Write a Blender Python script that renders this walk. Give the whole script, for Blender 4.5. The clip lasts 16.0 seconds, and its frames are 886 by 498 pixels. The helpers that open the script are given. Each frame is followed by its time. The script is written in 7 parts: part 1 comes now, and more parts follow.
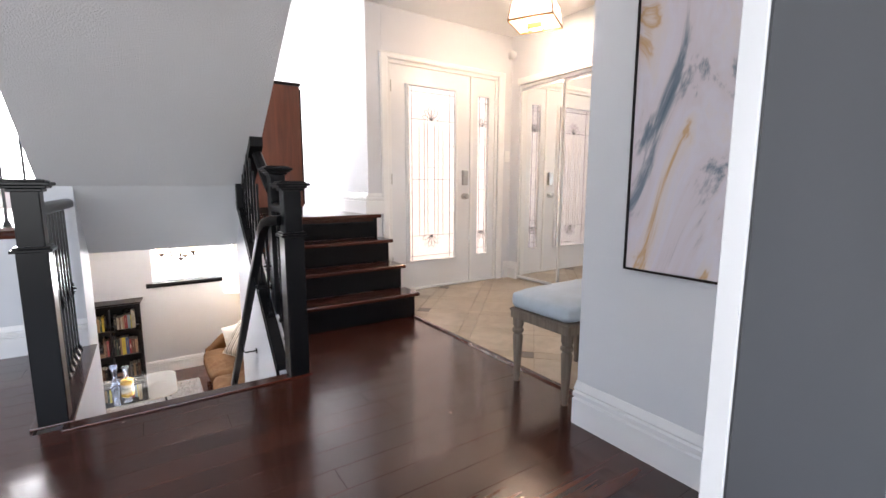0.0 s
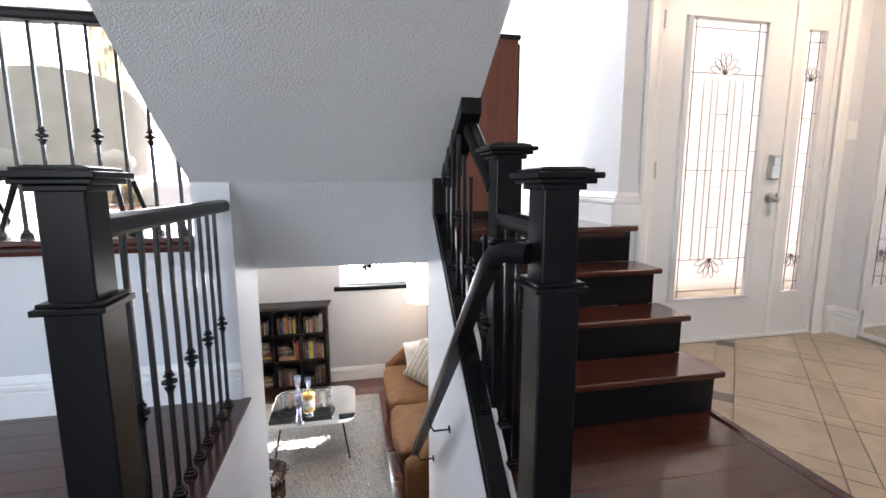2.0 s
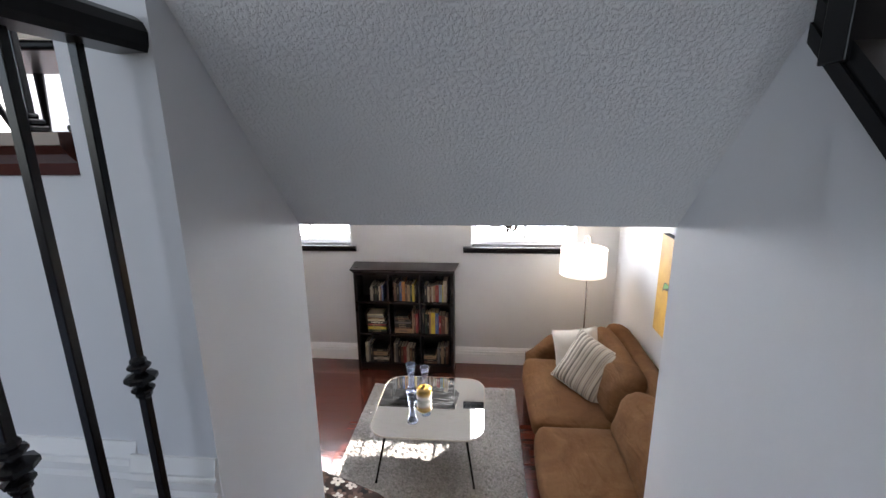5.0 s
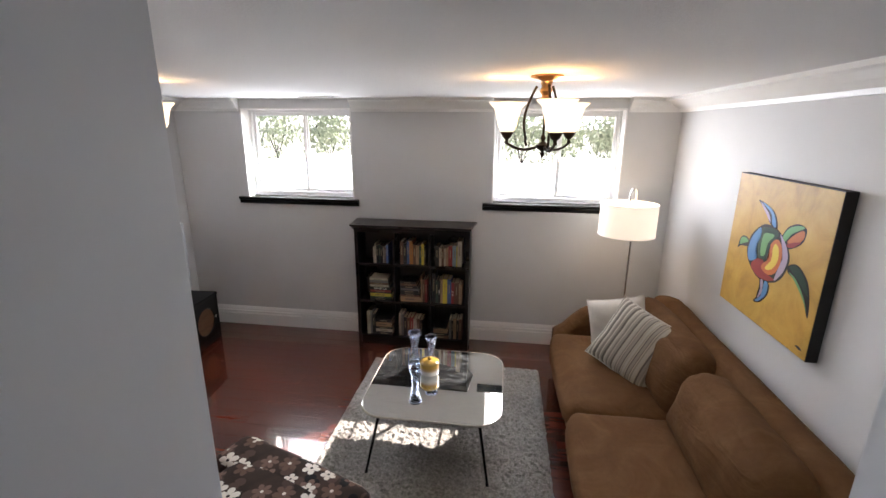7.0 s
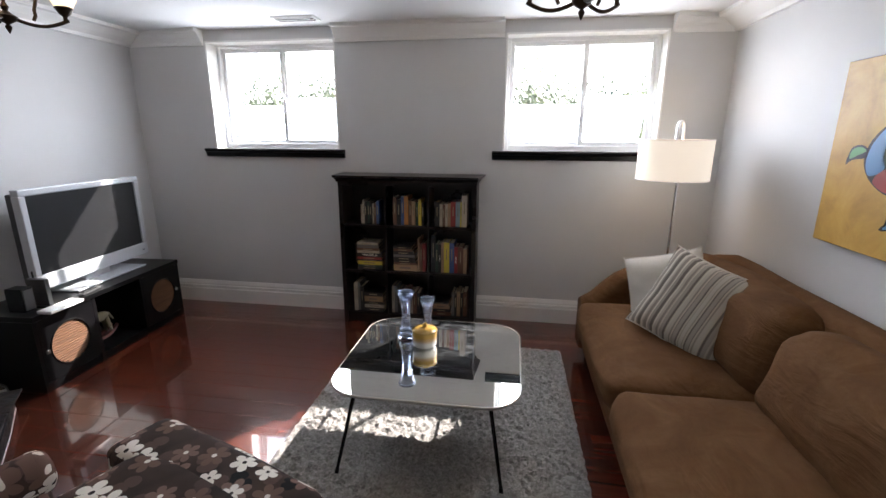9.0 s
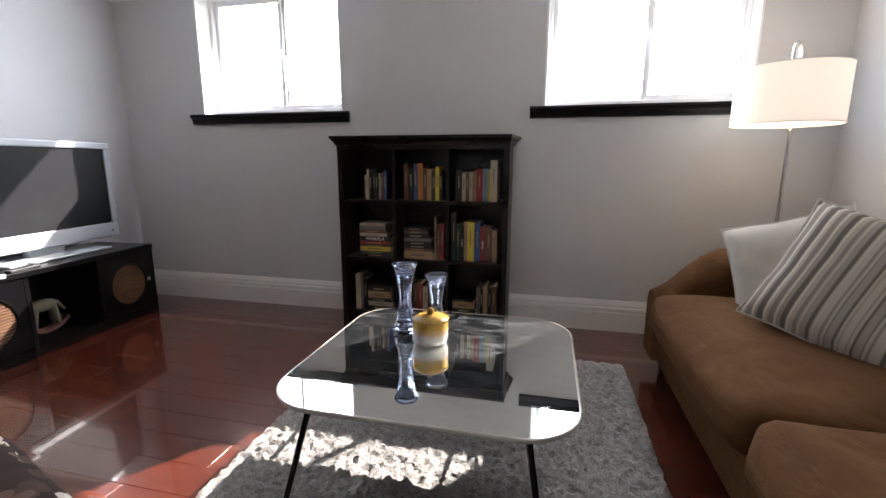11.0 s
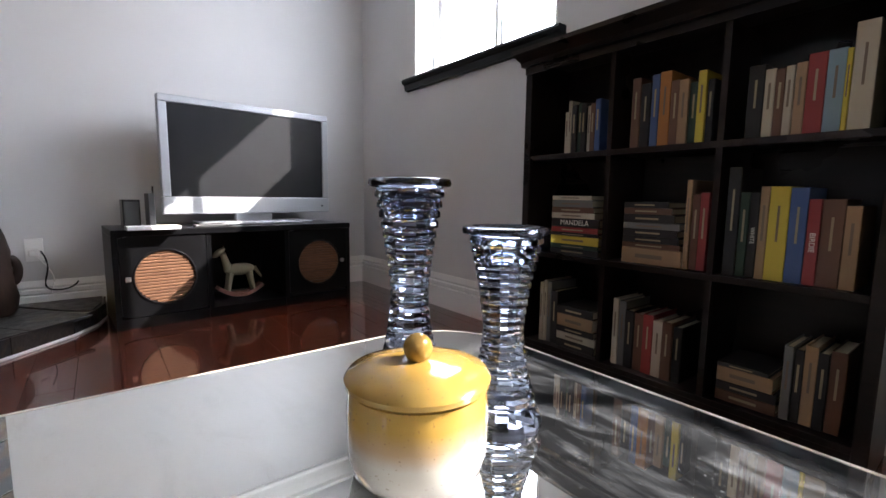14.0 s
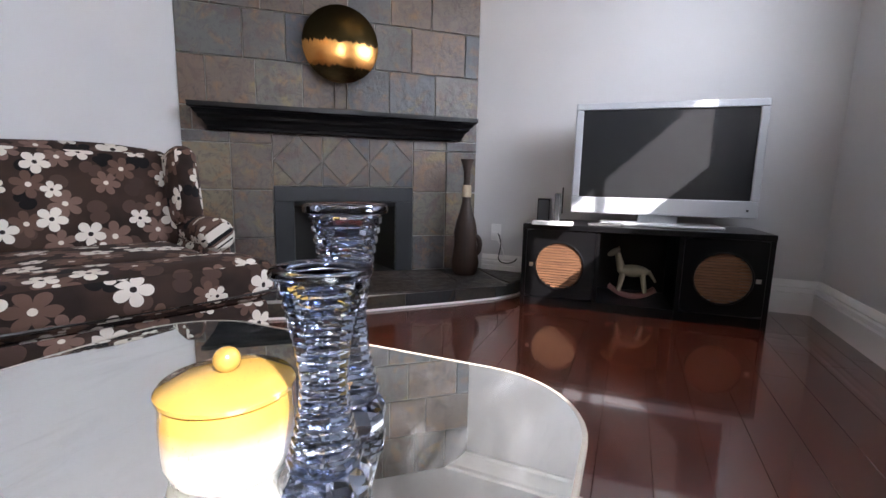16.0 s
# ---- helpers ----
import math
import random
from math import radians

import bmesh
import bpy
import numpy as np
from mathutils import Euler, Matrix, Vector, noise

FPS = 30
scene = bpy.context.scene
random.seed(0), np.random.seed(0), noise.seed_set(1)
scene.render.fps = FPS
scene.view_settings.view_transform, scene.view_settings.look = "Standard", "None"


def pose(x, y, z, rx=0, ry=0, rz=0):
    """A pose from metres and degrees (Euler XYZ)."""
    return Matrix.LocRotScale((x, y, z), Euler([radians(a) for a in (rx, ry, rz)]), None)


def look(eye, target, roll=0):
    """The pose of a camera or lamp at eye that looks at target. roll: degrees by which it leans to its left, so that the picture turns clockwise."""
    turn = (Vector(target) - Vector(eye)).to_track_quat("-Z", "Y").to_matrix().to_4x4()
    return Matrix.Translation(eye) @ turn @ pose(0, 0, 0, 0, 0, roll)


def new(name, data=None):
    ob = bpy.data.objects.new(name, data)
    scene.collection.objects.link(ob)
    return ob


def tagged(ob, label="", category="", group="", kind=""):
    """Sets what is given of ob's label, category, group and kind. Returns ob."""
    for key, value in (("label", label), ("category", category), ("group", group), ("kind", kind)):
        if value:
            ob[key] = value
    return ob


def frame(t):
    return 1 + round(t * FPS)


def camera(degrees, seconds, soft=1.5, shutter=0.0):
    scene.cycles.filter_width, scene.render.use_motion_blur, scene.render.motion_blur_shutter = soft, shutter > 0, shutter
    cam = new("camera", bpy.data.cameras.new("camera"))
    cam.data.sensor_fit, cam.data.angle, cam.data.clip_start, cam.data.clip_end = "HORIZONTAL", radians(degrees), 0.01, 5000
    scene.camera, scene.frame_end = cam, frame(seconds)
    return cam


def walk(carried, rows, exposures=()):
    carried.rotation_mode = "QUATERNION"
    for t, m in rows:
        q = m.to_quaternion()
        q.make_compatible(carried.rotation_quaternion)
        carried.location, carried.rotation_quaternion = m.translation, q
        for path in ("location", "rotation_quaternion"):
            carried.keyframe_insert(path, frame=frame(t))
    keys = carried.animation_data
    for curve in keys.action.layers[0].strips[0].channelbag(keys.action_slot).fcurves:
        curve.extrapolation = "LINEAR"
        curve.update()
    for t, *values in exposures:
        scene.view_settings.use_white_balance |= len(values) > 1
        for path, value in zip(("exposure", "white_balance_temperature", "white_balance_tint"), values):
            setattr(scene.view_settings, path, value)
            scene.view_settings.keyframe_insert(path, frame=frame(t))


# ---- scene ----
cam = camera(89.8, 16.0)
PATH = [
    (0, (-0.002, -0.076, 1.033), (1.096, 1.572, 0.754), 0.1),
    (0.5, (0.014, 0.297, 1.017), (0.912, 2.063, 0.746), 0.1),
    (1, (0.077, 0.653, 1.021), (0.807, 2.494, 0.74), -0.1),
    (1.5, (0.141, 0.981, 1.041), (0.694, 2.882, 0.761), -0.1),
    (2, (0.156, 1.341, 1.022), (0.56, 3.279, 0.732), -0.1),
    (2.5, (0.172, 1.655, 0.997), (0.443, 3.608, 0.662), -0.1),
    (3, (0.188, 1.955, 0.975), (0.299, 3.915, 0.595), -0.3),
    (3.5, (0.153, 2.225, 0.935), (0.137, 4.18, 0.512), -0.3),
    (4, (0.137, 2.45, 0.908), (0.056, 4.394, 0.444), -0.3),
    (4.2, (0.138, 2.533, 0.89), (0.03, 4.474, 0.42), -0.6),
    (6.3, (0.108, 3.187, 0.497), (-0.145, 5.1, -0.031), 0.3),
    (6.5, (0.116, 3.237, 0.448), (-0.145, 5.147, -0.084), 0.3),
    (7, (0.108, 3.378, 0.309), (-0.158, 5.289, -0.217), 0.4),
    (7.5, (0.104, 3.518, 0.156), (-0.16, 5.432, -0.36), 0.3),
    (8, (0.099, 3.639, 0.049), (-0.166, 5.555, -0.458), 0.2),
    (8.5, (0.077, 3.781, -0.099), (-0.193, 5.7, -0.595), 0.4),
    (9, (0.068, 3.923, -0.224), (-0.225, 5.839, -0.717), 0.3),
    (9.5, (0.057, 4.043, -0.329), (-0.271, 5.96, -0.797), 0.4),
    (12, (0.018, 5.006, -0.845), (-0.56, 6.895, -1.161), -0.2),
    (12.5, (0.003, 5.234, -0.923), (-0.692, 7.088, -1.205), -0.2),
    (13, (0.0, 5.417, -0.989), (-0.946, 7.162, -1.236), 0.2),
    (13.5, (-0.017, 5.586, -1.014), (-1.293, 7.108, -1.248), 0.7),
    (14, (-0.024, 5.76, -1.021), (-1.595, 6.974, -1.257), 0.7),
    (14.5, (-0.021, 5.917, -1.025), (-1.849, 6.691, -1.269), 1.1),
    (15, (-0.031, 6.059, -1.043), (-1.998, 6.308, -1.303), 1.5),
    (15.5, (-0.023, 6.191, -1.032), (-1.978, 5.872, -1.31), 1.4),
    (16, (-0.032, 6.336, -0.975), (-1.855, 5.57, -1.273), 1.2),
]
walk(cam, [(t, look(eye, target, roll)) for t, eye, target, roll in PATH],
     exposures=[(0, 3.4, 6800, 18), (2.0, 3.35, 6500, 15), (3.5, 3.8, 6300, 15), (4.2, 3.3, 6300, 15), (6.3, 2.05, 6750, 16), (7.5, 1.98, 6600, 16), (9.0, 1.8, 6350, 15), (12.0, 1.98, 6400, 15), (14.5, 2.0, 6250, 16), (15.5, 1.75, 6200, 17), (16, 1.95, 6250, 18)])

# ---- levels and plan, metres ----
LOW = -1.652      # lower sitting room floor
CEIL = 0.55       # its ceiling
UP = 0.78         # dining level and landing
RISE = 0.192      # steps up to the landing
HALL_CEIL = 3.3   # tall ceiling over landing and dining level
ENTRY_CEIL = 2.62
XL, XR, YN, YS = -2.97, 1.475, 7.30, 3.97   # sitting room
KX = 0.641        # far face of the knee wall beside the steps

# ---- world, sun, lamps ----
world = bpy.data.worlds.new("world")
scene.world = world
world.use_nodes = True
wn = world.node_tree
sky = wn.nodes.new("ShaderNodeTexSky")
sky.sky_type = "NISHITA"
sky.sun_disc = False
SUN_FROM = Vector((0.72, 1.0, 0.955)).normalized()
sky.sun_elevation = math.asin(SUN_FROM.z)
sky.sun_rotation = math.atan2(SUN_FROM.x, SUN_FROM.y)
wn.links.new(sky.outputs[0], wn.nodes["Background"].inputs[0])
wn.nodes["Background"].inputs[1].default_value = 0.05


LEVEL = 0.30   # sky light and lamps against the sun


def sun_lamp():
    d = bpy.data.lights.new("sun", "SUN")
    d.energy, d.angle, d.color = 5.0, radians(0.5), (1.0, 0.94, 0.85)
    ob = new("sun", d)
    ob.matrix_world = look(Vector((0, 0, 9)) + SUN_FROM, (0, 0, 9))


def area_lamp(name, place, target, w, h, watts, colour=(1, 1, 1)):
    d = bpy.data.lights.new(name, "AREA")
    d.shape, d.size, d.size_y, d.energy, d.color = "RECTANGLE", w, h, watts * LEVEL, colour
    ob = new(name, d)
    ob.matrix_world = look(place, target)
    return ob


def bulb(name, place, watts, colour, r=0.03):
    d = bpy.data.lights.new(name, "POINT")
    d.energy, d.color, d.shadow_soft_size = watts * LEVEL, colour, r
    ob = new(name, d)
    ob.location = place
    return ob


sun_lamp()
SKYC = (0.84, 0.92, 1.0)
area_lamp("sky_light_sitting_a", (-1.78, 7.44, 0.06), (-1.78, 6.0, -0.5), 0.95, 0.70, 23, SKYC)
area_lamp("sky_light_sitting_b", (0.52, 7.44, 0.06), (0.52, 6.0, -0.5), 0.95, 0.70, 21, SKYC)
area_lamp("sky_light_dining", (-1.9, 7.42, 2.0), (-1.9, 3.0, 1.4), 2.3, 1.9, 74, SKYC)
# Fill lamps at added openings out of view, brightening hall and landing.
area_lamp("fill_light_back_room", (-1.0, -2.42, 1.45), (-0.4, 2.0, 1.2), 3.4, 1.9, 28, SKYC)
area_lamp("fill_light_side", (-3.12, 0.6, 1.4), (0.0, 1.2, 0.9), 2.4, 1.7, 8, SKYC)
area_lamp("fill_light_landing", (0.6, 7.42, 2.2), (0.9, 4.0, 1.2), 1.2, 1.6, 17, SKYC)

# ---- small library ----


def part(name, bm, material, parent=None, label="", smooth=False):
    me = bpy.data.meshes.new(name)
    bmesh.ops.recalc_face_normals(bm, faces=bm.faces)
    bm.to_mesh(me)
    bm.free()
    me.materials.append(material)
    if smooth:
        me.shade_smooth()
        me.set_sharp_from_angle(angle=radians(40))
    ob = new(name, me)
    if parent:
        ob.parent = parent
    if label:
        ob["label"] = label
    return ob


def thing(name, label, category, group="", at=(0, 0, 0), rz=0.0):
    ob = new(name)
    ob.matrix_world = pose(*at, 0, 0, rz)
    return tagged(ob, label, category, group)


def struct(name, bm, material, label, category, smooth=False):
    return tagged(part(name, bm, material, None, "", smooth), label, category, kind="structure")


def BM():
    return bmesh.new()


def box(bm, a, b, bevel=0.0, seg=2, m=None):
    a, b = Vector(a), Vector(b)
    r = bmesh.ops.create_cube(bm, size=1.0)
    vs = r["verts"]
    c, s = (a + b) / 2, b - a
    for v in vs:
        v.co = Vector((v.co.x * s.x, v.co.y * s.y, v.co.z * s.z)) + c
    if bevel > 0:
        es = list({e for v in vs for e in v.link_edges})
        r2 = bmesh.ops.bevel(bm, geom=es, offset=bevel, segments=seg, affect="EDGES", profile=0.5)
        vs = list({v for f in r2["faces"] for v in f.verts} | {v for v in vs if v.is_valid})
    if m is not None:
        bmesh.ops.transform(bm, matrix=m, verts=[v for v in vs if v.is_valid])
    return vs


def tube(bm, p, q, r1, r2=None, seg=12):
    p, q = Vector(p), Vector(q)
    r2 = r1 if r2 is None else r2
    d = q - p
    m = Matrix.Translation((p + q) / 2) @ d.to_track_quat("Z", "Y").to_matrix().to_4x4()
    bmesh.ops.create_cone(bm, cap_ends=True, segments=seg, radius1=r1, radius2=r2, depth=d.length, matrix=m)


def lathe(bm, profile, at=(0, 0, 0), seg=24, m=None):
    rings = []
    for r, z in profile:
        ring = []
        for k in range(seg):
            a = 2 * math.pi * k / seg
            co = Vector((r * math.cos(a), r * math.sin(a), z)) + Vector(at)
            ring.append(bm.verts.new(m @ co if m else co))
        rings.append(ring)
    for i in range(len(rings) - 1):
        for k in range(seg):
            bm.faces.new((rings[i][k], rings[i][(k + 1) % seg], rings[i + 1][(k + 1) % seg], rings[i + 1][k]))
    for ring in (rings[0], rings[-1]):
        try:
            bm.faces.new(ring)
        except ValueError:
            pass


def sweep(bm, pts, section, up=(0, 0, 1), closed=False):
    """Sweep a closed section (list of (side, up)) along a path."""
    pts = [Vector(p) for p in pts]
    n = len(pts)
    rings = []
    for i, p in enumerate(pts):
        if closed:
            d = pts[(i + 1) % n] - pts[i - 1]
            d1, d2 = (pts[i] - pts[i - 1]).normalized(), (pts[(i + 1) % n] - pts[i]).normalized()
        else:
            d = pts[min(i + 1, n - 1)] - pts[max(i - 1, 0)]
            d1 = (pts[i] - pts[max(i - 1, 0)]).normalized() if i else d.normalized()
            d2 = (pts[min(i + 1, n - 1)] - pts[i]).normalized() if i < n - 1 else d.normalized()
        d = d.normalized()
        side = d.cross(Vector(up))
        side = side.normalized() if side.length > 1e-5 else Vector((1, 0, 0))
        u = side.cross(d).normalized()
        k = 1.0 / max(0.35, math.cos(d1.angle(d2, 0.0) / 2))
        rings.append([bm.verts.new(p + side * (a * k) + u * b) for a, b in section])
    m = len(section)
    for i in range(n if closed else n - 1):
        r0, r1 = rings[i], rings[(i + 1) % n]
        for k in range(m):
            bm.faces.new((r0[k], r0[(k + 1) % m], r1[(k + 1) % m], r1[k]))
    if not closed:
        bm.faces.new(rings[0])
        bm.faces.new(rings[-1])


def circle(r, seg=8, squash=1.0):
    return [(r * math.cos(2 * math.pi * k / seg), r * squash * math.sin(2 * math.pi * k / seg)) for k in range(seg)]


def prism(bm, poly, axis, a, b):
    """Extrude a polygon of (u, v) along an axis: 'x' takes (y, z), 'y' takes (x, z), 'z' takes (x, y)."""
    def co(u, v, w):
        return {"x": (w, u, v), "y": (u, w, v), "z": (u, v, w)}[axis]
    lo = [bm.verts.new(co(u, v, a)) for u, v in poly]
    hi = [bm.verts.new(co(u, v, b)) for u, v in poly]
    n = len(poly)
    for k in range(n):
        bm.faces.new((lo[k], lo[(k + 1) % n], hi[(k + 1) % n], hi[k]))
    bm.faces.new(lo)
    bm.faces.new(hi)


def wall_bm(axis, p0, p1, a0, a1, z0, z1, holes=()):
    """A wall of real thickness p0..p1, running a0..a1, with openings (a0, a1, z0, z1)."""
    bm = BM()
    cuts = sorted({a0, a1, *[h[0] for h in holes], *[h[1] for h in holes]})
    for u0, u1 in zip(cuts, cuts[1:]):
        hs = sorted([h for h in holes if h[0] <= u0 + 1e-6 and h[1] >= u1 - 1e-6], key=lambda h: h[2])
        z = z0
        for h in [*hs, (0, 0, z1, z1)]:
            if h[2] > z + 1e-6:
                if axis == "y":
                    box(bm, (u0, p0, z), (u1, p1, h[2]))
                else:
                    box(bm, (p0, u0, z), (p1, u1, h[2]))
            z = max(z, h[3])
    return bm


# ---- materials ----


def mat(name, colour, rough=0.5, metal=0.0, coat=0.0, spec=0.5):
    m = bpy.data.materials.new(name)
    m.use_nodes = True
    b = m.node_tree.nodes["Principled BSDF"]
    b.inputs["Base Color"].default_value = (*colour, 1)
    b.inputs["Roughness"].default_value = rough
    b.inputs["Metallic"].default_value = metal
    b.inputs["Coat Weight"].default_value = coat
    b.inputs["Coat Roughness"].default_value = 0.08
    b.inputs["Specular IOR Level"].default_value = spec
    return m


def nodes_of(m):
    t = m.node_tree
    return t, t.nodes["Principled BSDF"]


def coords(t, scale=(1, 1, 1), rot=(0, 0, 0)):
    g = t.nodes.new("ShaderNodeNewGeometry")
    mp = t.nodes.new("ShaderNodeMapping")
    mp.inputs["Scale"].default_value = scale
    mp.inputs["Rotation"].default_value = [radians(a) for a in rot]
    t.links.new(g.outputs["Position"], mp.inputs["Vector"])
    return mp.outputs[0]


def ramp(t, fac, stops):
    r = t.nodes.new("ShaderNodeValToRGB")
    el = r.color_ramp.elements
    while len(el) < len(stops):
        el.new(0.5)
    for e, (p, c) in zip(el, stops):
        e.position, e.color = p, (*c, 1)
    t.links.new(fac, r.inputs[0])
    return r.outputs[0]


def noise_tex(t, vec, scale, detail=4, rough=0.55, dist=0.0):
    n = t.nodes.new("ShaderNodeTexNoise")
    n.inputs["Scale"].default_value = scale
    n.inputs["Detail"].default_value = detail
    n.inputs["Roughness"].default_value = rough
    n.inputs["Distortion"].default_value = dist
    t.links.new(vec, n.inputs["Vector"])
    return n.outputs[0]


def bump(t, b, height, strength, dist=0.002):
    n = t.nodes.new("ShaderNodeBump")
    n.inputs["Strength"].default_value = strength
    n.inputs["Distance"].default_value = dist
    t.links.new(height, n.inputs["Height"])
    t.links.new(n.outputs[0], b.inputs["Normal"])


def mixc(t, fac, a, b, mode="MIX"):
    n = t.nodes.new("ShaderNodeMix")
    n.data_type, n.blend_type = "RGBA", mode
    for sock, v in ((n.inputs[0], fac), (n.inputs[6], a), (n.inputs[7], b)):
        if isinstance(v, (int, float)):
            sock.default_value = v
        elif isinstance(v, tuple):
            sock.default_value = (*v, 1)
        else:
            t.links.new(v, sock)
    return n.outputs[2]


def mapr(t, v, a, b, c, d):
    n = t.nodes.new("ShaderNodeMapRange")
    for i, k in enumerate((a, b, c, d)):
        n.inputs[i + 1].default_value = k
    t.links.new(v, n.inputs[0])
    return n.outputs[0]


def paint(name, c, rough=0.55, stipple=0.05, coat=0.0):
    m = mat(name, c, rough, coat=coat)
    t, b = nodes_of(m)
    v = coords(t)
    n = noise_tex(t, v, 1.3, 3)
    t.links.new(ramp(t, n, [(0.3, tuple(x * 0.95 for x in c)), (0.7, tuple(min(1, x * 1.03) for x in c))]), b.inputs["Base Color"])
    bump(t, b, noise_tex(t, v, 260, 2), stipple, 0.001)
    return m


def stucco(name, c, scale=95, strength=0.6):
    m = mat(name, c, 0.9)
    t, b = nodes_of(m)
    v = coords(t)
    n = noise_tex(t, v, scale, 3, 0.6)
    h = ramp(t, n, [(0.42, (0, 0, 0)), (0.62, (1, 1, 1))])
    bump(t, b, h, strength, 0.004)
    t.links.new(ramp(t, noise_tex(t, v, 0.9, 2), [(0.3, tuple(x * 0.95 for x in c)), (0.7, c)]), b.inputs["Base Color"])
    return m


def wood(name, dark, light, rough=0.3, along="x", scale=6.0, coat=0.0, vary=0.0, bumpy=0.05):
    m = mat(name, light, rough, coat=coat)
    t, b = nodes_of(m)
    s = {"x": (0.06, 1, 1), "y": (1, 0.06, 1), "z": (1, 1, 0.06)}[along]
    v = coords(t, s)
    if vary:
        oi = t.nodes.new("ShaderNodeObjectInfo")
        add = t.nodes.new("ShaderNodeVectorMath")
        add.operation = "ADD"
        sc = t.nodes.new("ShaderNodeVectorMath")
        sc.operation = "SCALE"
        sc.inputs[3].default_value = 13.0
        t.links.new(oi.outputs["Random"], sc.inputs[0])
        t.links.new(v, add.inputs[0])
        t.links.new(sc.outputs[0], add.inputs[1])
        v = add.outputs[0]
    n = noise_tex(t, v, scale * 4, 6, 0.65, 0.6)
    col = ramp(t, n, [(0.3, dark), (0.7, light)])
    if vary:
        k = mapr(t, oi.outputs["Random"], 0, 1, 1 - vary, 1 + vary)
        hsv = t.nodes.new("ShaderNodeHueSaturation")
        t.links.new(k, hsv.inputs["Value"])
        t.links.new(col, hsv.inputs["Color"])
        col = hsv.outputs[0]
    t.links.new(col, b.inputs["Base Color"])
    t.links.new(mapr(t, noise_tex(t, coords(t), 3.0, 4), 0.3, 0.7, rough * 0.8, rough * 1.25), b.inputs["Roughness"])
    bump(t, b, n, bumpy, 0.001)
    return m


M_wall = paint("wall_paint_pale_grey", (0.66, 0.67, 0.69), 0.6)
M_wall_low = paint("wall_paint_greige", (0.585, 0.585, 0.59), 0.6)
M_white = paint("trim_paint_white", (0.80, 0.80, 0.79), 0.35, 0.02)
M_ceil = stucco("ceiling_stipple", (0.74, 0.74, 0.74), 120, 0.3)
M_soffit = stucco("soffit_stipple", (0.78, 0.78, 0.785), 140, 0.6)
M_black = paint("black_lacquer", (0.0045, 0.0045, 0.005), 0.28, 0.03)
M_black.node_tree.nodes["Principled BSDF"].inputs["Specular IOR Level"].default_value = 0.2
M_iron = mat("black_iron", (0.005, 0.005, 0.006), 0.25, 0.0, spec=0.35)
M_darkwood = wood("espresso_wood", (0.006, 0.004, 0.004), (0.016, 0.010, 0.008), 0.3, "x")
M_darkwood.node_tree.nodes["Principled BSDF"].inputs["Specular IOR Level"].default_value = 0.25
M_floor_up = wood("merlot_floor_main", (0.030, 0.008, 0.005), (0.070, 0.020, 0.011), 0.22, "x", 5, 0.25, 0.25)
M_floor_low = wood("cherry_floor_lower", (0.062, 0.013, 0.007), (0.14, 0.032, 0.016), 0.2, "x", 5, 1.0, 0.2)
M_floor_low.node_tree.nodes["Principled BSDF"].inputs["Coat Roughness"].default_value = 0.045
M_tread = wood("merlot_tread", (0.035, 0.009, 0.006), (0.085, 0.022, 0.013), 0.2, "x", 5, 0.3)
M_grey = paint("dark_grey_paint", (0.050, 0.051, 0.053), 0.5)
M_mirror = mat("mirror_silver", (0.92, 0.93, 0.93), 0.01, 1.0)
M_chrome = mat("chrome", (0.75, 0.75, 0.76), 0.12, 1.0)
M_nickel = mat("satin_nickel", (0.5, 0.49, 0.47), 0.3, 1.0)
M_join = mat("floor_joint_dark", (0.006, 0.003, 0.002), 0.6)
# ---- structure: sitting room ----
WIN = [(-2.31, -1.265, -0.33, 0.47), (-0.01, 1.06, -0.33, 0.47)]


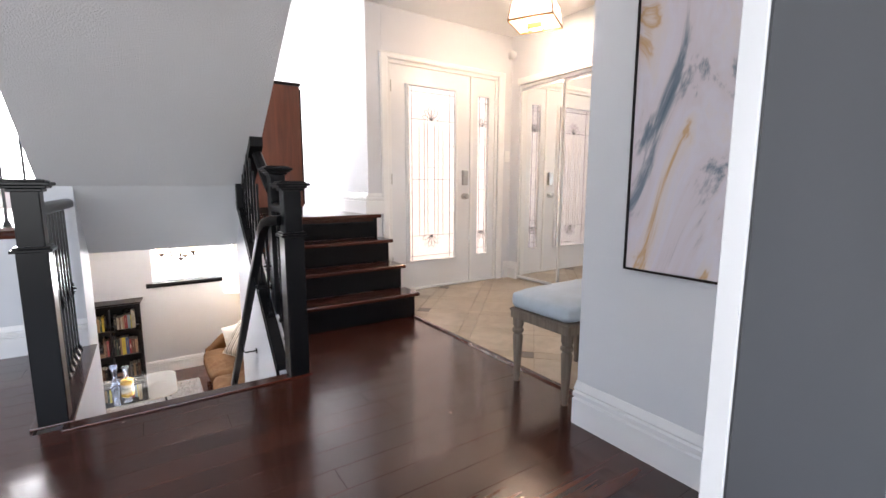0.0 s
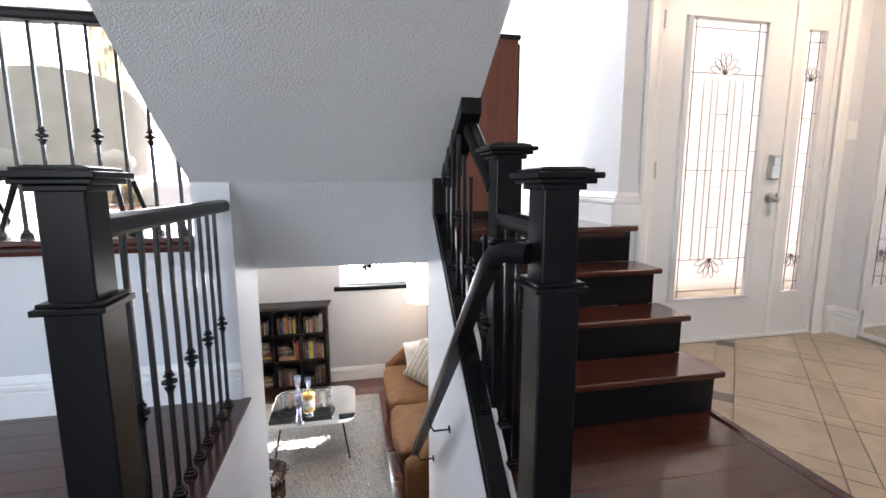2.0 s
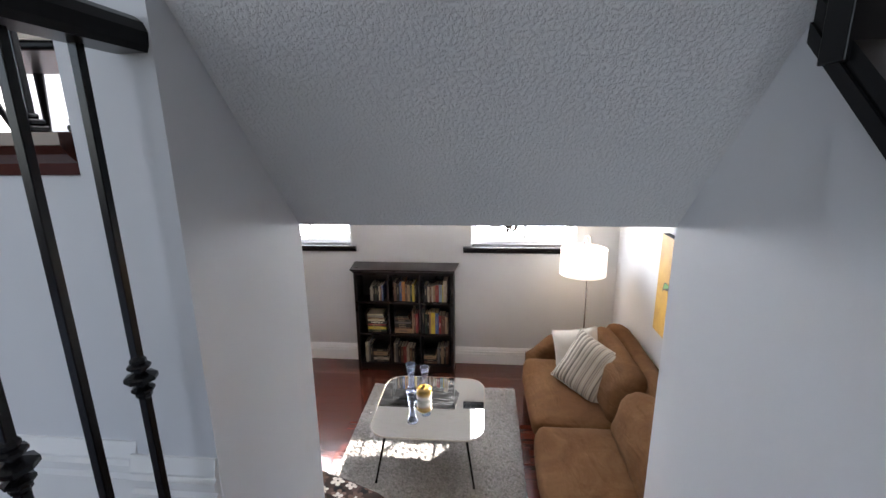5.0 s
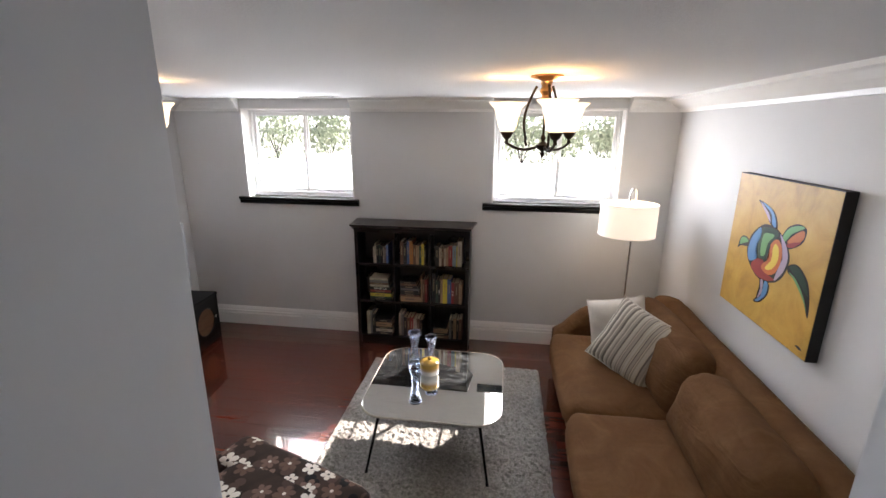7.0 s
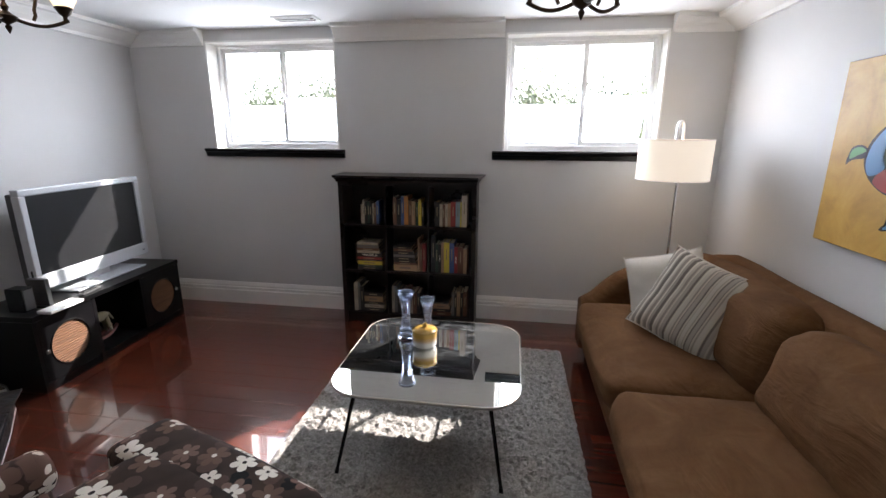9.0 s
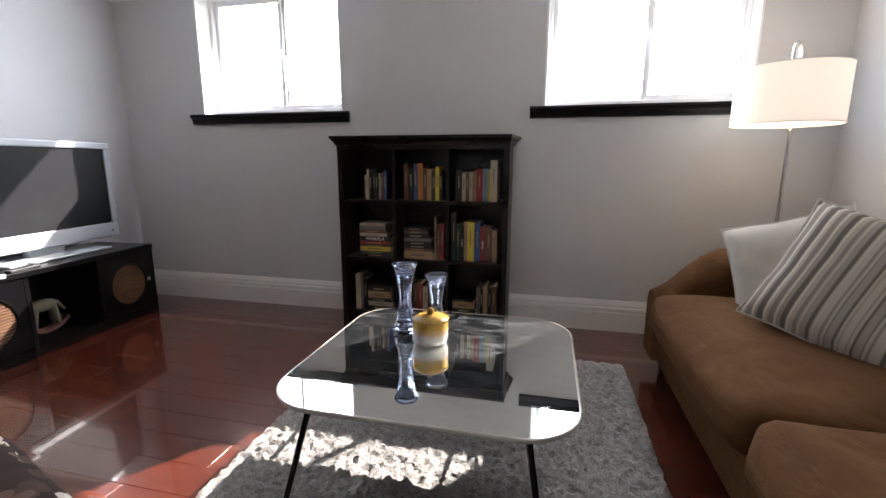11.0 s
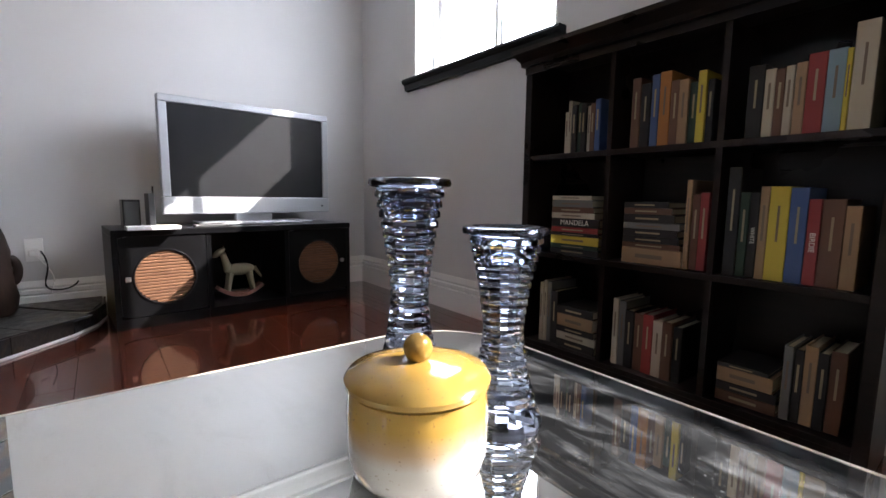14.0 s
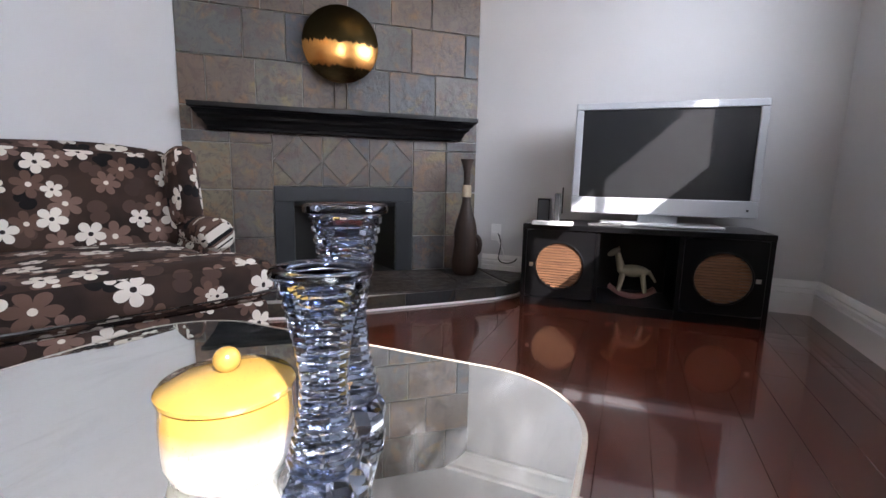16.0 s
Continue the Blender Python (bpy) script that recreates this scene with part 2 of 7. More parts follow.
def planks(parent, x0, x1, y0, y1, z, along, width, material, holes=(), lengths=(0.7, 1.3), thick=0.012, gap=0.0007):
    """Floor boards as parts; boards that fall in a hole are left out or cut at it."""
    rng = random.Random(5)
    cache = {}
    a0, a1, b0, b1 = (x0, x1, y0, y1) if along == "x" else (y0, y1, x0, x1)
    b = b0
    out = 0
    while b < b1 - 0.01:
        w = min(width, b1 - b)
        a = a0 - rng.random() * 0.6
        while a < a1 - 0.02:
            ln = round(rng.uniform(*lengths), 1)
            s, e = max(a, a0), min(a + ln, a1)
            a += ln
            if e - s < 0.04:
                continue
            spans = [(s, e)]
            for h in holes:
                hh = h if along == "x" else (h[2], h[3], h[0], h[1])
                if b + w / 2 > hh[2] and b + w / 2 < hh[3]:
                    nxt = []
                    for s1, e1 in spans:
                        if hh[0] > s1:
                            nxt.append((s1, min(e1, hh[0])))
                        if hh[1] < e1:
                            nxt.append((max(s1, hh[1]), e1))
                    spans = nxt
            for s1, e1 in spans:
                if e1 - s1 < 0.03:
                    continue
                key = (round(e1 - s1, 3), round(w, 3))
                if key not in cache:
                    bm = BM()
                    L, W = e1 - s1 - gap, w - gap
                    if along == "x":
                        box(bm, (-L / 2, -W / 2, -thick), (L / 2, W / 2, 0))
                    else:
                        box(bm, (-W / 2, -L / 2, -thick), (W / 2, L / 2, 0))
                    top = [ed for ed in bm.edges if min(v.co.z for v in ed.verts) > -1e-5]
                    bmesh.ops.bevel(bm, geom=top, offset=0.0008, segments=1, affect="EDGES")
                    me = bpy.data.meshes.new("plank")
                    bm.to_mesh(me)
                    bm.free()
                    me.materials.append(material)
                    cache[key] = me
                ob = new("plank", cache[key])
                ob.parent = parent
                c = ((s1 + e1) / 2, b + w / 2) if along == "x" else (b + w / 2, (s1 + e1) / 2)
                ob.location = (*c, z)
                out += 1
        b += w
    return out


def crown(bm, pts, closed=False):
    sec = [(0, 0), (0.0, -0.11), (0.018, -0.11), (0.022, -0.088), (0.05, -0.06), (0.075, -0.028), (0.10, -0.022), (0.10, 0.0)]
    sweep(bm, pts, sec, closed=closed)


def skirting(bm, pts, h=0.19, flip=1):
    sec = [(0, 0), (0.019, 0), (0.019, h * 0.60), (0.010, h * 0.63), (0.018, h * 0.67), (0.018, h * 0.76), (0.009, h * 0.79), (0.014, h * 0.84), (0.007, h * 0.95), (0.004, h), (0, h)]
    sec = [(a * flip, b) for a, b in sec]
    sweep(bm, pts, sec)


def sitting_room():
    bm = BM()
    box(bm, (XL - 0.15, 2.2, LOW - 0.2), (XR + 0.15, YN + 0.2, LOW - 0.013))
    fl = struct("floor_sitting_room", bm, M_join, "dark cherry plank floor of the lower sitting room", "floor")
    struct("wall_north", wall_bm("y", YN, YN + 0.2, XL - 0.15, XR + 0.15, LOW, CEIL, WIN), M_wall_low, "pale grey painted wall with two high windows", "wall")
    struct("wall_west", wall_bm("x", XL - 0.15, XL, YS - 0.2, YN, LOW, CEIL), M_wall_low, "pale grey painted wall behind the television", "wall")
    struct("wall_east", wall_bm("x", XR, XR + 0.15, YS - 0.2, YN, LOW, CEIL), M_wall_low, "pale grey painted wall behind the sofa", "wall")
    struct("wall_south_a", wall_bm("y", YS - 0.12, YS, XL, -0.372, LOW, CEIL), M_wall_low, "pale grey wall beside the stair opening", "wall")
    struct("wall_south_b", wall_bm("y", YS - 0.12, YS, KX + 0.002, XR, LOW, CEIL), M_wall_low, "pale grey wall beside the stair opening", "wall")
    bm = BM()
    box(bm, (XL - 0.15, YS, CEIL), (XR + 0.15, YN + 0.2, UP - 0.04))
    struct("ceiling_sitting_room", bm, M_ceil, "white stippled ceiling of the lower sitting room", "ceiling")
    bm = BM()
    crown(bm, [(XL, YS, CEIL), (XL, YN, CEIL), (WIN[0][0] - 0.01, YN, CEIL)])
    crown(bm, [(WIN[0][1] + 0.01, YN, CEIL), (WIN[1][0] - 0.01, YN, CEIL)])
    crown(bm, [(WIN[1][1] + 0.01, YN, CEIL), (XR, YN, CEIL), (XR, YS, CEIL), (KX + 0.004, YS, CEIL)])
    struct("trim_crown", bm, M_white, "white crown moulding stopping at the window openings", "trim")
    bm = BM()
    skirting(bm, [(XL, 5.4, LOW), (XL, YN, LOW), (XR, YN, LOW), (XR, YS, LOW), (KX + 0.004, YS, LOW)])
    skirting(bm, [(-0.38, YS, LOW), (-1.57, YS, LOW)])
    struct("baseboard_sitting_room", bm, M_white, "tall white moulded baseboard", "baseboard")
    return fl


FLOOR_LOW = sitting_room()

# ---- structure: stairwell ----
SX0, SX1 = -0.37, 0.608


def rake(y):
    """Height of the sloping rail base beside the steps."""
    return 0.482 + 0.908 * (y - 3.0)


def stairwell():
    # underside of the flight above
    bm = BM()
    prism(bm, [(3.965, 0.55), (3.5, 1.03), (3.5, 1.35), (3.965, 0.75)], "x", SX0, 0.66)
    struct("ceiling_stair_soffit_foot", bm, M_soffit, "stippled lower end of the sloping soffit", "soffit")
    bm = BM()
    prism(bm, [(3.5, 1.03), (1.24, 1.03 + 0.71 * 2.26), (1.24, 2.95), (3.5, 1.35)], "x", -0.53, 0.66)
    struct("ceiling_stair_soffit", bm, M_soffit, "sloping stippled underside of the flight above", "soffit")
    bm = BM()
    box(bm, (-0.53, 3.5, LOW), (SX0, 3.968, 1.03))
    box(bm, (-0.47, 2.33, LOW), (SX0, 3.498, -0.03))
    struct("wall_stair_left", bm, M_wall, "pale grey wall of the stairwell", "wall")
    bm = BM()
    prism(bm, [(2.33, LOW), (3.968, LOW), (3.968, 0.6), (3.5, 1.03), (3.435, 1.03), (3.435, 0.86), (2.46, -0.025), (2.33, -0.03)], "x", SX1, KX)
    prism(bm, [(2.46, -0.03), (3.44, rake(3.44) - 0.046), (3.44, rake(3.44) - 0.20), (2.46, rake(2.46) - 0.20)], "x", 0.566, SX1)
    struct("wall_stair_right", bm, M_wall, "pale grey wall of the stairwell with a raked top", "wall")
    st = thing("staircase_down", "dark red wooden stairs going down to the sitting room", "stairs")
    n = 9
    for k in range(1, n):
        y, z = 2.33 + (k - 1) * 0.215, k * LOW / n
        bm = BM()
        box(bm, (SX0 + 0.002, y - 0.02, z - 0.03), (SX1 - 0.002, y + 0.23, z), 0.008)
        part("tread", bm, M_tread, st)
        bm = BM()
        box(bm, (SX0 + 0.002, y + 0.0, z + 0.0), (SX1 - 0.002, y + 0.018, z - LOW / n - 0.03))
        part("riser", bm, M_black, st, "black painted riser")
    # support under the last riser
    bm = BM()
    box(bm, (SX0 + 0.002, 2.33 + 8 * 0.215, LOW), (SX1 - 0.002, 2.35 + 8 * 0.215, LOW - LOW / n - 0.03))
    part("riser", bm, M_black, st, "black painted riser")


stairwell()

# ---- structure: main floor, landing, dining level ----
TX = 1.72   # where wood meets tile


def main_level():
    bm = BM()
    box(bm, (-3.2, -2.5, -0.2), (TX, 2.33, -0.0125))
    box(bm, (-3.2, 2.33, -0.2), (-0.47, 3.52, -0.0125))
    box(bm, (KX, 2.33, -0.2), (TX, 3.7, -0.0125))
    fl = struct("floor_main", bm, M_join, "dark red-brown plank floor of the hall", "floor")
    bm = BM()
    box(bm, (TX, -0.2, -0.2), (3.6, 3.9, -0.012))
    tl = struct("floor_entry", bm, paint("grout", (0.30, 0.25, 0.19), 0.8), "tan stone tile floor of the entry", "floor")
    bm = BM()
    box(bm, (-3.2, 3.53, UP - 0.06), (-0.53, YN + 0.2, UP))
    box(bm, (-0.53, 3.97, UP - 0.04), (0.66, YN + 0.2, UP))
    box(bm, (0.66, 3.62, UP - 0.06), (1.70, YN + 0.2, UP))
    struct("floor_dining", bm, M_floor_up, "dark wooden floor of the raised dining level", "floor")
    struct("wall_dining_riser", wall_bm("y", 3.535, 3.65, -3.2, -0.53, -0.0, UP - 0.062), M_wall, "low pale grey wall below the dining level", "wall")
    bm = BM()
    sweep(bm, [(-3.2, 3.535, UP - 0.06), (-0.545, 3.535, UP - 0.06)], [(0, 0.002), (0.012, 0.0), (0.02, 0.02), (0.035, 0.035), (0.045, 0.05), (0.045, 0.07), (0, 0.07)])
    struct("trim_dining_edge", bm, M_tread, "dark red wooden nosing along the dining level", "trim")
    bm = BM()
    skirting(bm, [(-3.2, 3.535, 0), (-0.56, 3.535, 0)])
    skirting(bm, [(-0.545, 3.5, 0.0), (-0.372, 3.5, 0.0)])
    struct("baseboard_hall", bm, M_white, "tall white moulded baseboard", "baseboard")
    # outer walls; the west, back and landing openings are added for fill lamps
    struct("wall_hall_west", wall_bm("x", -3.35, -3.2, -2.5, YN + 0.2, -0.2, HALL_CEIL, [(-0.7, 1.9, 0.5, 2.3)]), M_wall, "pale grey hall wall", "wall")
    struct("wall_hall_back", wall_bm("y", -2.65, -2.5, -3.35, 1.65, -0.2, 2.9, [(-2.8, 0.8, 0.4, 2.4)]), M_wall, "pale grey back wall with an added opening for fill light", "wall")
    struct("wall_dining_north", wall_bm("y", YN, YN + 0.2, -3.2, 1.85, UP - 0.04, HALL_CEIL, [(-3.1, -0.7, 1.0, 3.0), (-0.05, 1.25, 1.4, 3.05)]), M_wall, "grey dining wall with a wide bright window", "wall")
    struct("wall_landing", wall_bm("x", 1.70, 1.85, 3.71, YN, 0.0, HALL_CEIL), M_wall, "pale wall beside the landing", "wall")
    struct("wall_entry_north", wall_bm("y", 3.71, 3.85, 1.852, 3.55, 0, 2.75, [(1.90, 3.24, 0.0, 2.19)]), M_wall, "pale wall around the front door", "wall")
    struct("wall_entry_east", wall_bm("x", 3.42, 3.57, -0.2, 3.71, 0, 2.75, [(2.45, 3.58, 0.0, 2.12)]), M_wall, "pale wall with the closet opening", "wall")
    struct("wall_entry_closet_back", wall_bm("x", 3.70, 3.75, 0.8, 3.71, 0, 2.75), M_wall, "closet back wall", "wall")
    struct("wall_picture", wall_bm("x", 1.52, 1.66, -2.5, 1.14, 0, 2.75), M_wall, "pale blue-grey wall carrying the abstract picture", "wall")
    struct("wall_entry_south", wall_bm("y", -0.2, -0.05, 1.66, 3.42, 0, 2.75), M_wall, "pale entry wall", "wall")
    bm = BM()
    box(bm, (1.702, -0.2, ENTRY_CEIL), (3.57, 3.71, 2.78))
    box(bm, (-3.35, -2.65, ENTRY_CEIL), (1.70, 1.24, 2.78))
    struct("ceiling_entry", bm, M_white, "white ceiling of entry and hall", "ceiling")
    bm = BM()
    box(bm, (-3.35, 1.0, HALL_CEIL), (1.9, YN + 0.2, HALL_CEIL + 0.15))
    box(bm, (-3.35, 1.10, 2.78), (1.9, 1.24, HALL_CEIL))
    box(bm, (1.702, 1.24, 2.78), (1.85, 3.71, HALL_CEIL))
    struct("ceiling_dining", bm, M_white, "high white ceiling over landing and dining level", "ceiling")
    bm = BM()
    skirting(bm, [(1.52, 0.0, 0.0), (1.52, 1.14, 0.0), (1.66, 1.14, 0)], flip=-1)
    skirting(bm, [(1.70, 5.4, UP), (1.70, 3.71, UP), (1.86, 3.71, UP)][::-1], flip=-1)
    skirting(bm, [(3.34, 3.71, 0.0), (3.42, 3.71, 0.0), (3.42, 3.56, 0)])
    skirting(bm, [(3.42, 2.39, 0.0), (3.42, 0.0, 0.0)])
    struct("baseboard_entry", bm, M_white, "tall white moulded baseboard", "baseboard")
    return fl, tl


FLOOR_MAIN, FLOOR_TILE = main_level()


def overhang():
    # Added out of view; its edge trims the sun entering the windows.
    bm = BM()
    box(bm, (-6.0, YN + 0.2, 0.69), (6.0, YN + 0.60, 0.98))
    struct("wall_sun_overhang", bm, M_white, "unseen overhang added outside to trim the sun at the windows", "wall")


overhang()


def steps_up():
    st = thing("staircase_up", "four steps with dark red treads and black risers", "stairs")
    for k in range(4):
        y0 = 2.95 + k * 0.2247
        z = RISE * (k + 1) if k < 3 else UP
        bm = BM()
        box(bm, (KX + 0.002, y0, RISE * k), (1.74, y0 + 0.02, z - 0.03))
        part("riser", bm, M_black, st, "black painted riser")
        bm = BM()
        box(bm, (KX + 0.002, y0 - 0.028, z - 0.03), (1.775, y0 + 0.2247 if k < 3 else y0 + 0.03, z + (0.002 if k == 3 else 0)), 0.009, 3)
        part("tread", bm, M_tread, st)
        if k < 3:
            bm = BM()
            box(bm, (1.70, y0 + 0.02, 0), (1.735, y0 + 0.245, z - 0.031))
            part("side_panel", bm, M_black, st, "black painted stair side")


steps_up()
# ---- materials of the sitting room ----


def fabric(name, c, rough=0.9, scale=900, strength=0.3, sheen=0.3, mottling=0.12):
    m = mat(name, c, rough, spec=0.2)
    t, b = nodes_of(m)
    b.inputs["Sheen Weight"].default_value = sheen
    v = coords(t)
    n = noise_tex(t, v, 5.0, 5, 0.6)
    lo, hi = tuple(x * (1 - mottling) for x in c), tuple(min(1, x * (1 + mottling)) for x in c)
    t.links.new(ramp(t, n, [(0.3, lo), (0.7, hi)]), b.inputs["Base Color"])
    bump(t, b, noise_tex(t, v, scale, 2), strength, 0.001)
    return m


def uv_plane(t, scale):
    uv = t.nodes.new("ShaderNodeUVMap")
    uv.uv_map = "UVMap"
    mp = t.nodes.new("ShaderNodeMapping")
    mp.inputs["Scale"].default_value = (scale, scale, scale)
    t.links.new(uv.outputs[0], mp.inputs[0])
    return mp.outputs[0]


def math_node(t, op, a, b=None):
    n = t.nodes.new("ShaderNodeMath")
    n.operation = op
    for i, v in enumerate((a, b)):
        if v is None:
            continue
        if isinstance(v, (int, float)):
            n.inputs[i].default_value = v
        else:
            t.links.new(v, n.inputs[i])
    return n.outputs[0]


def flowers(t, uv, scale, shift, petals, size, vary):
    """A scatter of printed flowers: returns petal mask, centre mask and a random value per flower."""
    mp = t.nodes.new("ShaderNodeMapping")
    mp.inputs["Location"].default_value = (shift, shift * 1.7, 0)
    mp.inputs["Scale"].default_value = (scale, scale, scale)
    t.links.new(uv, mp.inputs[0])
    vo = t.nodes.new("ShaderNodeTexVoronoi")
    vo.voronoi_dimensions = "2D"
    vo.inputs["Scale"].default_value = 1.0
    vo.inputs["Randomness"].default_value = 0.75
    t.links.new(mp.outputs[0], vo.inputs["Vector"])
    sub = t.nodes.new("ShaderNodeVectorMath")
    sub.operation = "SUBTRACT"
    t.links.new(mp.outputs[0], sub.inputs[0])
    t.links.new(vo.outputs["Position"], sub.inputs[1])
    sep = t.nodes.new("ShaderNodeSeparateXYZ")
    t.links.new(sub.outputs[0], sep.inputs[0])
    ang = math_node(t, "ARCTAN2", sep.outputs[1], sep.outputs[0])
    sr = t.nodes.new("ShaderNodeSeparateColor")
    t.links.new(vo.outputs["Color"], sr.inputs[0])
    a2 = math_node(t, "ADD", math_node(t, "MULTIPLY", ang, petals / 2), math_node(t, "MULTIPLY", sr.outputs[1], 6.0))
    lobe = math_node(t, "POWER", math_node(t, "ABSOLUTE", math_node(t, "COSINE", a2)), 0.5)
    big = math_node(t, "ADD", math_node(t, "MULTIPLY", sr.outputs[2], vary), size)
    rad = math_node(t, "MULTIPLY", big, math_node(t, "ADD", math_node(t, "MULTIPLY", lobe, 0.7), 0.3))
    petal = math_node(t, "LESS_THAN", vo.outputs["Distance"], rad)
    heart = math_node(t, "LESS_THAN", vo.outputs["Distance"], math_node(t, "MULTIPLY", big, 0.17))
    return petal, heart, sr.outputs[0]


def floral():
    m = mat("floral_print", (0.035, 0.022, 0.018), 0.9, spec=0.2)
    t, b = nodes_of(m)
    uv = uv_plane(t, 1.0)
    base = ramp(t, noise_tex(t, uv, 4.0, 3), [(0.4, (0.022, 0.014, 0.012)), (0.6, (0.045, 0.027, 0.021))])
    p0, h0, r0 = flowers(t, uv, 9.0, 0.37, 2, 0.30, 0.12)
    col = mixc(t, p0, base, ramp(t, r0, [(0.3, (0.008, 0.007, 0.008)), (0.5, (0.075, 0.045, 0.036))]))
    p1, h1, r1 = flowers(t, uv, 7.2, 1.9, 6, 0.32, 0.12)
    col = mixc(t, p1, col, ramp(t, r1, [(0.45, (0.11, 0.065, 0.05)), (0.5, (0.16, 0.10, 0.08))]))
    col = mixc(t, h1, col, (0.6, 0.55, 0.48))
    p2, h2, r2 = flowers(t, uv, 7.6, 3.3, 5, 0.22, 0.20)
    keep = math_node(t, "GREATER_THAN", r2, 0.35)
    col = mixc(t, math_node(t, "MULTIPLY", p2, keep), col, (0.62, 0.58, 0.52))
    col = mixc(t, math_node(t, "MULTIPLY", h2, keep), col, (0.02, 0.015, 0.015))
    t.links.new(col, b.inputs["Base Color"])
    bump(t, b, noise_tex(t, coords(t), 800, 2), 0.25, 0.001)
    return m


def stripes():
    m = mat("striped_linen", (0.5, 0.46, 0.4), 0.9, spec=0.2)
    t, b = nodes_of(m)
    uv = uv_plane(t, 1.0)
    w = t.nodes.new("ShaderNodeTexWave")
    w.inputs["Scale"].default_value = 4.6
    w.inputs["Distortion"].default_value = 0.25
    t.links.new(uv, w.inputs[0])
    w2 = t.nodes.new("ShaderNodeTexWave")
    w2.inputs["Scale"].default_value = 8.7
    t.links.new(uv, w2.inputs[0])
    c1 = ramp(t, w.outputs[1], [(0.30, (0.10, 0.085, 0.075)), (0.42, (0.50, 0.45, 0.37)), (0.62, (0.55, 0.50, 0.42)), (0.80, (0.26, 0.23, 0.20))])
    col = mixc(t, 0.35, c1, ramp(t, w2.outputs[1], [(0.3, (0.2, 0.18, 0.16)), (0.7, (0.7, 0.66, 0.58))]))
    t.links.new(col, b.inputs["Base Color"])
    bump(t, b, noise_tex(t, coords(t), 700, 2), 0.3, 0.001)
    return m


def slate(name="slate_tile_stone", k=1.0):
    m = mat(name, (0.12, 0.12, 0.12), 0.42)
    t, b = nodes_of(m)
    oi = t.nodes.new("ShaderNodeObjectInfo")
    r = oi.outputs["Random"]
    base = ramp(t, r, [(0.0, (0.050 * k, 0.056 * k, 0.066 * k)), (0.3, (0.10 * k, 0.092 * k, 0.08 * k)), (0.55, (0.125 * k, 0.088 * k, 0.066 * k)), (0.8, (0.07 * k, 0.078 * k, 0.085 * k)), (1.0, (0.15 * k, 0.125 * k, 0.085 * k))])
    off = t.nodes.new("ShaderNodeVectorMath")
    off.operation = "ADD"
    sc = t.nodes.new("ShaderNodeVectorMath")
    sc.operation = "SCALE"
    sc.inputs[3].default_value = 37.0
    t.links.new(r, sc.inputs[0])
    t.links.new(coords(t), off.inputs[0])
    t.links.new(sc.outputs[0], off.inputs[1])
    v = off.outputs[0]
    rust = mapr(t, noise_tex(t, v, 7.0, 6, 0.65, 0.8), 0.52, 0.66, 0, 0.75)
    col = mixc(t, rust, base, (0.19 * k, 0.105 * k, 0.05 * k))
    ochre = mapr(t, noise_tex(t, v, 3.2, 5, 0.7, 1.1), 0.57, 0.68, 0, 0.7)
    col = mixc(t, ochre, col, (0.20 * k, 0.15 * k, 0.06 * k))
    vein = mapr(t, noise_tex(t, v, 14.0, 7, 0.72, 2.2), 0.50, 0.60, 0, 0.55)
    col = mixc(t, vein, col, (0.035 * k, 0.034 * k, 0.036 * k))
    plum = mapr(t, noise_tex(t, v, 5.0, 5, 0.7, 1.5), 0.52, 0.64, 0, 0.7)
    col = mixc(t, plum, col, (0.07 * k, 0.045 * k, 0.042 * k))
    t.links.new(col, b.inputs["Base Color"])
    n2 = noise_tex(t, v, 22.0, 8, 0.6, 0.4)
    t.links.new(mapr(t, n2, 0.3, 0.7, 0.3, 0.55), b.inputs["Roughness"])
    bump(t, b, n2, 0.8, 0.006)
    return m


def glass(name, c, rough=0.0, ior=1.5):
    m = mat(name, c, rough)
    b = m.node_tree.nodes["Principled BSDF"]
    b.inputs["Transmission Weight"].default_value = 1.0
    b.inputs["IOR"].default_value = ior
    return m


def glow(name, c, strength):
    m = mat(name, c, 0.6)
    b = m.node_tree.nodes["Principled BSDF"]
    b.inputs["Emission Color"].default_value = (*c, 1)
    b.inputs["Emission Strength"].default_value = strength * LEVEL
    return m


def suede():
    """Brushed suede: mottled nap and soft creases."""
    m = mat("brown_suede", (0.13, 0.06, 0.022), 0.88, spec=0.12)
    t, b = nodes_of(m)
    v = coords(t)
    nap = noise_tex(t, v, 4.0, 6, 0.65, 0.9)
    fine = noise_tex(t, v, 38, 3, 0.6)
    col = ramp(t, nap, [(0.30, (0.088, 0.040, 0.0155)), (0.52, (0.115, 0.055, 0.022)), (0.72, (0.155, 0.079, 0.034))])
    t.links.new(mixc(t, mapr(t, fine, 0.4, 0.7, 0, 0.18), col, (0.075, 0.033, 0.012)), b.inputs["Base Color"])
    crease = noise_tex(t, coords(t, (5.5, 2.2, 9.0), (0, 0, 18)), 1.6, 4, 0.55, 0.7)
    both = math_node(t, "ADD", crease, math_node(t, "MULTIPLY", noise_tex(t, v, 420, 2), 0.03))
    bump(t, b, both, 0.55, 0.035)
    return m


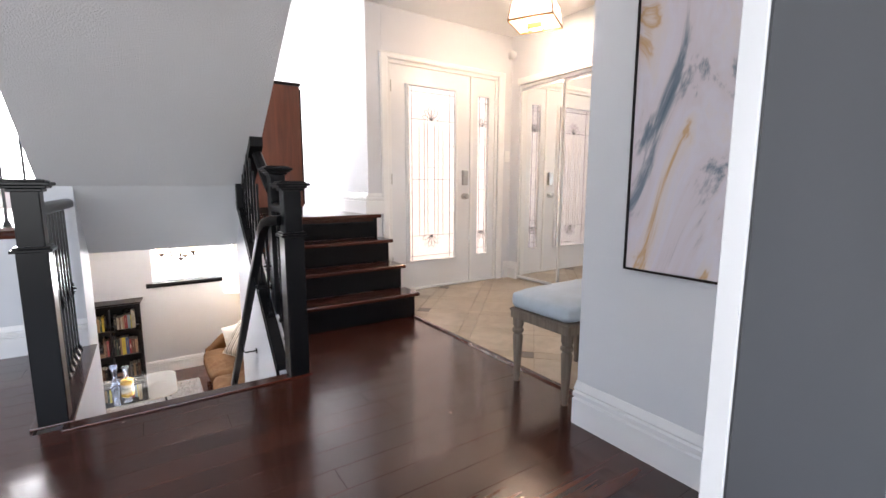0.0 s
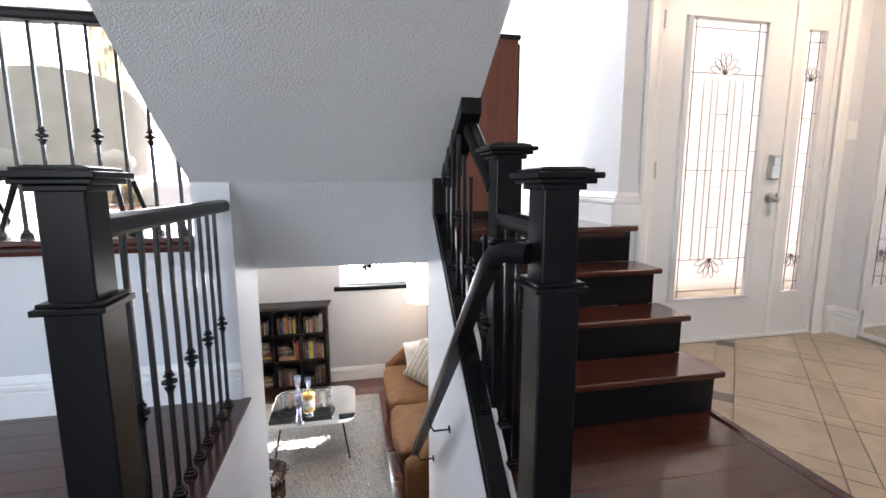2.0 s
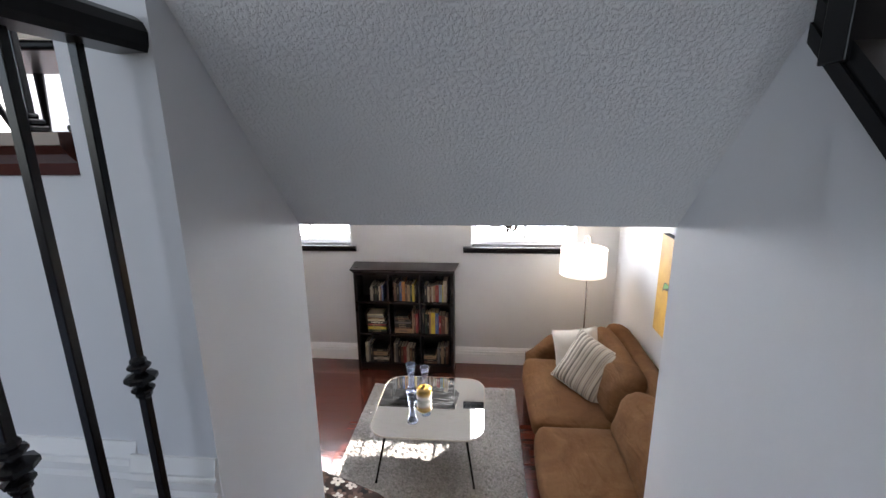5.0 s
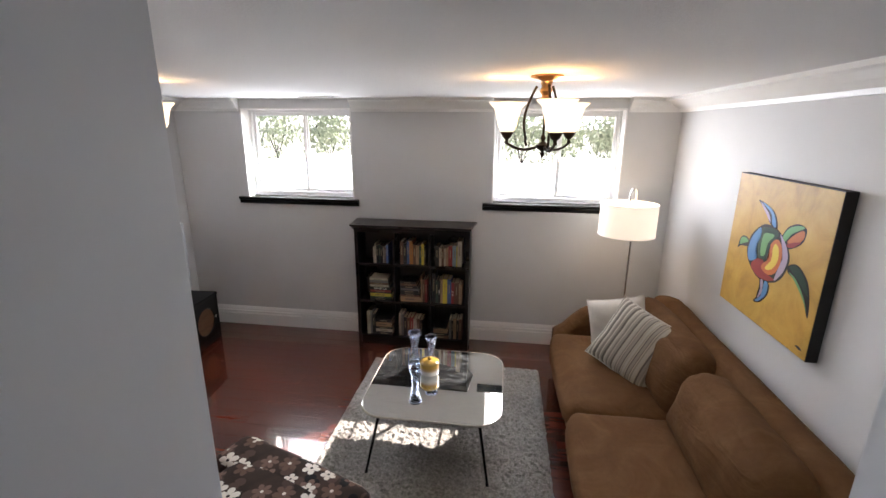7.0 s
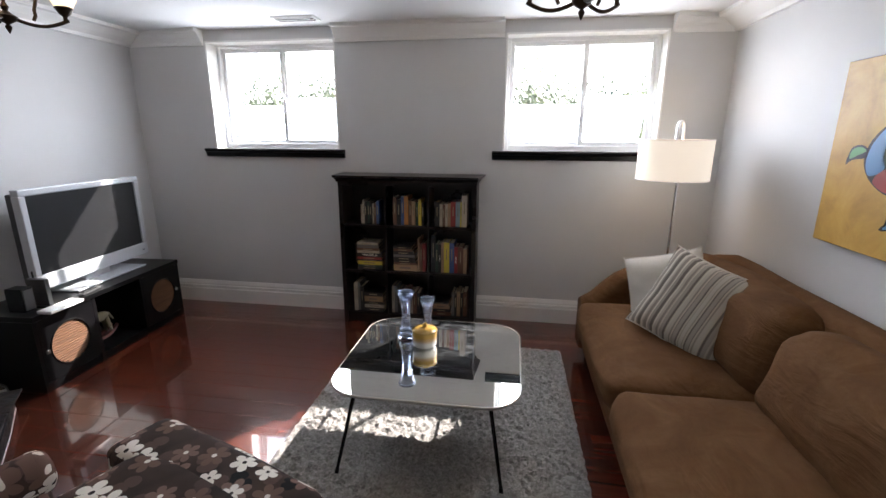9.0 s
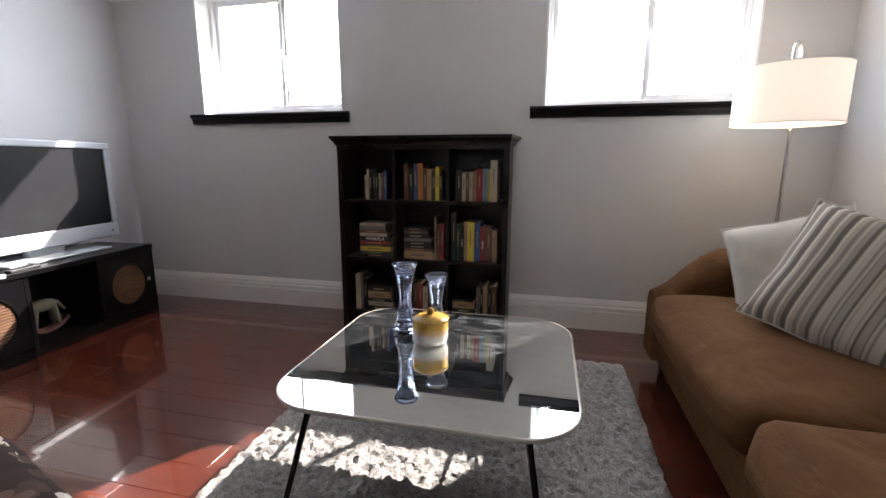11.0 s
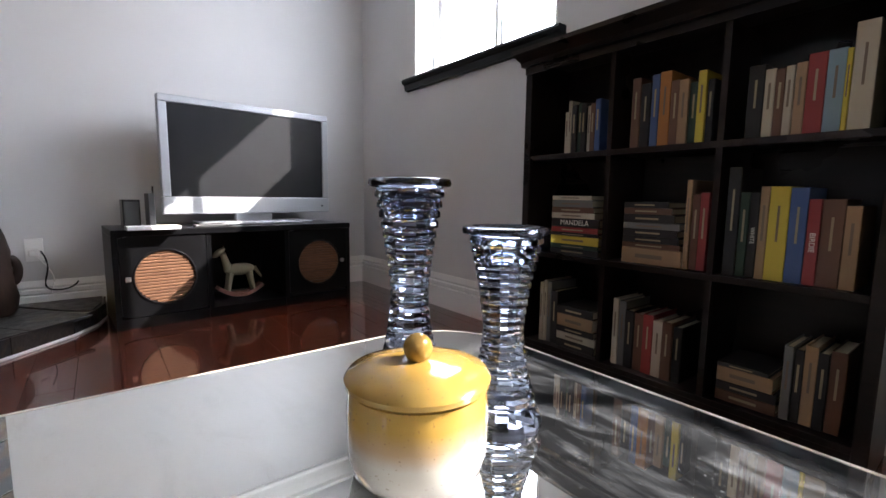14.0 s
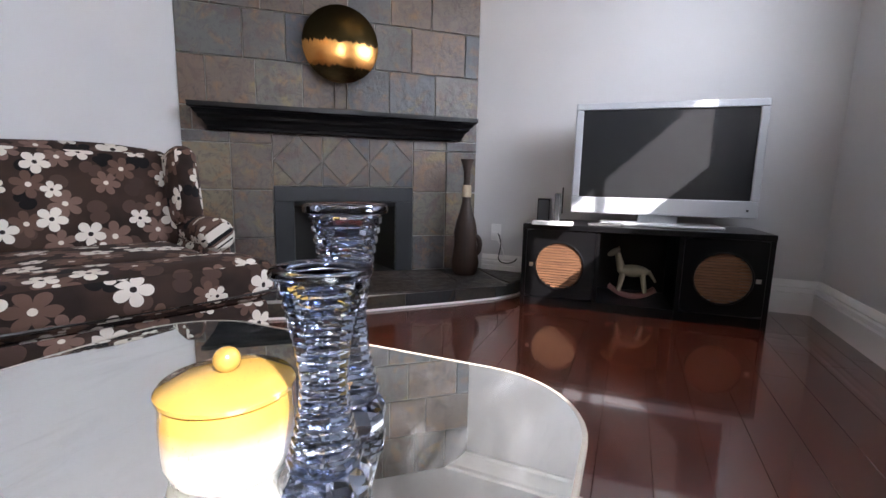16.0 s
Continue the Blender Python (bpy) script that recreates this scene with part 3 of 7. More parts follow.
M_suede = suede()
M_floral = floral()
M_stripe = stripes()
M_linen = fabric("cream_linen", (0.52, 0.49, 0.44), 0.9)
def shag():
    """Tufted grey wool: shade between the tufts and pale tips painted as noise."""
    m = mat("grey_shag", (0.25, 0.235, 0.22), 1.0, spec=0.1)
    t, b = nodes_of(m)
    v = coords(t)
    tuft = noise_tex(t, v, 75, 4, 0.6, 0.8)
    col = ramp(t, tuft, [(0.30, (0.20, 0.19, 0.18)), (0.50, (0.36, 0.345, 0.325)), (0.68, (0.50, 0.485, 0.46))])
    t.links.new(mixc(t, mapr(t, noise_tex(t, v, 4.0, 3), 0.35, 0.65, 0, 0.25), col, (0.24, 0.225, 0.21)), b.inputs["Base Color"])
    bump(t, b, noise_tex(t, v, 140, 4, 0.65), 0.8, 0.010)
    return m


M_rug = shag()
M_slate = slate("slate_tile_stone", 1.2)
M_slate_dark = slate("hearth_slate_stone", 0.36)
M_grout = paint("slate_grout", (0.30, 0.29, 0.27), 0.9)
M_pane = glass("window_glass", (1, 1, 1), 0.0, 1.05)
M_vase = glass("blue_grey_glass", (0.50, 0.57, 0.74), 0.01, 1.5)
M_shade = glow("frosted_shade_glass", (1.0, 0.80, 0.50), 1.6)
M_lampshade = glow("white_drum_shade", (1.0, 0.90, 0.74), 0.55)
M_bronze = mat("dark_bronze", (0.035, 0.022, 0.014), 0.35, 0.8)
M_brass = mat("antique_brass", (0.38, 0.22, 0.10), 0.3, 1.0)
M_silver = mat("silver_plastic", (0.42, 0.44, 0.47), 0.35, 0.15)
M_screen = mat("tv_screen", (0.013, 0.0135, 0.015), 0.5, spec=0.16)
M_rattan = wood("rattan", (0.085, 0.034, 0.013), (0.17, 0.075, 0.031), 0.65, "y", 14)
M_steel = mat("charcoal_steel", (0.035, 0.038, 0.042), 0.45, 0.5)
M_soot = paint("firebox_soot", (0.012, 0.011, 0.010), 0.9)
M_upvc = paint("white_vinyl", (0.82, 0.83, 0.84), 0.35, 0.01)


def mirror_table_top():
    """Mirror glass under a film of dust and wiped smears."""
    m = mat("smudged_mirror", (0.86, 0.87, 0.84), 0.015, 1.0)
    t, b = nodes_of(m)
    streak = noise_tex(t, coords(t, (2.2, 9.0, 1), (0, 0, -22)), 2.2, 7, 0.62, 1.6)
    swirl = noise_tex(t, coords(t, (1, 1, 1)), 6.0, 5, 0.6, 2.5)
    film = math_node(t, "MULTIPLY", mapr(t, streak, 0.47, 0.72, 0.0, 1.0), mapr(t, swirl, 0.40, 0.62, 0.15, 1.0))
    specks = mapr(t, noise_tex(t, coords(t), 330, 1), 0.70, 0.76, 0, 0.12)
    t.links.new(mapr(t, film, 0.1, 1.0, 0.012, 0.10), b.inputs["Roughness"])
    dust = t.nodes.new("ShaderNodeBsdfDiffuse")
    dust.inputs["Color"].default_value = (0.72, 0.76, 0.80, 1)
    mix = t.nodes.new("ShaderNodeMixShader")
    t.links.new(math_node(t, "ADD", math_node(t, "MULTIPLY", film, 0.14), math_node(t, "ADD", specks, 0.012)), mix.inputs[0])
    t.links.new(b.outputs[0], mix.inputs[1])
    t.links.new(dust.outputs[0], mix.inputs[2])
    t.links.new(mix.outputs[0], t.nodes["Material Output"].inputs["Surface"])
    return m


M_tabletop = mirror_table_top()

# ---- soft shapes ----


def soft_box(bm, a, b, r=0.05, puff=0.0, n=10, wob=0.0, seed=0.0, m=None, uv=True):
    """A stuffed box: rounded edges, faces swollen by puff, uneven by wob."""
    a, b = Vector(a), Vector(b)
    c, h = (a + b) / 2, (b - a) / 2
    vs = {}

    def at(i, j, k):
        key = (i, j, k)
        if key not in vs:
            p = Vector((2 * i / n - 1, 2 * j / n - 1, 2 * k / n - 1))
            q = Vector((p.x * h.x, p.y * h.y, p.z * h.z))
            inner = Vector([max(-h[d] + r, min(h[d] - r, q[d])) for d in range(3)])
            e = q - inner
            if e.length > 1e-6:
                q = inner + e.normalized() * r
            for d in range(3):
                o = [x for x in range(3) if x != d]
                w = (1 - p[o[0]] ** 2) * (1 - p[o[1]] ** 2)
                q[d] += puff * w * p[d] ** 3
            if wob:
                g = noise.noise_vector(q * 6 + Vector((seed, seed * 2, 0)))
                q += g * wob
            q += c
            vs[key] = bm.verts.new(m @ q if m else q)
        return vs[key]
    luv = bm.loops.layers.uv.get("UVMap") or bm.loops.layers.uv.new("UVMap")
    for d in range(3):
        o = [x for x in range(3) if x != d]
        for side in (0, n):
            for i in range(n):
                for j in range(n):
                    ks = []
                    for di, dj in ((0, 0), (1, 0), (1, 1), (0, 1)):
                        k = [0, 0, 0]
                        k[d], k[o[0]], k[o[1]] = side, i + di, j + dj
                        ks.append(tuple(k))
                    f = bm.faces.new([at(*k) for k in ks])
                    for lp, k in zip(f.loops, ks):
                        lp[luv].uv = (k[o[0]] / n * h[o[0]] * 2 + d * 0.37 + c[o[0]], k[o[1]] / n * h[o[1]] * 2 + d * 0.21 + c[o[1]])


def throw_pillow(name, material, w, thick, at, m, label):
    """A square cushion, fat in the middle and pinched at its four corners."""
    th = thing(name, label, "pillow", "pillows on the sofa")
    th.matrix_world = m
    bm = BM()
    luv = bm.loops.layers.uv.new("UVMap")
    n = 16
    for s in (-1, 1):
        g = {}
        for i in range(n + 1):
            for j in range(n + 1):
                u, v = 2 * i / n - 1, 2 * j / n - 1
                t = max(0.0, (1 - u ** 4) * (1 - v ** 4)) ** 0.6
                x = u * w / 2 * (1 - 0.07 * (1 - v * v))
                y = v * w / 2 * (1 - 0.07 * (1 - u * u))
                g[i, j] = bm.verts.new((x, y, s * thick / 2 * t + 0.006 * noise.noise(Vector((u * 3, v * 3, s)))))
        for i in range(n):
            for j in range(n):
                ks = ((i, j), (i + 1, j), (i + 1, j + 1), (i, j + 1))
                f = bm.faces.new([g[k] for k in ks])
                for lp, k in zip(f.loops, ks):
                    lp[luv].uv = (k[0] / n * w, k[1] / n * w)
    bmesh.ops.remove_doubles(bm, verts=bm.verts, dist=0.004)
    part("cover", bm, material, th, "", True)
    bm = BM()
    r = []
    for k in range(40):
        a = k / 10
        s, f = int(a), a - int(a)
        cs = [(-1, -1), (1, -1), (1, 1), (-1, 1)]
        u = cs[s][0] * (1 - f) + cs[(s + 1) % 4][0] * f
        v = cs[s][1] * (1 - f) + cs[(s + 1) % 4][1] * f
        r.append((u * w / 2 * (1 - 0.07 * (1 - v * v)), v * w / 2 * (1 - 0.07 * (1 - u * u)), 0))
    sweep(bm, r, circle(0.004, 6), closed=True)
    part("piping", bm, M_linen, th)
    return th


# ---- sitting room: windows ----


def slider_window(i, x0, x1, z0, z1):
    win = tagged(new(f"window_{i}"), "white vinyl sliding basement window with bright garden behind", "window", kind="structure")
    y = YN + 0.12
    bm = BM()
    for a, b in (((x0, y, z0), (x0 + 0.035, y + 0.06, z1)), ((x1 - 0.035, y, z0), (x1, y + 0.06, z1)),
                 ((x0 + 0.035, y, z0), (x1 - 0.035, y + 0.06, z0 + 0.04)), ((x0 + 0.035, y, z1 - 0.035), (x1 - 0.035, y + 0.06, z1))):
        box(bm, a, b, 0.004)
    part("window_frame", bm, M_upvc, win)
    xm = x0 + (x1 - x0) * 0.53
    for k, (a, b, yy) in enumerate(((x0 + 0.035, xm + 0.02, y + 0.033), (xm - 0.02, x1 - 0.035, y + 0.012))):
        bm = BM()
        w = 0.028
        for p, q in (((a, yy, z0 + 0.04), (a + w, yy + 0.02, z1 - 0.035)), ((b - w, yy, z0 + 0.04), (b, yy + 0.02, z1 - 0.035)),
                     ((a + w, yy, z0 + 0.04), (b - w, yy + 0.02, z0 + 0.04 + w)), ((a + w, yy, z1 - 0.035 - w), (b - w, yy + 0.02, z1 - 0.035))):
            box(bm, p, q, 0.003)
        sash = part("sash", bm, M_upvc, win)
        bm = BM()
        box(bm, (a + w, yy + 0.008, z0 + 0.04 + w), (b - w, yy + 0.012, z1 - 0.035 - w))
        pane = part("pane", bm, M_pane, sash)
        pane.visible_shadow = False
    bm = BM()
    box(bm, (xm - 0.014, y + 0.004, (z0 + z1) / 2 - 0.03), (xm - 0.002, y + 0.014, (z0 + z1) / 2 + 0.03), 0.003)
    part("latch", bm, M_upvc, win)
    # white returns of the opening
    bm = BM()
    box(bm, (x0 - 0.001, YN - 0.004, z0), (x0 + 0.012, y, z1))
    box(bm, (x1 - 0.012, YN - 0.004, z0), (x1 + 0.001, y, z1))
    box(bm, (x0 + 0.012, YN - 0.004, z1 - 0.012), (x1 - 0.012, y, z1 + 0.001))
    part("reveal", bm, M_white, win)
    # black sill with a moulded front
    bm = BM()
    prism(bm, [(YN + 0.11, z0 - 0.0), (YN - 0.045, z0 - 0.0), (YN - 0.05, z0 - 0.012), (YN - 0.045, z0 - 0.022), (YN - 0.03, z0 - 0.03), (YN - 0.024, z0 - 0.062), (YN - 0.001, z0 - 0.065), (YN - 0.001, z0 - 0.02), (YN + 0.11, z0 - 0.02)], "x", x0 - 0.075, x1 + 0.045)
    part("window_sill", bm, M_black, win, "black painted window sill")


for i, w in enumerate(WIN):
    slider_window(i + 1, *w)


def outside():
    bm = BM()
    box(bm, (-240, YN + 0.35, -0.75), (240, 298, -0.6))
    # Ground colour is paled so it burns out like the glare outside.
    g = struct("ground_garden", bm, paint("garden_pale_ground", (0.34, 0.35, 0.31), 0.95), "garden ground outside the windows", "ground")
    # Leaf colour is paled to imitate glare through the windows.
    M_leaf = paint("glare_pale_leaves", (0.42, 0.47, 0.35), 0.6)
    rng = random.Random(3)
    for x, y, s in ((-4.6, 15.0, 1.25), (-2.9, 14.4, 1.0), (0.5, 15.4, 1.3), (2.6, 14.6, 0.95), (-6.6, 16.0, 1.4), (1.6, 16.2, 1.1)):
        sh = thing("shrub", "leafy green garden shrub outside the window", "shrub", "shrubs in the garden", (x, y, -0.6))
        bm = BM()
        for k in range(7):
            a = rng.random() * 6.28
            tube(bm, (0, 0, 0), (math.cos(a) * 0.3 * s, math.sin(a) * 0.3 * s, 0.9 * s), 0.015, 0.005, 5)
        part("stems", bm, M_darkwood, sh)
        bm = BM()
        for k in range(1300):
            v = Vector((rng.gauss(0, 0.32), rng.gauss(0, 0.32), abs(rng.gauss(0.75, 0.3)))) * s
            m = Matrix.Translation(v) @ Euler((rng.random() * 6, rng.random() * 6, rng.random() * 6)).to_matrix().to_4x4()
            q = [m @ Vector(c) for c in ((-0.07, 0, 0), (0, -0.032, 0.010), (0.07, 0, 0), (0, 0.032, 0.010))]
            bm.faces.new([bm.verts.new(c) for c in q])
        part("crown", bm, M_leaf, sh)


outside()


def backdrops():
    """Glowing hazy distance beyond the garden; glowing porch panel outside the front door."""
    bm = BM()
    box(bm, (-450, 300.0, -2), (450, 301.0, 215))
    struct("backdrop_garden", bm, glow("hazy_sky_distance", (0.95, 0.98, 1.0), 7.0), "bright hazy distance beyond the garden", "backdrop")
    # Glowing panel stands in for the porch and keeps sun off the entry floor.
    bm = BM()
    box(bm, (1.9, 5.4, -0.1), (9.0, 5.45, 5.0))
    struct("backdrop_porch", bm, glow("porch_glow_panel", (1.0, 0.83, 0.74), 0.40), "glowing peach panel for the porch outside the front door", "backdrop")


backdrops()

# ---- sitting room: furniture ----


def bookcase():
    X0, X1, Y0, Y1, ZT = -1.195, -0.172, 7.045, 7.275, -0.50
    bc = thing("bookcase", "espresso wooden bookcase with nine cubes of books against the wall", "bookcase")
    for x in (X0, X1 - 0.03):
        bm = BM()
        box(bm, (x, Y0, LOW), (x + 0.03, Y1, ZT - 0.03), 0.002, 1)
        part("side_panel", bm, M_darkwood, bc)
    bm = BM()
    box(bm, (X0 + 0.03, Y1 - 0.008, LOW + 0.05), (X1 - 0.03, Y1, ZT - 0.03))
    part("back_panel", bm, M_darkwood, bc)
    xs = [X0 + 0.03, -0.845, -0.523, X1 - 0.03]
    zs = [LOW + 0.085, -1.222, -0.868, ZT - 0.05]
    for z in zs[:3]:
        bm = BM()
        box(bm, (X0 + 0.03, Y0 + 0.008, z - 0.018), (X1 - 0.03, Y1 - 0.008, z), 0.001, 1)
        part("shelf", bm, M_darkwood, bc)
    for x in xs[1:3]:
        for k in range(3):
            bm = BM()
            box(bm, (x - 0.008, Y0 + 0.010, zs[k]), (x + 0.008, Y1 - 0.008, zs[k + 1] - 0.018))
            part("divider", bm, M_darkwood, bc)
    bm = BM()
    box(bm, (X0 + 0.03, Y0 + 0.012, LOW), (X1 - 0.03, Y0 + 0.03, LOW + 0.067))
    part("plinth", bm, M_darkwood, bc)
    bm = BM()
    box(bm, (X0 + 0.002, Y0 - 0.006, ZT - 0.075), (X1 - 0.002, Y0, ZT - 0.03))
    part("rail", bm, M_darkwood, bc)
    bm = BM()
    sec = [(0.0, -0.05), (-0.012, -0.05), (-0.016, -0.035), (-0.032, -0.022), (-0.04, -0.016), (-0.045, -0.014), (-0.045, 0.0), (0, 0)]
    sweep(bm, [(X0, Y1, ZT), (X0, Y0 - 0.006, ZT), (X1, Y0 - 0.006, ZT), (X1, Y1, ZT)], [(-a, b) for a, b in sec])
    box(bm, (X0, Y0 - 0.006, ZT - 0.03), (X1, Y1, ZT - 0.001))
    part("cornice", bm, M_darkwood, bc, "moulded cornice top")
    return xs, zs, Y0, Y1


XS, ZS, BY0, BY1 = bookcase()
BOOKC = {}


def book_mat(c):
    if c not in BOOKC:
        BOOKC[c] = paint("book_cloth", tuple(0.8 * v for v in c), 0.6, 0.1)
    return BOOKC[c]


M_pages = paint("book_pages", (0.55, 0.48, 0.36), 0.8)
CREAM, RED, YEL, BLU, BRN, TAN, BLK, GRN, GRY, ORG, PUR, SKY_ = ((0.50, 0.44, 0.34), (0.28, 0.03, 0.03), (0.62, 0.48, 0.05), (0.05, 0.10, 0.26), (0.13, 0.06, 0.035), (0.36, 0.23, 0.13),
                                                                (0.012, 0.012, 0.014), (0.02, 0.05, 0.035), (0.16, 0.16, 0.16), (0.42, 0.16, 0.03), (0.06, 0.05, 0.15), (0.22, 0.32, 0.38))


def book(x, y, z, t, h, d, colour, flat=False, lean=0.0, text="", tcol=(0.8, 0.78, 0.7), size=0.0):
    """A book with case, pages and a lettered or barred spine, standing or lying with its spine to the room."""
    word = {CREAM: "cream", RED: "red", YEL: "yellow", BLU: "blue", BRN: "brown", TAN: "tan", BLK: "black", GRN: "dark green", GRY: "grey", ORG: "orange", PUR: "purple", SKY_: "pale blue"}[colour]
    b = thing("book", f"{word} cloth book {'lying in a stack' if flat else 'standing'} on the shelf", "book", "books in the bookcase")
    b.matrix_world = pose(x, y, z, 0, lean if not flat else 0, 0)
    a, c = (t, h) if not flat else (h, t)
    bm = BM()
    if not flat:
        box(bm, (0, 0, 0), (a, 0.004, c), 0.0015, 1)
        box(bm, (0, 0.004, 0), (0.0025, d, c))
        box(bm, (a - 0.0025, 0.004, 0), (a, d, c))
    else:
        box(bm, (0, 0, 0), (a, 0.004, c), 0.0015, 1)
        box(bm, (0, 0.004, 0), (a, d, 0.0025))
        box(bm, (0, 0.004, c - 0.0025), (a, d, c))
    part("cover", bm, book_mat(colour), b)
    bm = BM()
    if not flat:
        box(bm, (0.0025, 0.0045, 0.004), (a - 0.0025, d - 0.005, c - 0.004))
    else:
        box(bm, (0.004, 0.0045, 0.0025), (a - 0.004, d - 0.005, c - 0.0025))
    part("page_block", bm, M_pages, b)
    if text:
        cu = bpy.data.curves.new("spine_text", "FONT")
        cu.body, cu.size, cu.align_x, cu.align_y, cu.extrude = text, size, "CENTER", "CENTER", 0.0002
        ob = new("spine_text", cu)
        ob.parent = b
        ob.matrix_local = pose(a / 2, -0.0006, c / 2, 90, 0, 0) if flat else pose(a / 2, -0.0006, c / 2, 90, 90, 0)
        cu.materials.append(book_mat(tcol) if tcol in BOOKC else book_mat2(tcol))
    else:
        bm = BM()
        if not flat:
            w = min(a * 0.28, 0.005)
            box(bm, (a / 2 - w / 2, -0.0006, c * 0.42), (a / 2 + w / 2, 0, c * 0.80))
        else:
            box(bm, (a * 0.25, -0.0006, c * 0.38), (a * 0.70, 0, c * 0.62))
        part("spine_title", bm, book_mat2((0.30, 0.25, 0.16)) if colour in (BLK, GRN, BLU, BRN, PUR, RED) else book_mat2((0.15, 0.11, 0.08)), b)


def book_mat2(c):
    key = ("t", c)
    if key not in BOOKC:
        BOOKC[key] = paint("book_lettering", c, 0.6, 0.0)
    return BOOKC[key]


def fill_books():
    y = BY0 + 0.035

    def row(x, z, items):
        for t, h, c, *rest in items:
            book(x, y + 0.004 * ((int(h * 1000)) % 3), z, t - 0.0008, h, 0.15, c, text=rest[0] if rest else "", size=t * 0.62, tcol=rest[1] if len(rest) > 1 else (0.8, 0.78, 0.7))
            x += t

    def stack(x, z, items):
        for t, w, c, *rest in items:
            book(x + (rest[1] if len(rest) > 1 else 0), y, z, t - 0.0006, w, 0.16, c, flat=True, text=rest[0] if rest and rest[0] else "", size=t * 0.85)
            z += t
    # top row
    row(XS[0] + 0.125, ZS[2], [(0.016, 0.145, CREAM), (0.014, 0.18, CREAM), (0.02, 0.165, BLK), (0.018, 0.17, GRN), (0.02, 0.165, BLK), (0.014, 0.155, CREAM), (0.018, 0.16, BRN), (0.02, 0.172, BLU)])
    row(XS[1] + 0.055, ZS[2], [(0.027, 0.21, BRN), (0.03, 0.19, BLK), (0.024, 0.212, BLU), (0.033, 0.215, ORG), (0.027, 0.185, BRN), (0.026, 0.18, TAN), (0.024, 0.17, GRN), (0.022, 0.195, YEL), (0.018, 0.17, BLK)])
    row(XS[2] + 0.045, ZS[2], [(0.036, 0.18, BLK), (0.022, 0.165, CREAM), (0.02, 0.162, BRN), (0.017, 0.165, CREAM), (0.022, 0.17, TAN), (0.036, 0.185, RED), (0.034, 0.185, SKY_), (0.010, 0.18, YEL), (0.04, 0.232, CREAM)])
    # middle row
    stack(XS[0] + 0.085, ZS[1], [(0.02, 0.20, BLK), (0.016, 0.2, GRN), (0.03, 0.2, YEL), (0.012, 0.2, BLK), (0.02, 0.195, RED), (0.03, 0.2, BLK, "MANDELA", 0.0), (0.02, 0.18, CREAM), (0.02, 0.175, BRN), (0.025, 0.17, GRY), (0.015, 0.165, CREAM)])
    stack(XS[1] + 0.05, ZS[1], [(0.05, 0.185, TAN), (0.016, 0.18, BRN), (0.02, 0.175, BLK), (0.022, 0.17, BLK), (0.02, 0.175, GRY), (0.025, 0.16, BLK), (0.02, 0.15, BRN), (0.018, 0.14, BLK)])
    row(XS[1] + 0.238, ZS[1], [(0.014, 0.255, TAN), (0.022, 0.215, BRN), (0.024, 0.22, RED)])
    row(XS[2] + 0.02, ZS[1], [(0.03, 0.285, BLK), (0.022, 0.22, GRN), (0.022, 0.22, BLK, "WHITE"), (0.02, 0.235, TAN), (0.042, 0.235, YEL), (0.036, 0.232, BLU), (0.026, 0.205, RED, "BIRDIE"), (0.042, 0.205, BRN), (0.028, 0.19, TAN)])
    # bottom row
    row(XS[0] + 0.045, ZS[0], [(0.016, 0.225, CREAM), (0.014, 0.235, CREAM), (0.018, 0.23, GRY), (0.03, 0.20, BLK)])
    stack(XS[0] + 0.128, ZS[0], [(0.03, 0.16, BLK), (0.028, 0.165, CREAM), (0.022, 0.155, BLK), (0.045, 0.15, TAN), (0.03, 0.15, BLK)])
    row(XS[1] + 0.03, ZS[0], [(0.02, 0.22, CREAM), (0.024, 0.215, GRY), (0.03, 0.19, BLK), (0.03, 0.185, BRN), (0.032, 0.19, RED), (0.03, 0.175, CREAM), (0.03, 0.18, BRN), (0.026, 0.17, BLK)])
    stack(XS[2] + 0.03, ZS[0], [(0.03, 0.14, BRN), (0.025, 0.14, BLK), (0.04, 0.13, TAN), (0.012, 0.12, BLK)])
    row(XS[2] + 0.175, ZS[0], [(0.02, 0.19, GRY), (0.02, 0.185, BLK), (0.026, 0.2, TAN), (0.022, 0.19, BLK), (0.03, 0.2, BRN)])


fill_books()


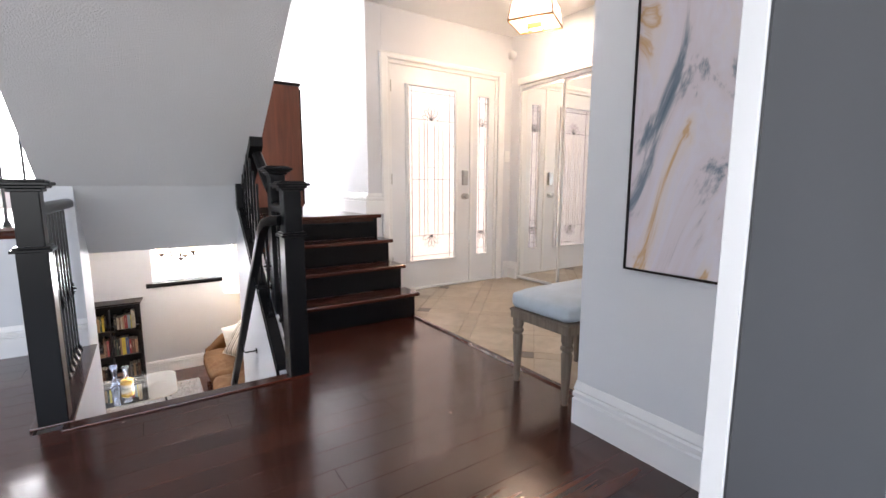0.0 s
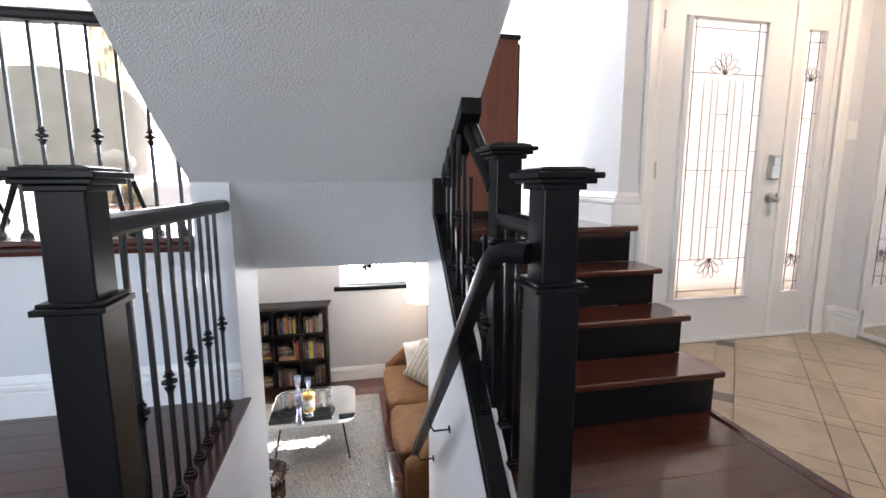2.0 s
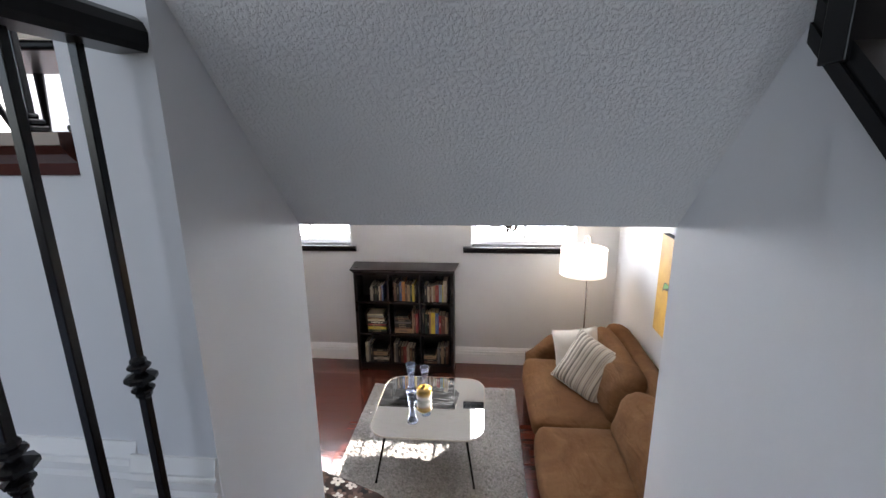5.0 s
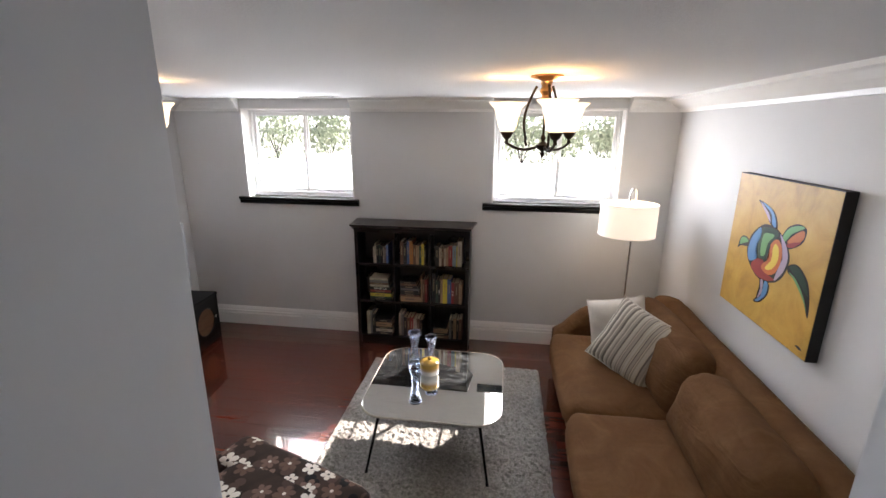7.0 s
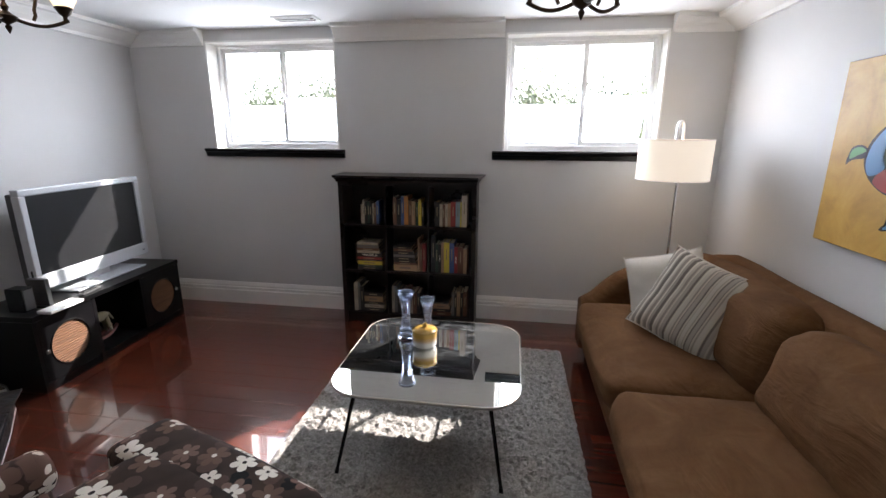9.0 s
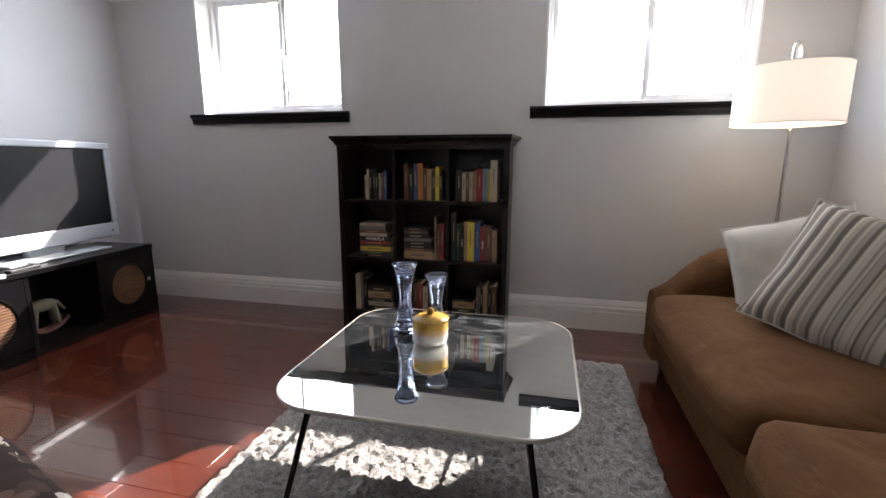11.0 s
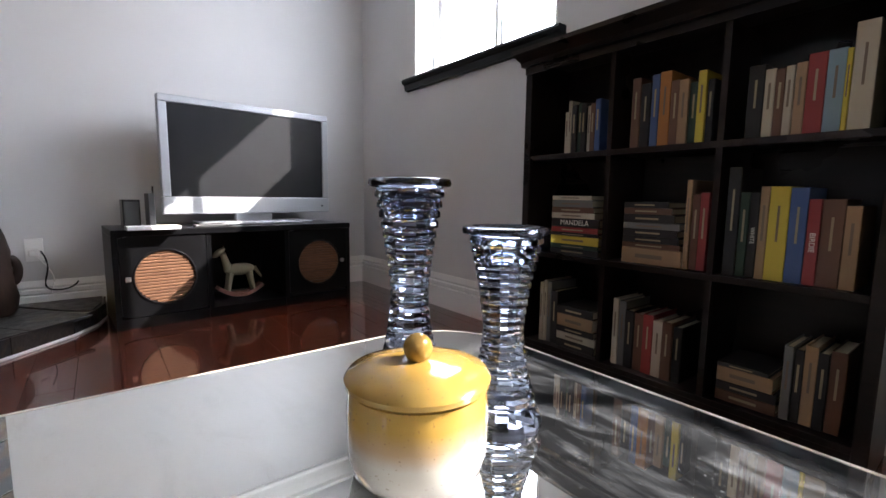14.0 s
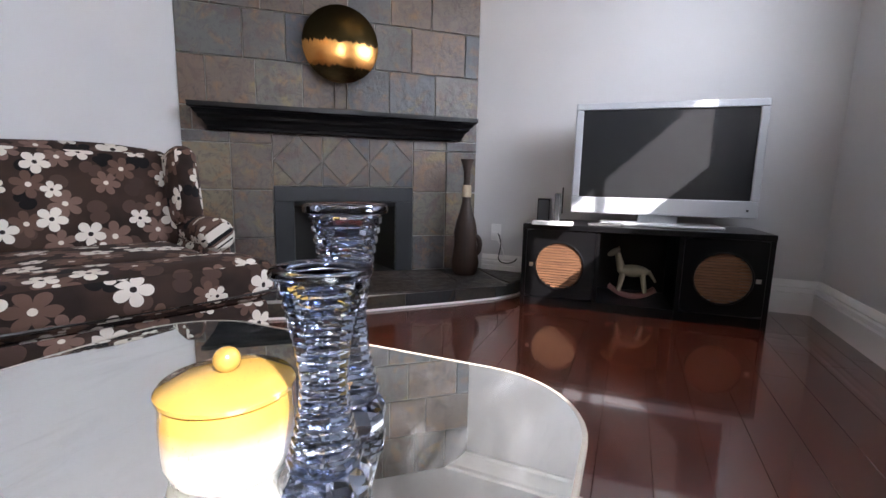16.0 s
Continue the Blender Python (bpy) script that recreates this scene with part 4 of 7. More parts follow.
def coffee_table():
    cx, cy, hx, hy, r, zt = -0.272, 5.895, 0.42, 0.415, 0.16, -1.268
    tb = thing("coffee_table", "square mirrored coffee table with rounded corners and thin black legs", "table")

    def outline(ins, n=10):
        pts = []
        for sx, sy, a0 in ((1, 1, 0), (-1, 1, 90), (-1, -1, 180), (1, -1, 270)):
            for k in range(n + 1):
                a = radians(a0 + 90 * k / n)
                pts.append((cx + sx * (hx - r) + (r - ins) * math.cos(a), cy + sy * (hy - r) + (r - ins) * math.sin(a)))
        return pts
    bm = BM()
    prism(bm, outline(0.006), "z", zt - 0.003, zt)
    pane = part("tabletop", bm, M_tabletop, tb, "smudged mirror top casting no shadow")
    # Opaque mirror top; its shadow is switched off so sun reaches the rug.
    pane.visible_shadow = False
    bm = BM()
    sweep(bm, [(x, y, zt - 0.009) for x, y in outline(0.004)], [(0.003, -0.002), (0.005, 0.001), (0.005, 0.007), (0.003, 0.0095), (-0.002, 0.0095), (-0.002, -0.002)], closed=True)
    part("edge", bm, mat("ground_glass_edge", (0.46, 0.43, 0.37), 0.18), tb, "thin ground glass edge")
    bm = BM()
    # Unseen board, added and sized to cast the table shadow on the rug.
    box(bm, (cx - 0.375, cy - 0.36, zt - 0.022), (cx + 0.375, cy + 0.19, zt - 0.0035), 0.008)
    for sx in (-1, 1):
        tube(bm, (cx + sx * 0.29, cy + 0.18, zt - 0.014), (cx + sx * 0.29, cy + 0.35, zt - 0.014), 0.008, 0.008, 10)
    part("shadow_board", bm, M_darkwood, tb, "added board and rails that shape the table shadow on the rug")
    for sx, sy in ((-1, -1), (1, -1), (1, 1), (-1, 1)):
        bm = BM()
        p = Vector((cx + sx * 0.29, cy + sy * 0.345, zt - 0.022))
        q = Vector((cx + sx * 0.352, cy + sy * 0.445, LOW + 0.022))
        tube(bm, p, q, 0.009, 0.007, 10)
        leg = part("leg", bm, M_iron, tb)
        bm = BM()
        tube(bm, q - Vector((0, 0, 0.004)), q + (p - q).normalized() * 0.02, 0.009, 0.009, 10)
        part("foot_cap", bm, M_black, leg)
    return zt


TABLE_Z = coffee_table()


def candlestick(x, y, h, r, name_label):
    """A ridged, faceted glass candle holder: flared lip, stepped rings of facets, waisted stem, smooth bell foot."""
    c = thing("candlestick", name_label, "candlestick", "glass candlesticks on the coffee table", (x, y, TABLE_Z + 0.0005), 8)
    bm = BM()
    seg, n = 12, 19
    z0, z1 = h * 0.15, h * 0.955
    waist, top = r * 0.47, r * 0.86
    rings = []

    def ring(rad, z, turn=0.0):
        rings.append([bm.verts.new((rad * math.cos(2 * math.pi * (k + turn) / seg), rad * math.sin(2 * math.pi * (k + turn) / seg), z)) for k in range(seg)])
    for rad, z in ((0.80, 0.0), (0.93, 0.008), (0.985, 0.03), (1.0, 0.06), (0.97, 0.09), (0.88, 0.12), (0.80, 0.148)):
        ring(r * rad, h * z)
    for k in range(n):
        f = (k + 0.5) / n
        w = waist + (r * 0.80 - waist) * max(0.0, 1 - f / 0.45) ** 1.7 + (top - waist) * max(0.0, (f - 0.45) / 0.55) ** 1.35
        a, b = z0 + (z1 - z0) * k / n, z0 + (z1 - z0) * (k + 1) / n
        ring(w * 0.90, a + 0.0004)
        ring(w * 1.05, a + (b - a) * 0.22)
        ring(w * 1.05, a + (b - a) * 0.78)
    ring(top * 0.96, z1)
    ring(top * 0.80, z1)
    ring(top * 0.62, h * 0.90)
    ring(top * 0.42, h * 0.82)
    for p, q in zip(rings, rings[1:]):
        for k in range(seg):
            bm.faces.new((p[k], p[(k + 1) % seg], q[(k + 1) % seg], q[k]))
    bm.faces.new(rings[0])
    bm.faces.new(rings[-1])
    part("stem", bm, M_vase, c)
    bm = BM()
    lathe(bm, [(top * 0.80, h * 0.957), (top * 1.02, h * 0.957), (top * 1.17, h * 0.966), (top * 1.20, h * 0.98), (top * 1.16, h * 0.996), (top * 1.08, h), (top * 0.92, h), (top * 0.82, h * 0.985), (top * 0.80, h * 0.957)], seg=32)
    part("lip", bm, M_vase, c, "flared glass lip", True)


candlestick(-0.450, 6.041, 0.266, 0.046, "tall ridged blue-grey glass candlestick on the mirrored table")
candlestick(-0.345, 6.089, 0.217, 0.044, "shorter ridged blue-grey glass candlestick on the mirrored table")


def ceramic(name, stops):
    m = mat(name, (0.6, 0.5, 0.2), 0.12, coat=0.4)
    t, b = nodes_of(m)
    tc = t.nodes.new("ShaderNodeTexCoord")
    sep = t.nodes.new("ShaderNodeSeparateXYZ")
    t.links.new(tc.outputs["Object"], sep.inputs[0])
    wob = math_node(t, "ADD", sep.outputs[2], math_node(t, "MULTIPLY", noise_tex(t, tc.outputs["Object"], 30, 3), 0.012))
    col = ramp(t, mapr(t, wob, 0.006, 0.09, 0, 1), stops)
    sp = mapr(t, noise_tex(t, tc.outputs["Object"], 420, 1), 0.70, 0.74, 0, 0.55)
    t.links.new(mixc(t, sp, col, (0.12, 0.07, 0.04)), b.inputs["Base Color"])
    return m


def jar():
    j = thing("lidded_jar", "yellow and cream glazed ceramic jar with a lid", "jar", at=(-0.338, 5.976, TABLE_Z + 0.0005))
    j.scale = (1.16, 1.16, 1.16)
    body = ceramic("banded_glaze", [(0.0, (0.38, 0.38, 0.37)), (0.36, (0.42, 0.40, 0.36)), (0.50, (0.36, 0.25, 0.14)), (0.66, (0.36, 0.22, 0.045)), (1.0, (0.38, 0.23, 0.04))])
    bm = BM()
    lathe(bm, [(0.0005, 0), (0.043, 0), (0.050, 0.006), (0.054, 0.02), (0.0545, 0.05), (0.053, 0.07), (0.049, 0.071), (0.047, 0.02), (0.0005, 0.015)], seg=40)
    part("body", bm, body, j, "", True)
    lidm = ceramic("yellow_glaze", [(0.0, (0.29, 0.175, 0.036)), (1.0, (0.32, 0.20, 0.045))])
    bm = BM()
    lathe(bm, [(0.0005, 0.070), (0.050, 0.070), (0.0555, 0.073), (0.056, 0.077), (0.053, 0.081), (0.035, 0.086), (0.012, 0.088), (0.0005, 0.0885)], seg=40)
    lid = part("lid", bm, lidm, j, "glossy mustard yellow lid", True)
    bm = BM()
    bmesh.ops.create_uvsphere(bm, u_segments=20, v_segments=12, radius=0.0115, matrix=Matrix.Translation((0, 0, 0.0975)))
    part("knob", bm, lidm, lid, "", True)


jar()


def rug():
    """Shag rug: a thick pad with a dense uneven pile."""
    x0, x1, y0, y1 = -0.955, 0.447, 4.5, 6.785
    bm = BM()
    nx, ny = 150, 240
    vs = [[None] * (ny + 1) for _ in range(nx + 1)]
    for i in range(nx + 1):
        for j in range(ny + 1):
            u, v = i / nx, j / ny
            e = min(u, 1 - u) * nx, min(v, 1 - v) * ny
            x, y = x0 + (x1 - x0) * u, y0 + (y1 - y0) * v
            h = 0.020 + 0.016 * noise.noise(Vector((x * 42, y * 42, 0))) + 0.009 * noise.noise(Vector((x * 110, y * 110, 3)))
            jx = 0.006 * noise.noise(Vector((x * 90, y * 90, 7)))
            if min(e) < 1:
                h = 0.001
            vs[i][j] = bm.verts.new((x + jx + (0.008 * noise.noise(Vector((y * 30, 1, 1))) if e[0] < 1 else 0), y + jx, LOW + h))
    for i in range(nx):
        for j in range(ny):
            bm.faces.new((vs[i][j], vs[i + 1][j], vs[i + 1][j + 1], vs[i][j + 1]))
    tagged(part("shag_rug", bm, M_rug, None, "", True), "thick grey shag rug under the coffee table", "rug")


rug()


def sofa():
    s = thing("sofa", "brown suede two-seat sofa with rounded arms against the wall", "sofa")
    bm = BM()
    soft_box(bm, (0.56, 4.62, LOW + 0.09), (1.44, 6.84, -1.36), 0.03, 0.01, 10, 0.004)
    part("base", bm, M_suede, s, "", True)
    for k, (a, b) in enumerate(((4.80, 5.635), (5.645, 6.64))):
        bm = BM()
        soft_box(bm, (0.50, a, -1.375), (1.18, b, -1.205), 0.06, 0.022, 14, 0.010, k * 7.0)
        part("seat_cushion", bm, M_suede, s, "", True)
        bm = BM()
        m = Matrix.Translation((1.10, 0, -1.23)) @ Matrix.Rotation(radians(13), 4, "Y") @ Matrix.Translation((-1.10, 0, 1.23))
        soft_box(bm, (1.00, a, -1.27), (1.24, b, -0.86 if k else -0.88), 0.10, 0.03, 16, 0.016, k * 5.0 + 2, m)
        part("back_cushion", bm, M_suede, s, "", True)
    bm = BM()
    soft_box(bm, (1.24, 4.66, -1.40), (1.455, 6.80, -0.885), 0.10, 0.015, 12, 0.008, 4)
    part("backrest", bm, M_suede, s, "", True)
    for y0, y1 in ((4.58, 4.80), (6.64, 6.87)):
        bm = BM()
        # arm: rounded, rising towards the back
        n, mseg = 12, 14
        rings = []
        for i in range(n + 1):
            f = i / n
            x = 0.54 + 0.82 * f
            g2 = min(1.0, f / 0.34)
            top = -1.21 + 0.17 * g2 * g2 * (3 - 2 * g2) + 0.05 * f
            half = (y1 - y0) / 2
            c = (y0 + y1) / 2
            pull = 0.03 * math.exp(-f * 9)
            ring = []
            for k in range(mseg + 1):
                a = math.pi * k / mseg
                yy = c + (half + 0.012 * math.sin(a) - pull) * math.cos(a)
                zz = top - half + (half - pull) * math.sin(a)
                g = 0.004 * noise.noise(Vector((x * 8, yy * 8, zz * 8)))
                ring.append(bm.verts.new((x, yy + g, zz + g)))
            ring = [bm.verts.new((x, y1 - pull, LOW + 0.1))] + ring + [bm.verts.new((x, y0 + pull, LOW + 0.1))]
            rings.append(ring)
        for p, q in zip(rings, rings[1:]):
            for k in range(len(p) - 1):
                bm.faces.new((p[k], p[k + 1], q[k + 1], q[k]))
        bm.faces.new(rings[0])
        bm.faces.new(rings[-1])
        part("arm", bm, M_suede, s, "", True)
    for x in (0.62, 1.38):
        for y in (4.70, 6.76):
            bm = BM()
            tube(bm, (x, y, LOW), (x, y, LOW + 0.1), 0.018, 0.028, 10)
            part("leg", bm, M_darkwood, s)


def facing(at, normal, roll):
    """A pose whose z axis is the given normal, its y axis upward, turned by roll degrees."""
    z = Vector(normal).normalized()
    x = Vector((0, 0, 1)).cross(z).normalized()
    y = z.cross(x)
    m = Matrix((x, y, z)).transposed().to_4x4()
    return Matrix.Translation(at) @ m @ Matrix.Rotation(radians(roll), 4, "Z")


sofa()
throw_pillow("throw_pillow", M_linen, 0.41, 0.15, None, facing((0.93, 6.40, -1.035), (-0.55, -0.75, 0.35), 20), "plain cream linen pillow leaning in the sofa corner")
throw_pillow("throw_pillow", M_stripe, 0.46, 0.15, None, facing((0.955, 6.10, -1.01), (-0.62, -0.62, 0.50), -14), "grey and cream striped pillow on the sofa seat")


def armchair():
    ch = thing("armchair", "wing armchair in brown fabric printed with white and tan flowers", "armchair", at=(-0.80, 5.10, LOW), rz=-20)
    bm = BM()
    soft_box(bm, (-0.40, -0.72, 0.07), (0.40, -0.03, 0.27), 0.03, 0.005, 8, 0.003)
    part("base", bm, M_floral, ch, "", True)
    bm = BM()
    soft_box(bm, (-0.29, -0.66, 0.265), (0.29, -0.12, 0.415), 0.045, 0.015, 12, 0.004)
    soft_box(bm, (-0.41, -0.24, 0.270), (0.41, 0.0, 0.41), 0.045, 0.012, 12, 0.004)
    part("seat_cushion", bm, M_floral, ch, "", True)
    bm = BM()
    m = Matrix.Translation((0, -0.66, 0.3)) @ Matrix.Rotation(radians(12), 4, "X") @ Matrix.Translation((0, 0.66, -0.3))
    n, k2 = 16, 14
    soft_box(bm, (-0.35, -0.80, 0.16), (0.35, -0.64, 0.80), 0.07, 0.025, 14, 0.005, 3, m)
    part("backrest", bm, M_floral, ch, "", True)
    for sx in (-1, 1):
        bm = BM()
        soft_box(bm, (min(sx * 0.30, sx * 0.43), -0.76, 0.08), (max(sx * 0.30, sx * 0.43), -0.40, 0.43), 0.04, 0.008, 10, 0.003, sx)
        part("arm_panel", bm, M_floral, ch, "", True)
        bm = BM()
        lathe(bm, [(0.001, 0), (0.05, 0.0), (0.063, 0.012), (0.068, 0.03), (0.066, 0.2), (0.062, 0.34), (0.001, 0.34)], seg=18, m=Matrix.Translation((sx * 0.37, -0.38, 0.452)) @ Matrix.Rotation(radians(90), 4, "X"))
        luv = bm.loops.layers.uv.new("UVMap")
        for f in bm.faces:
            for lp in f.loops:
                lp[luv].uv = (lp.vert.co.y, lp.vert.co.z * 1.5 + lp.vert.co.x)
        part("arm_roll", bm, M_floral, ch, "rounded scroll arm", True)
        bm = BM()
        soft_box(bm, (min(sx * 0.29, sx * 0.39), -0.79, 0.46), (max(sx * 0.29, sx * 0.39), -0.52, 0.79), 0.045, 0.01, 10, 0.004, sx * 2, m)
        part("wing", bm, M_floral, ch, "", True)
        for y in (-0.66, -0.08):
            bm = BM()
            tube(bm, (sx * 0.34, y, 0), (sx * 0.34, y, 0.08), 0.018, 0.026, 10)
            part("leg", bm, M_darkwood, ch)
    bm = BM()
    sweep(bm, [(-0.405, 0.0, 0.30), (0.405, 0.0, 0.30)], circle(0.006, 8))
    part("piping", bm, M_darkwood, ch, "dark piping along the cushion")


armchair()


def chandelier(x, y, turn, label):
    c = thing("chandelier", label, "chandelier", "chandeliers in the sitting room", (x, y, CEIL), turn)
    bm = BM()
    lathe(bm, [(0.001, 0), (0.075, 0), (0.078, -0.008), (0.06, -0.018), (0.03, -0.026), (0.022, -0.05), (0.03, -0.07), (0.018, -0.09), (0.026, -0.11), (0.012, -0.125), (0.001, -0.127)], seg=24)
    part("canopy", bm, M_brass, c, "antique brass ceiling canopy", True)
    bm = BM()
    tube(bm, (0, 0, -0.12), (0, 0, -0.33), 0.006, 0.006, 8)
    lathe(bm, [(0.001, -0.385), (0.006, -0.375), (0.012, -0.36), (0.006, -0.35), (0.03, -0.335), (0.036, -0.32), (0.02, -0.31), (0.008, -0.30), (0.014, -0.285), (0.004, -0.265), (0.001, -0.26)], seg=16)
    part("hub", bm, M_bronze, c, "", True)
    for k in range(3):
        a = radians(120 * k)
        d = Vector((math.cos(a), math.sin(a), 0))
        bm = BM()
        pts = []
        for j in range(15):
            f = j / 14
            pts.append(d * (0.045 + 0.055 * math.sin(f * 2.6)) * (1 if f < 0.9 else 1.1) + Vector((0, 0, -0.045 - 0.28 * f)))
        sweep(bm, pts, circle(0.0065, 8), up=(d.y, -d.x, 0.01))
        part("scroll", bm, M_bronze, c, "", True)
        bm = BM()
        pts = [d * (0.02 + 0.175 * f) + Vector((0, 0, -0.325 - 0.022 * math.sin(f * math.pi) + 0.018 * f * f)) for f in [j / 12 for j in range(13)]]
        sweep(bm, pts, circle(0.007, 8))
        arm = part("arm", bm, M_bronze, c, "", True)
        p = d * 0.185
        bm = BM()
        lathe(bm, [(0.001, -0.315), (0.008, -0.312), (0.008, -0.295), (0.02, -0.285), (0.034, -0.262), (0.032, -0.258), (0.001, -0.256)], p, 18)
        part("cup", bm, M_bronze, c, "", True)
        bm = BM()
        lathe(bm, [(0.03, -0.258), (0.042, -0.235), (0.05, -0.19), (0.062, -0.15), (0.09, -0.12), (0.093, -0.118), (0.066, -0.146), (0.054, -0.188), (0.046, -0.233), (0.02, -0.25)], p, 28)
        sh = part("shade", bm, M_shade, c, "glowing bell-shaped frosted glass shade", True)
        bulb("chandelier_bulb", pose(x, y, CEIL, 0, 0, turn) @ (p + Vector((0, 0, -0.10))), 0.75, (1.0, 0.66, 0.33), 0.04)


chandelier(0.28, 5.66, -78, "bronze three-arm chandelier with lit bell shades near the sofa")
chandelier(-1.95, 5.58, 170, "bronze three-arm chandelier with lit bell shades near the fireplace")


def floor_lamp():
    l = thing("floor_lamp", "chrome floor lamp with a lit white drum shade behind the sofa", "floor lamp", at=(1.12, 7.0, LOW))
    bm = BM()
    lathe(bm, [(0.001, 0), (0.13, 0), (0.13, 0.012), (0.12, 0.02), (0.02, 0.026), (0.001, 0.03)], seg=28)
    part("base_plate", bm, M_chrome, l, "", True)
    bm = BM()
    pts = [(0, 0, 0.02), (0, 0, 0.6), (0, 0, 1.2), (0, 0, 1.47)] + [(-0.035 + 0.035 * math.cos(a), -0.05 + 0.05 * math.cos(a), 1.47 + 0.055 * math.sin(a)) for a in [math.pi * k / 8 for k in range(1, 9)]] + [(-0.07, -0.10, 1.40)]
    sweep(bm, pts, circle(0.009, 10), up=(0.3, -0.7, 0.05))
    part("pole", bm, M_chrome, l, "", True)
    bm = BM()
    n = 48
    lathe(bm, [(0.205, 1.17), (0.208, 1.17), (0.208, 1.415), (0.205, 1.415), (0.205, 1.17)], (-0.07, -0.10, 0), n)
    part("shade", bm, M_lampshade, l, "lit white drum shade", True)
    for z in (1.172, 1.412):
        bm = BM()
        sweep(bm, [(-0.07 + 0.209 * math.cos(2 * math.pi * k / 40), -0.10 + 0.209 * math.sin(2 * math.pi * k / 40), z) for k in range(40)], circle(0.003, 6), closed=True)
        part("trim_ring", bm, M_white, l)
    bm = BM()
    tube(bm, (-0.276, -0.10, 1.41), (0.136, -0.10, 1.41), 0.002, 0.002, 6)
    part("spider", bm, M_chrome, l)
    bm = BM()
    bmesh.ops.create_uvsphere(bm, u_segments=14, v_segments=10, radius=0.03, matrix=Matrix.Translation((-0.07, -0.10, 1.33)))
    part("bulb", bm, glow("lamp_bulb", (1.0, 0.8, 0.55), 8), l, "", True)
    bulb("floor_lamp_light", (1.05, 6.90, LOW + 1.28), 1.0, (1.0, 0.74, 0.45), 0.04)


floor_lamp()


def blob(bm, pts, x, toward):
    """A smooth closed painted shape from a few control points, lying on the canvas."""
    n = len(pts)
    out = []
    for i in range(n):
        p0, p1, p2, p3 = (Vector(pts[(i + k - 1) % n]) for k in range(4))
        for s in range(5):
            t = s / 5
            out.append(0.5 * ((2 * p1) + (p2 - p0) * t + (2 * p0 - 5 * p1 + 4 * p2 - p3) * t * t + (3 * p1 - p0 - 3 * p2 + p3) * t ** 3))
    vs = [bm.verts.new((x, 6.12 - 0.81 * u.x, -0.662 + 0.742 * u.y)) for u in out]
    f = bm.faces.new(vs)
    bmesh.ops.triangulate(bm, faces=[f])


def turtle_painting():
    p = thing("canvas_painting", "mustard yellow canvas with a colourful abstract turtle, black sides", "painting")
    bm = BM()
    box(bm, (1.425, 5.31, -0.662), (1.4745, 6.12, 0.08), 0.003)
    part("frame_sides", bm, paint("canvas_side_black", (0.015, 0.012, 0.012), 0.6), p, "black painted canvas sides")
    m = mat("mustard_paint", (0.5, 0.3, 0.06), 0.5)
    t, b = nodes_of(m)
    t.links.new(ramp(t, noise_tex(t, coords(t), 5, 6, 0.65, 0.5), [(0.3, (0.36, 0.20, 0.035)), (0.5, (0.50, 0.29, 0.05)), (0.7, (0.58, 0.36, 0.08))]), b.inputs["Base Color"])
    bump(t, b, noise_tex(t, coords(t), 120, 4), 0.3, 0.001)
    bm = BM()
    box(bm, (1.4235, 5.313, -0.659), (1.4248, 6.117, 0.077))
    part("canvas", bm, m, p)
    cols = {}

    def shape(name, colour, pts, lift):
        if colour not in cols:
            cols[colour] = paint("artist_paint", colour, 0.45, 0.15)
        bm = BM()
        blob(bm, pts, 1.4235 - 0.0006 * lift, 1)
        part(name, bm, cols[colour], p)
    K, LB, DB, GN, DG, RD, OR, YE, LV, WH = ((0.012, 0.010, 0.012), (0.10, 0.26, 0.50), (0.03, 0.07, 0.25), (0.13, 0.32, 0.12), (0.015, 0.05, 0.03), (0.30, 0.03, 0.025), (0.52, 0.14, 0.03), (0.68, 0.52, 0.07), (0.42, 0.33, 0.45), (0.6, 0.62, 0.6))
    shape("outline", K, [(0.33, 0.36), (0.25, 0.46), (0.27, 0.58), (0.38, 0.68), (0.50, 0.69), (0.62, 0.64), (0.70, 0.54), (0.68, 0.42), (0.60, 0.34), (0.46, 0.31)], 1)
    shape("shell_blue", LB, [(0.30, 0.40), (0.262, 0.47), (0.285, 0.57), (0.36, 0.655), (0.38, 0.60), (0.35, 0.50), (0.38, 0.44)], 2)
    shape("shell_dark_green", DG, [(0.38, 0.66), (0.50, 0.68), (0.56, 0.65), (0.50, 0.58), (0.48, 0.48), (0.42, 0.44), (0.36, 0.50), (0.37, 0.60)], 2)
    shape("shell_green", GN, [(0.41, 0.62), (0.47, 0.64), (0.52, 0.635), (0.47, 0.57), (0.46, 0.49), (0.42, 0.47), (0.40, 0.53)], 3)
    shape("shell_red", RD, [(0.33, 0.37), (0.37, 0.43), (0.45, 0.45), (0.50, 0.38), (0.60, 0.36), (0.52, 0.325), (0.42, 0.325)], 2)
    shape("shell_lavender", LV, [(0.57, 0.66), (0.64, 0.61), (0.685, 0.53), (0.665, 0.43), (0.60, 0.355), (0.62, 0.46), (0.64, 0.55)], 2)
    shape("shell_orange", OR, [(0.55, 0.62), (0.61, 0.59), (0.63, 0.50), (0.60, 0.41), (0.53, 0.37), (0.45, 0.39), (0.46, 0.43), (0.51, 0.48), (0.50, 0.57)], 3)
    shape("shell_yellow", YE, [(0.55, 0.59), (0.59, 0.56), (0.60, 0.49), (0.57, 0.43), (0.52, 0.40), (0.49, 0.41), (0.54, 0.48), (0.53, 0.55)], 4)
    shape("flipper", K, [(0.28, 0.835), (0.42, 0.81), (0.50, 0.76), (0.53, 0.68), (0.45, 0.70), (0.38, 0.77)], 1)
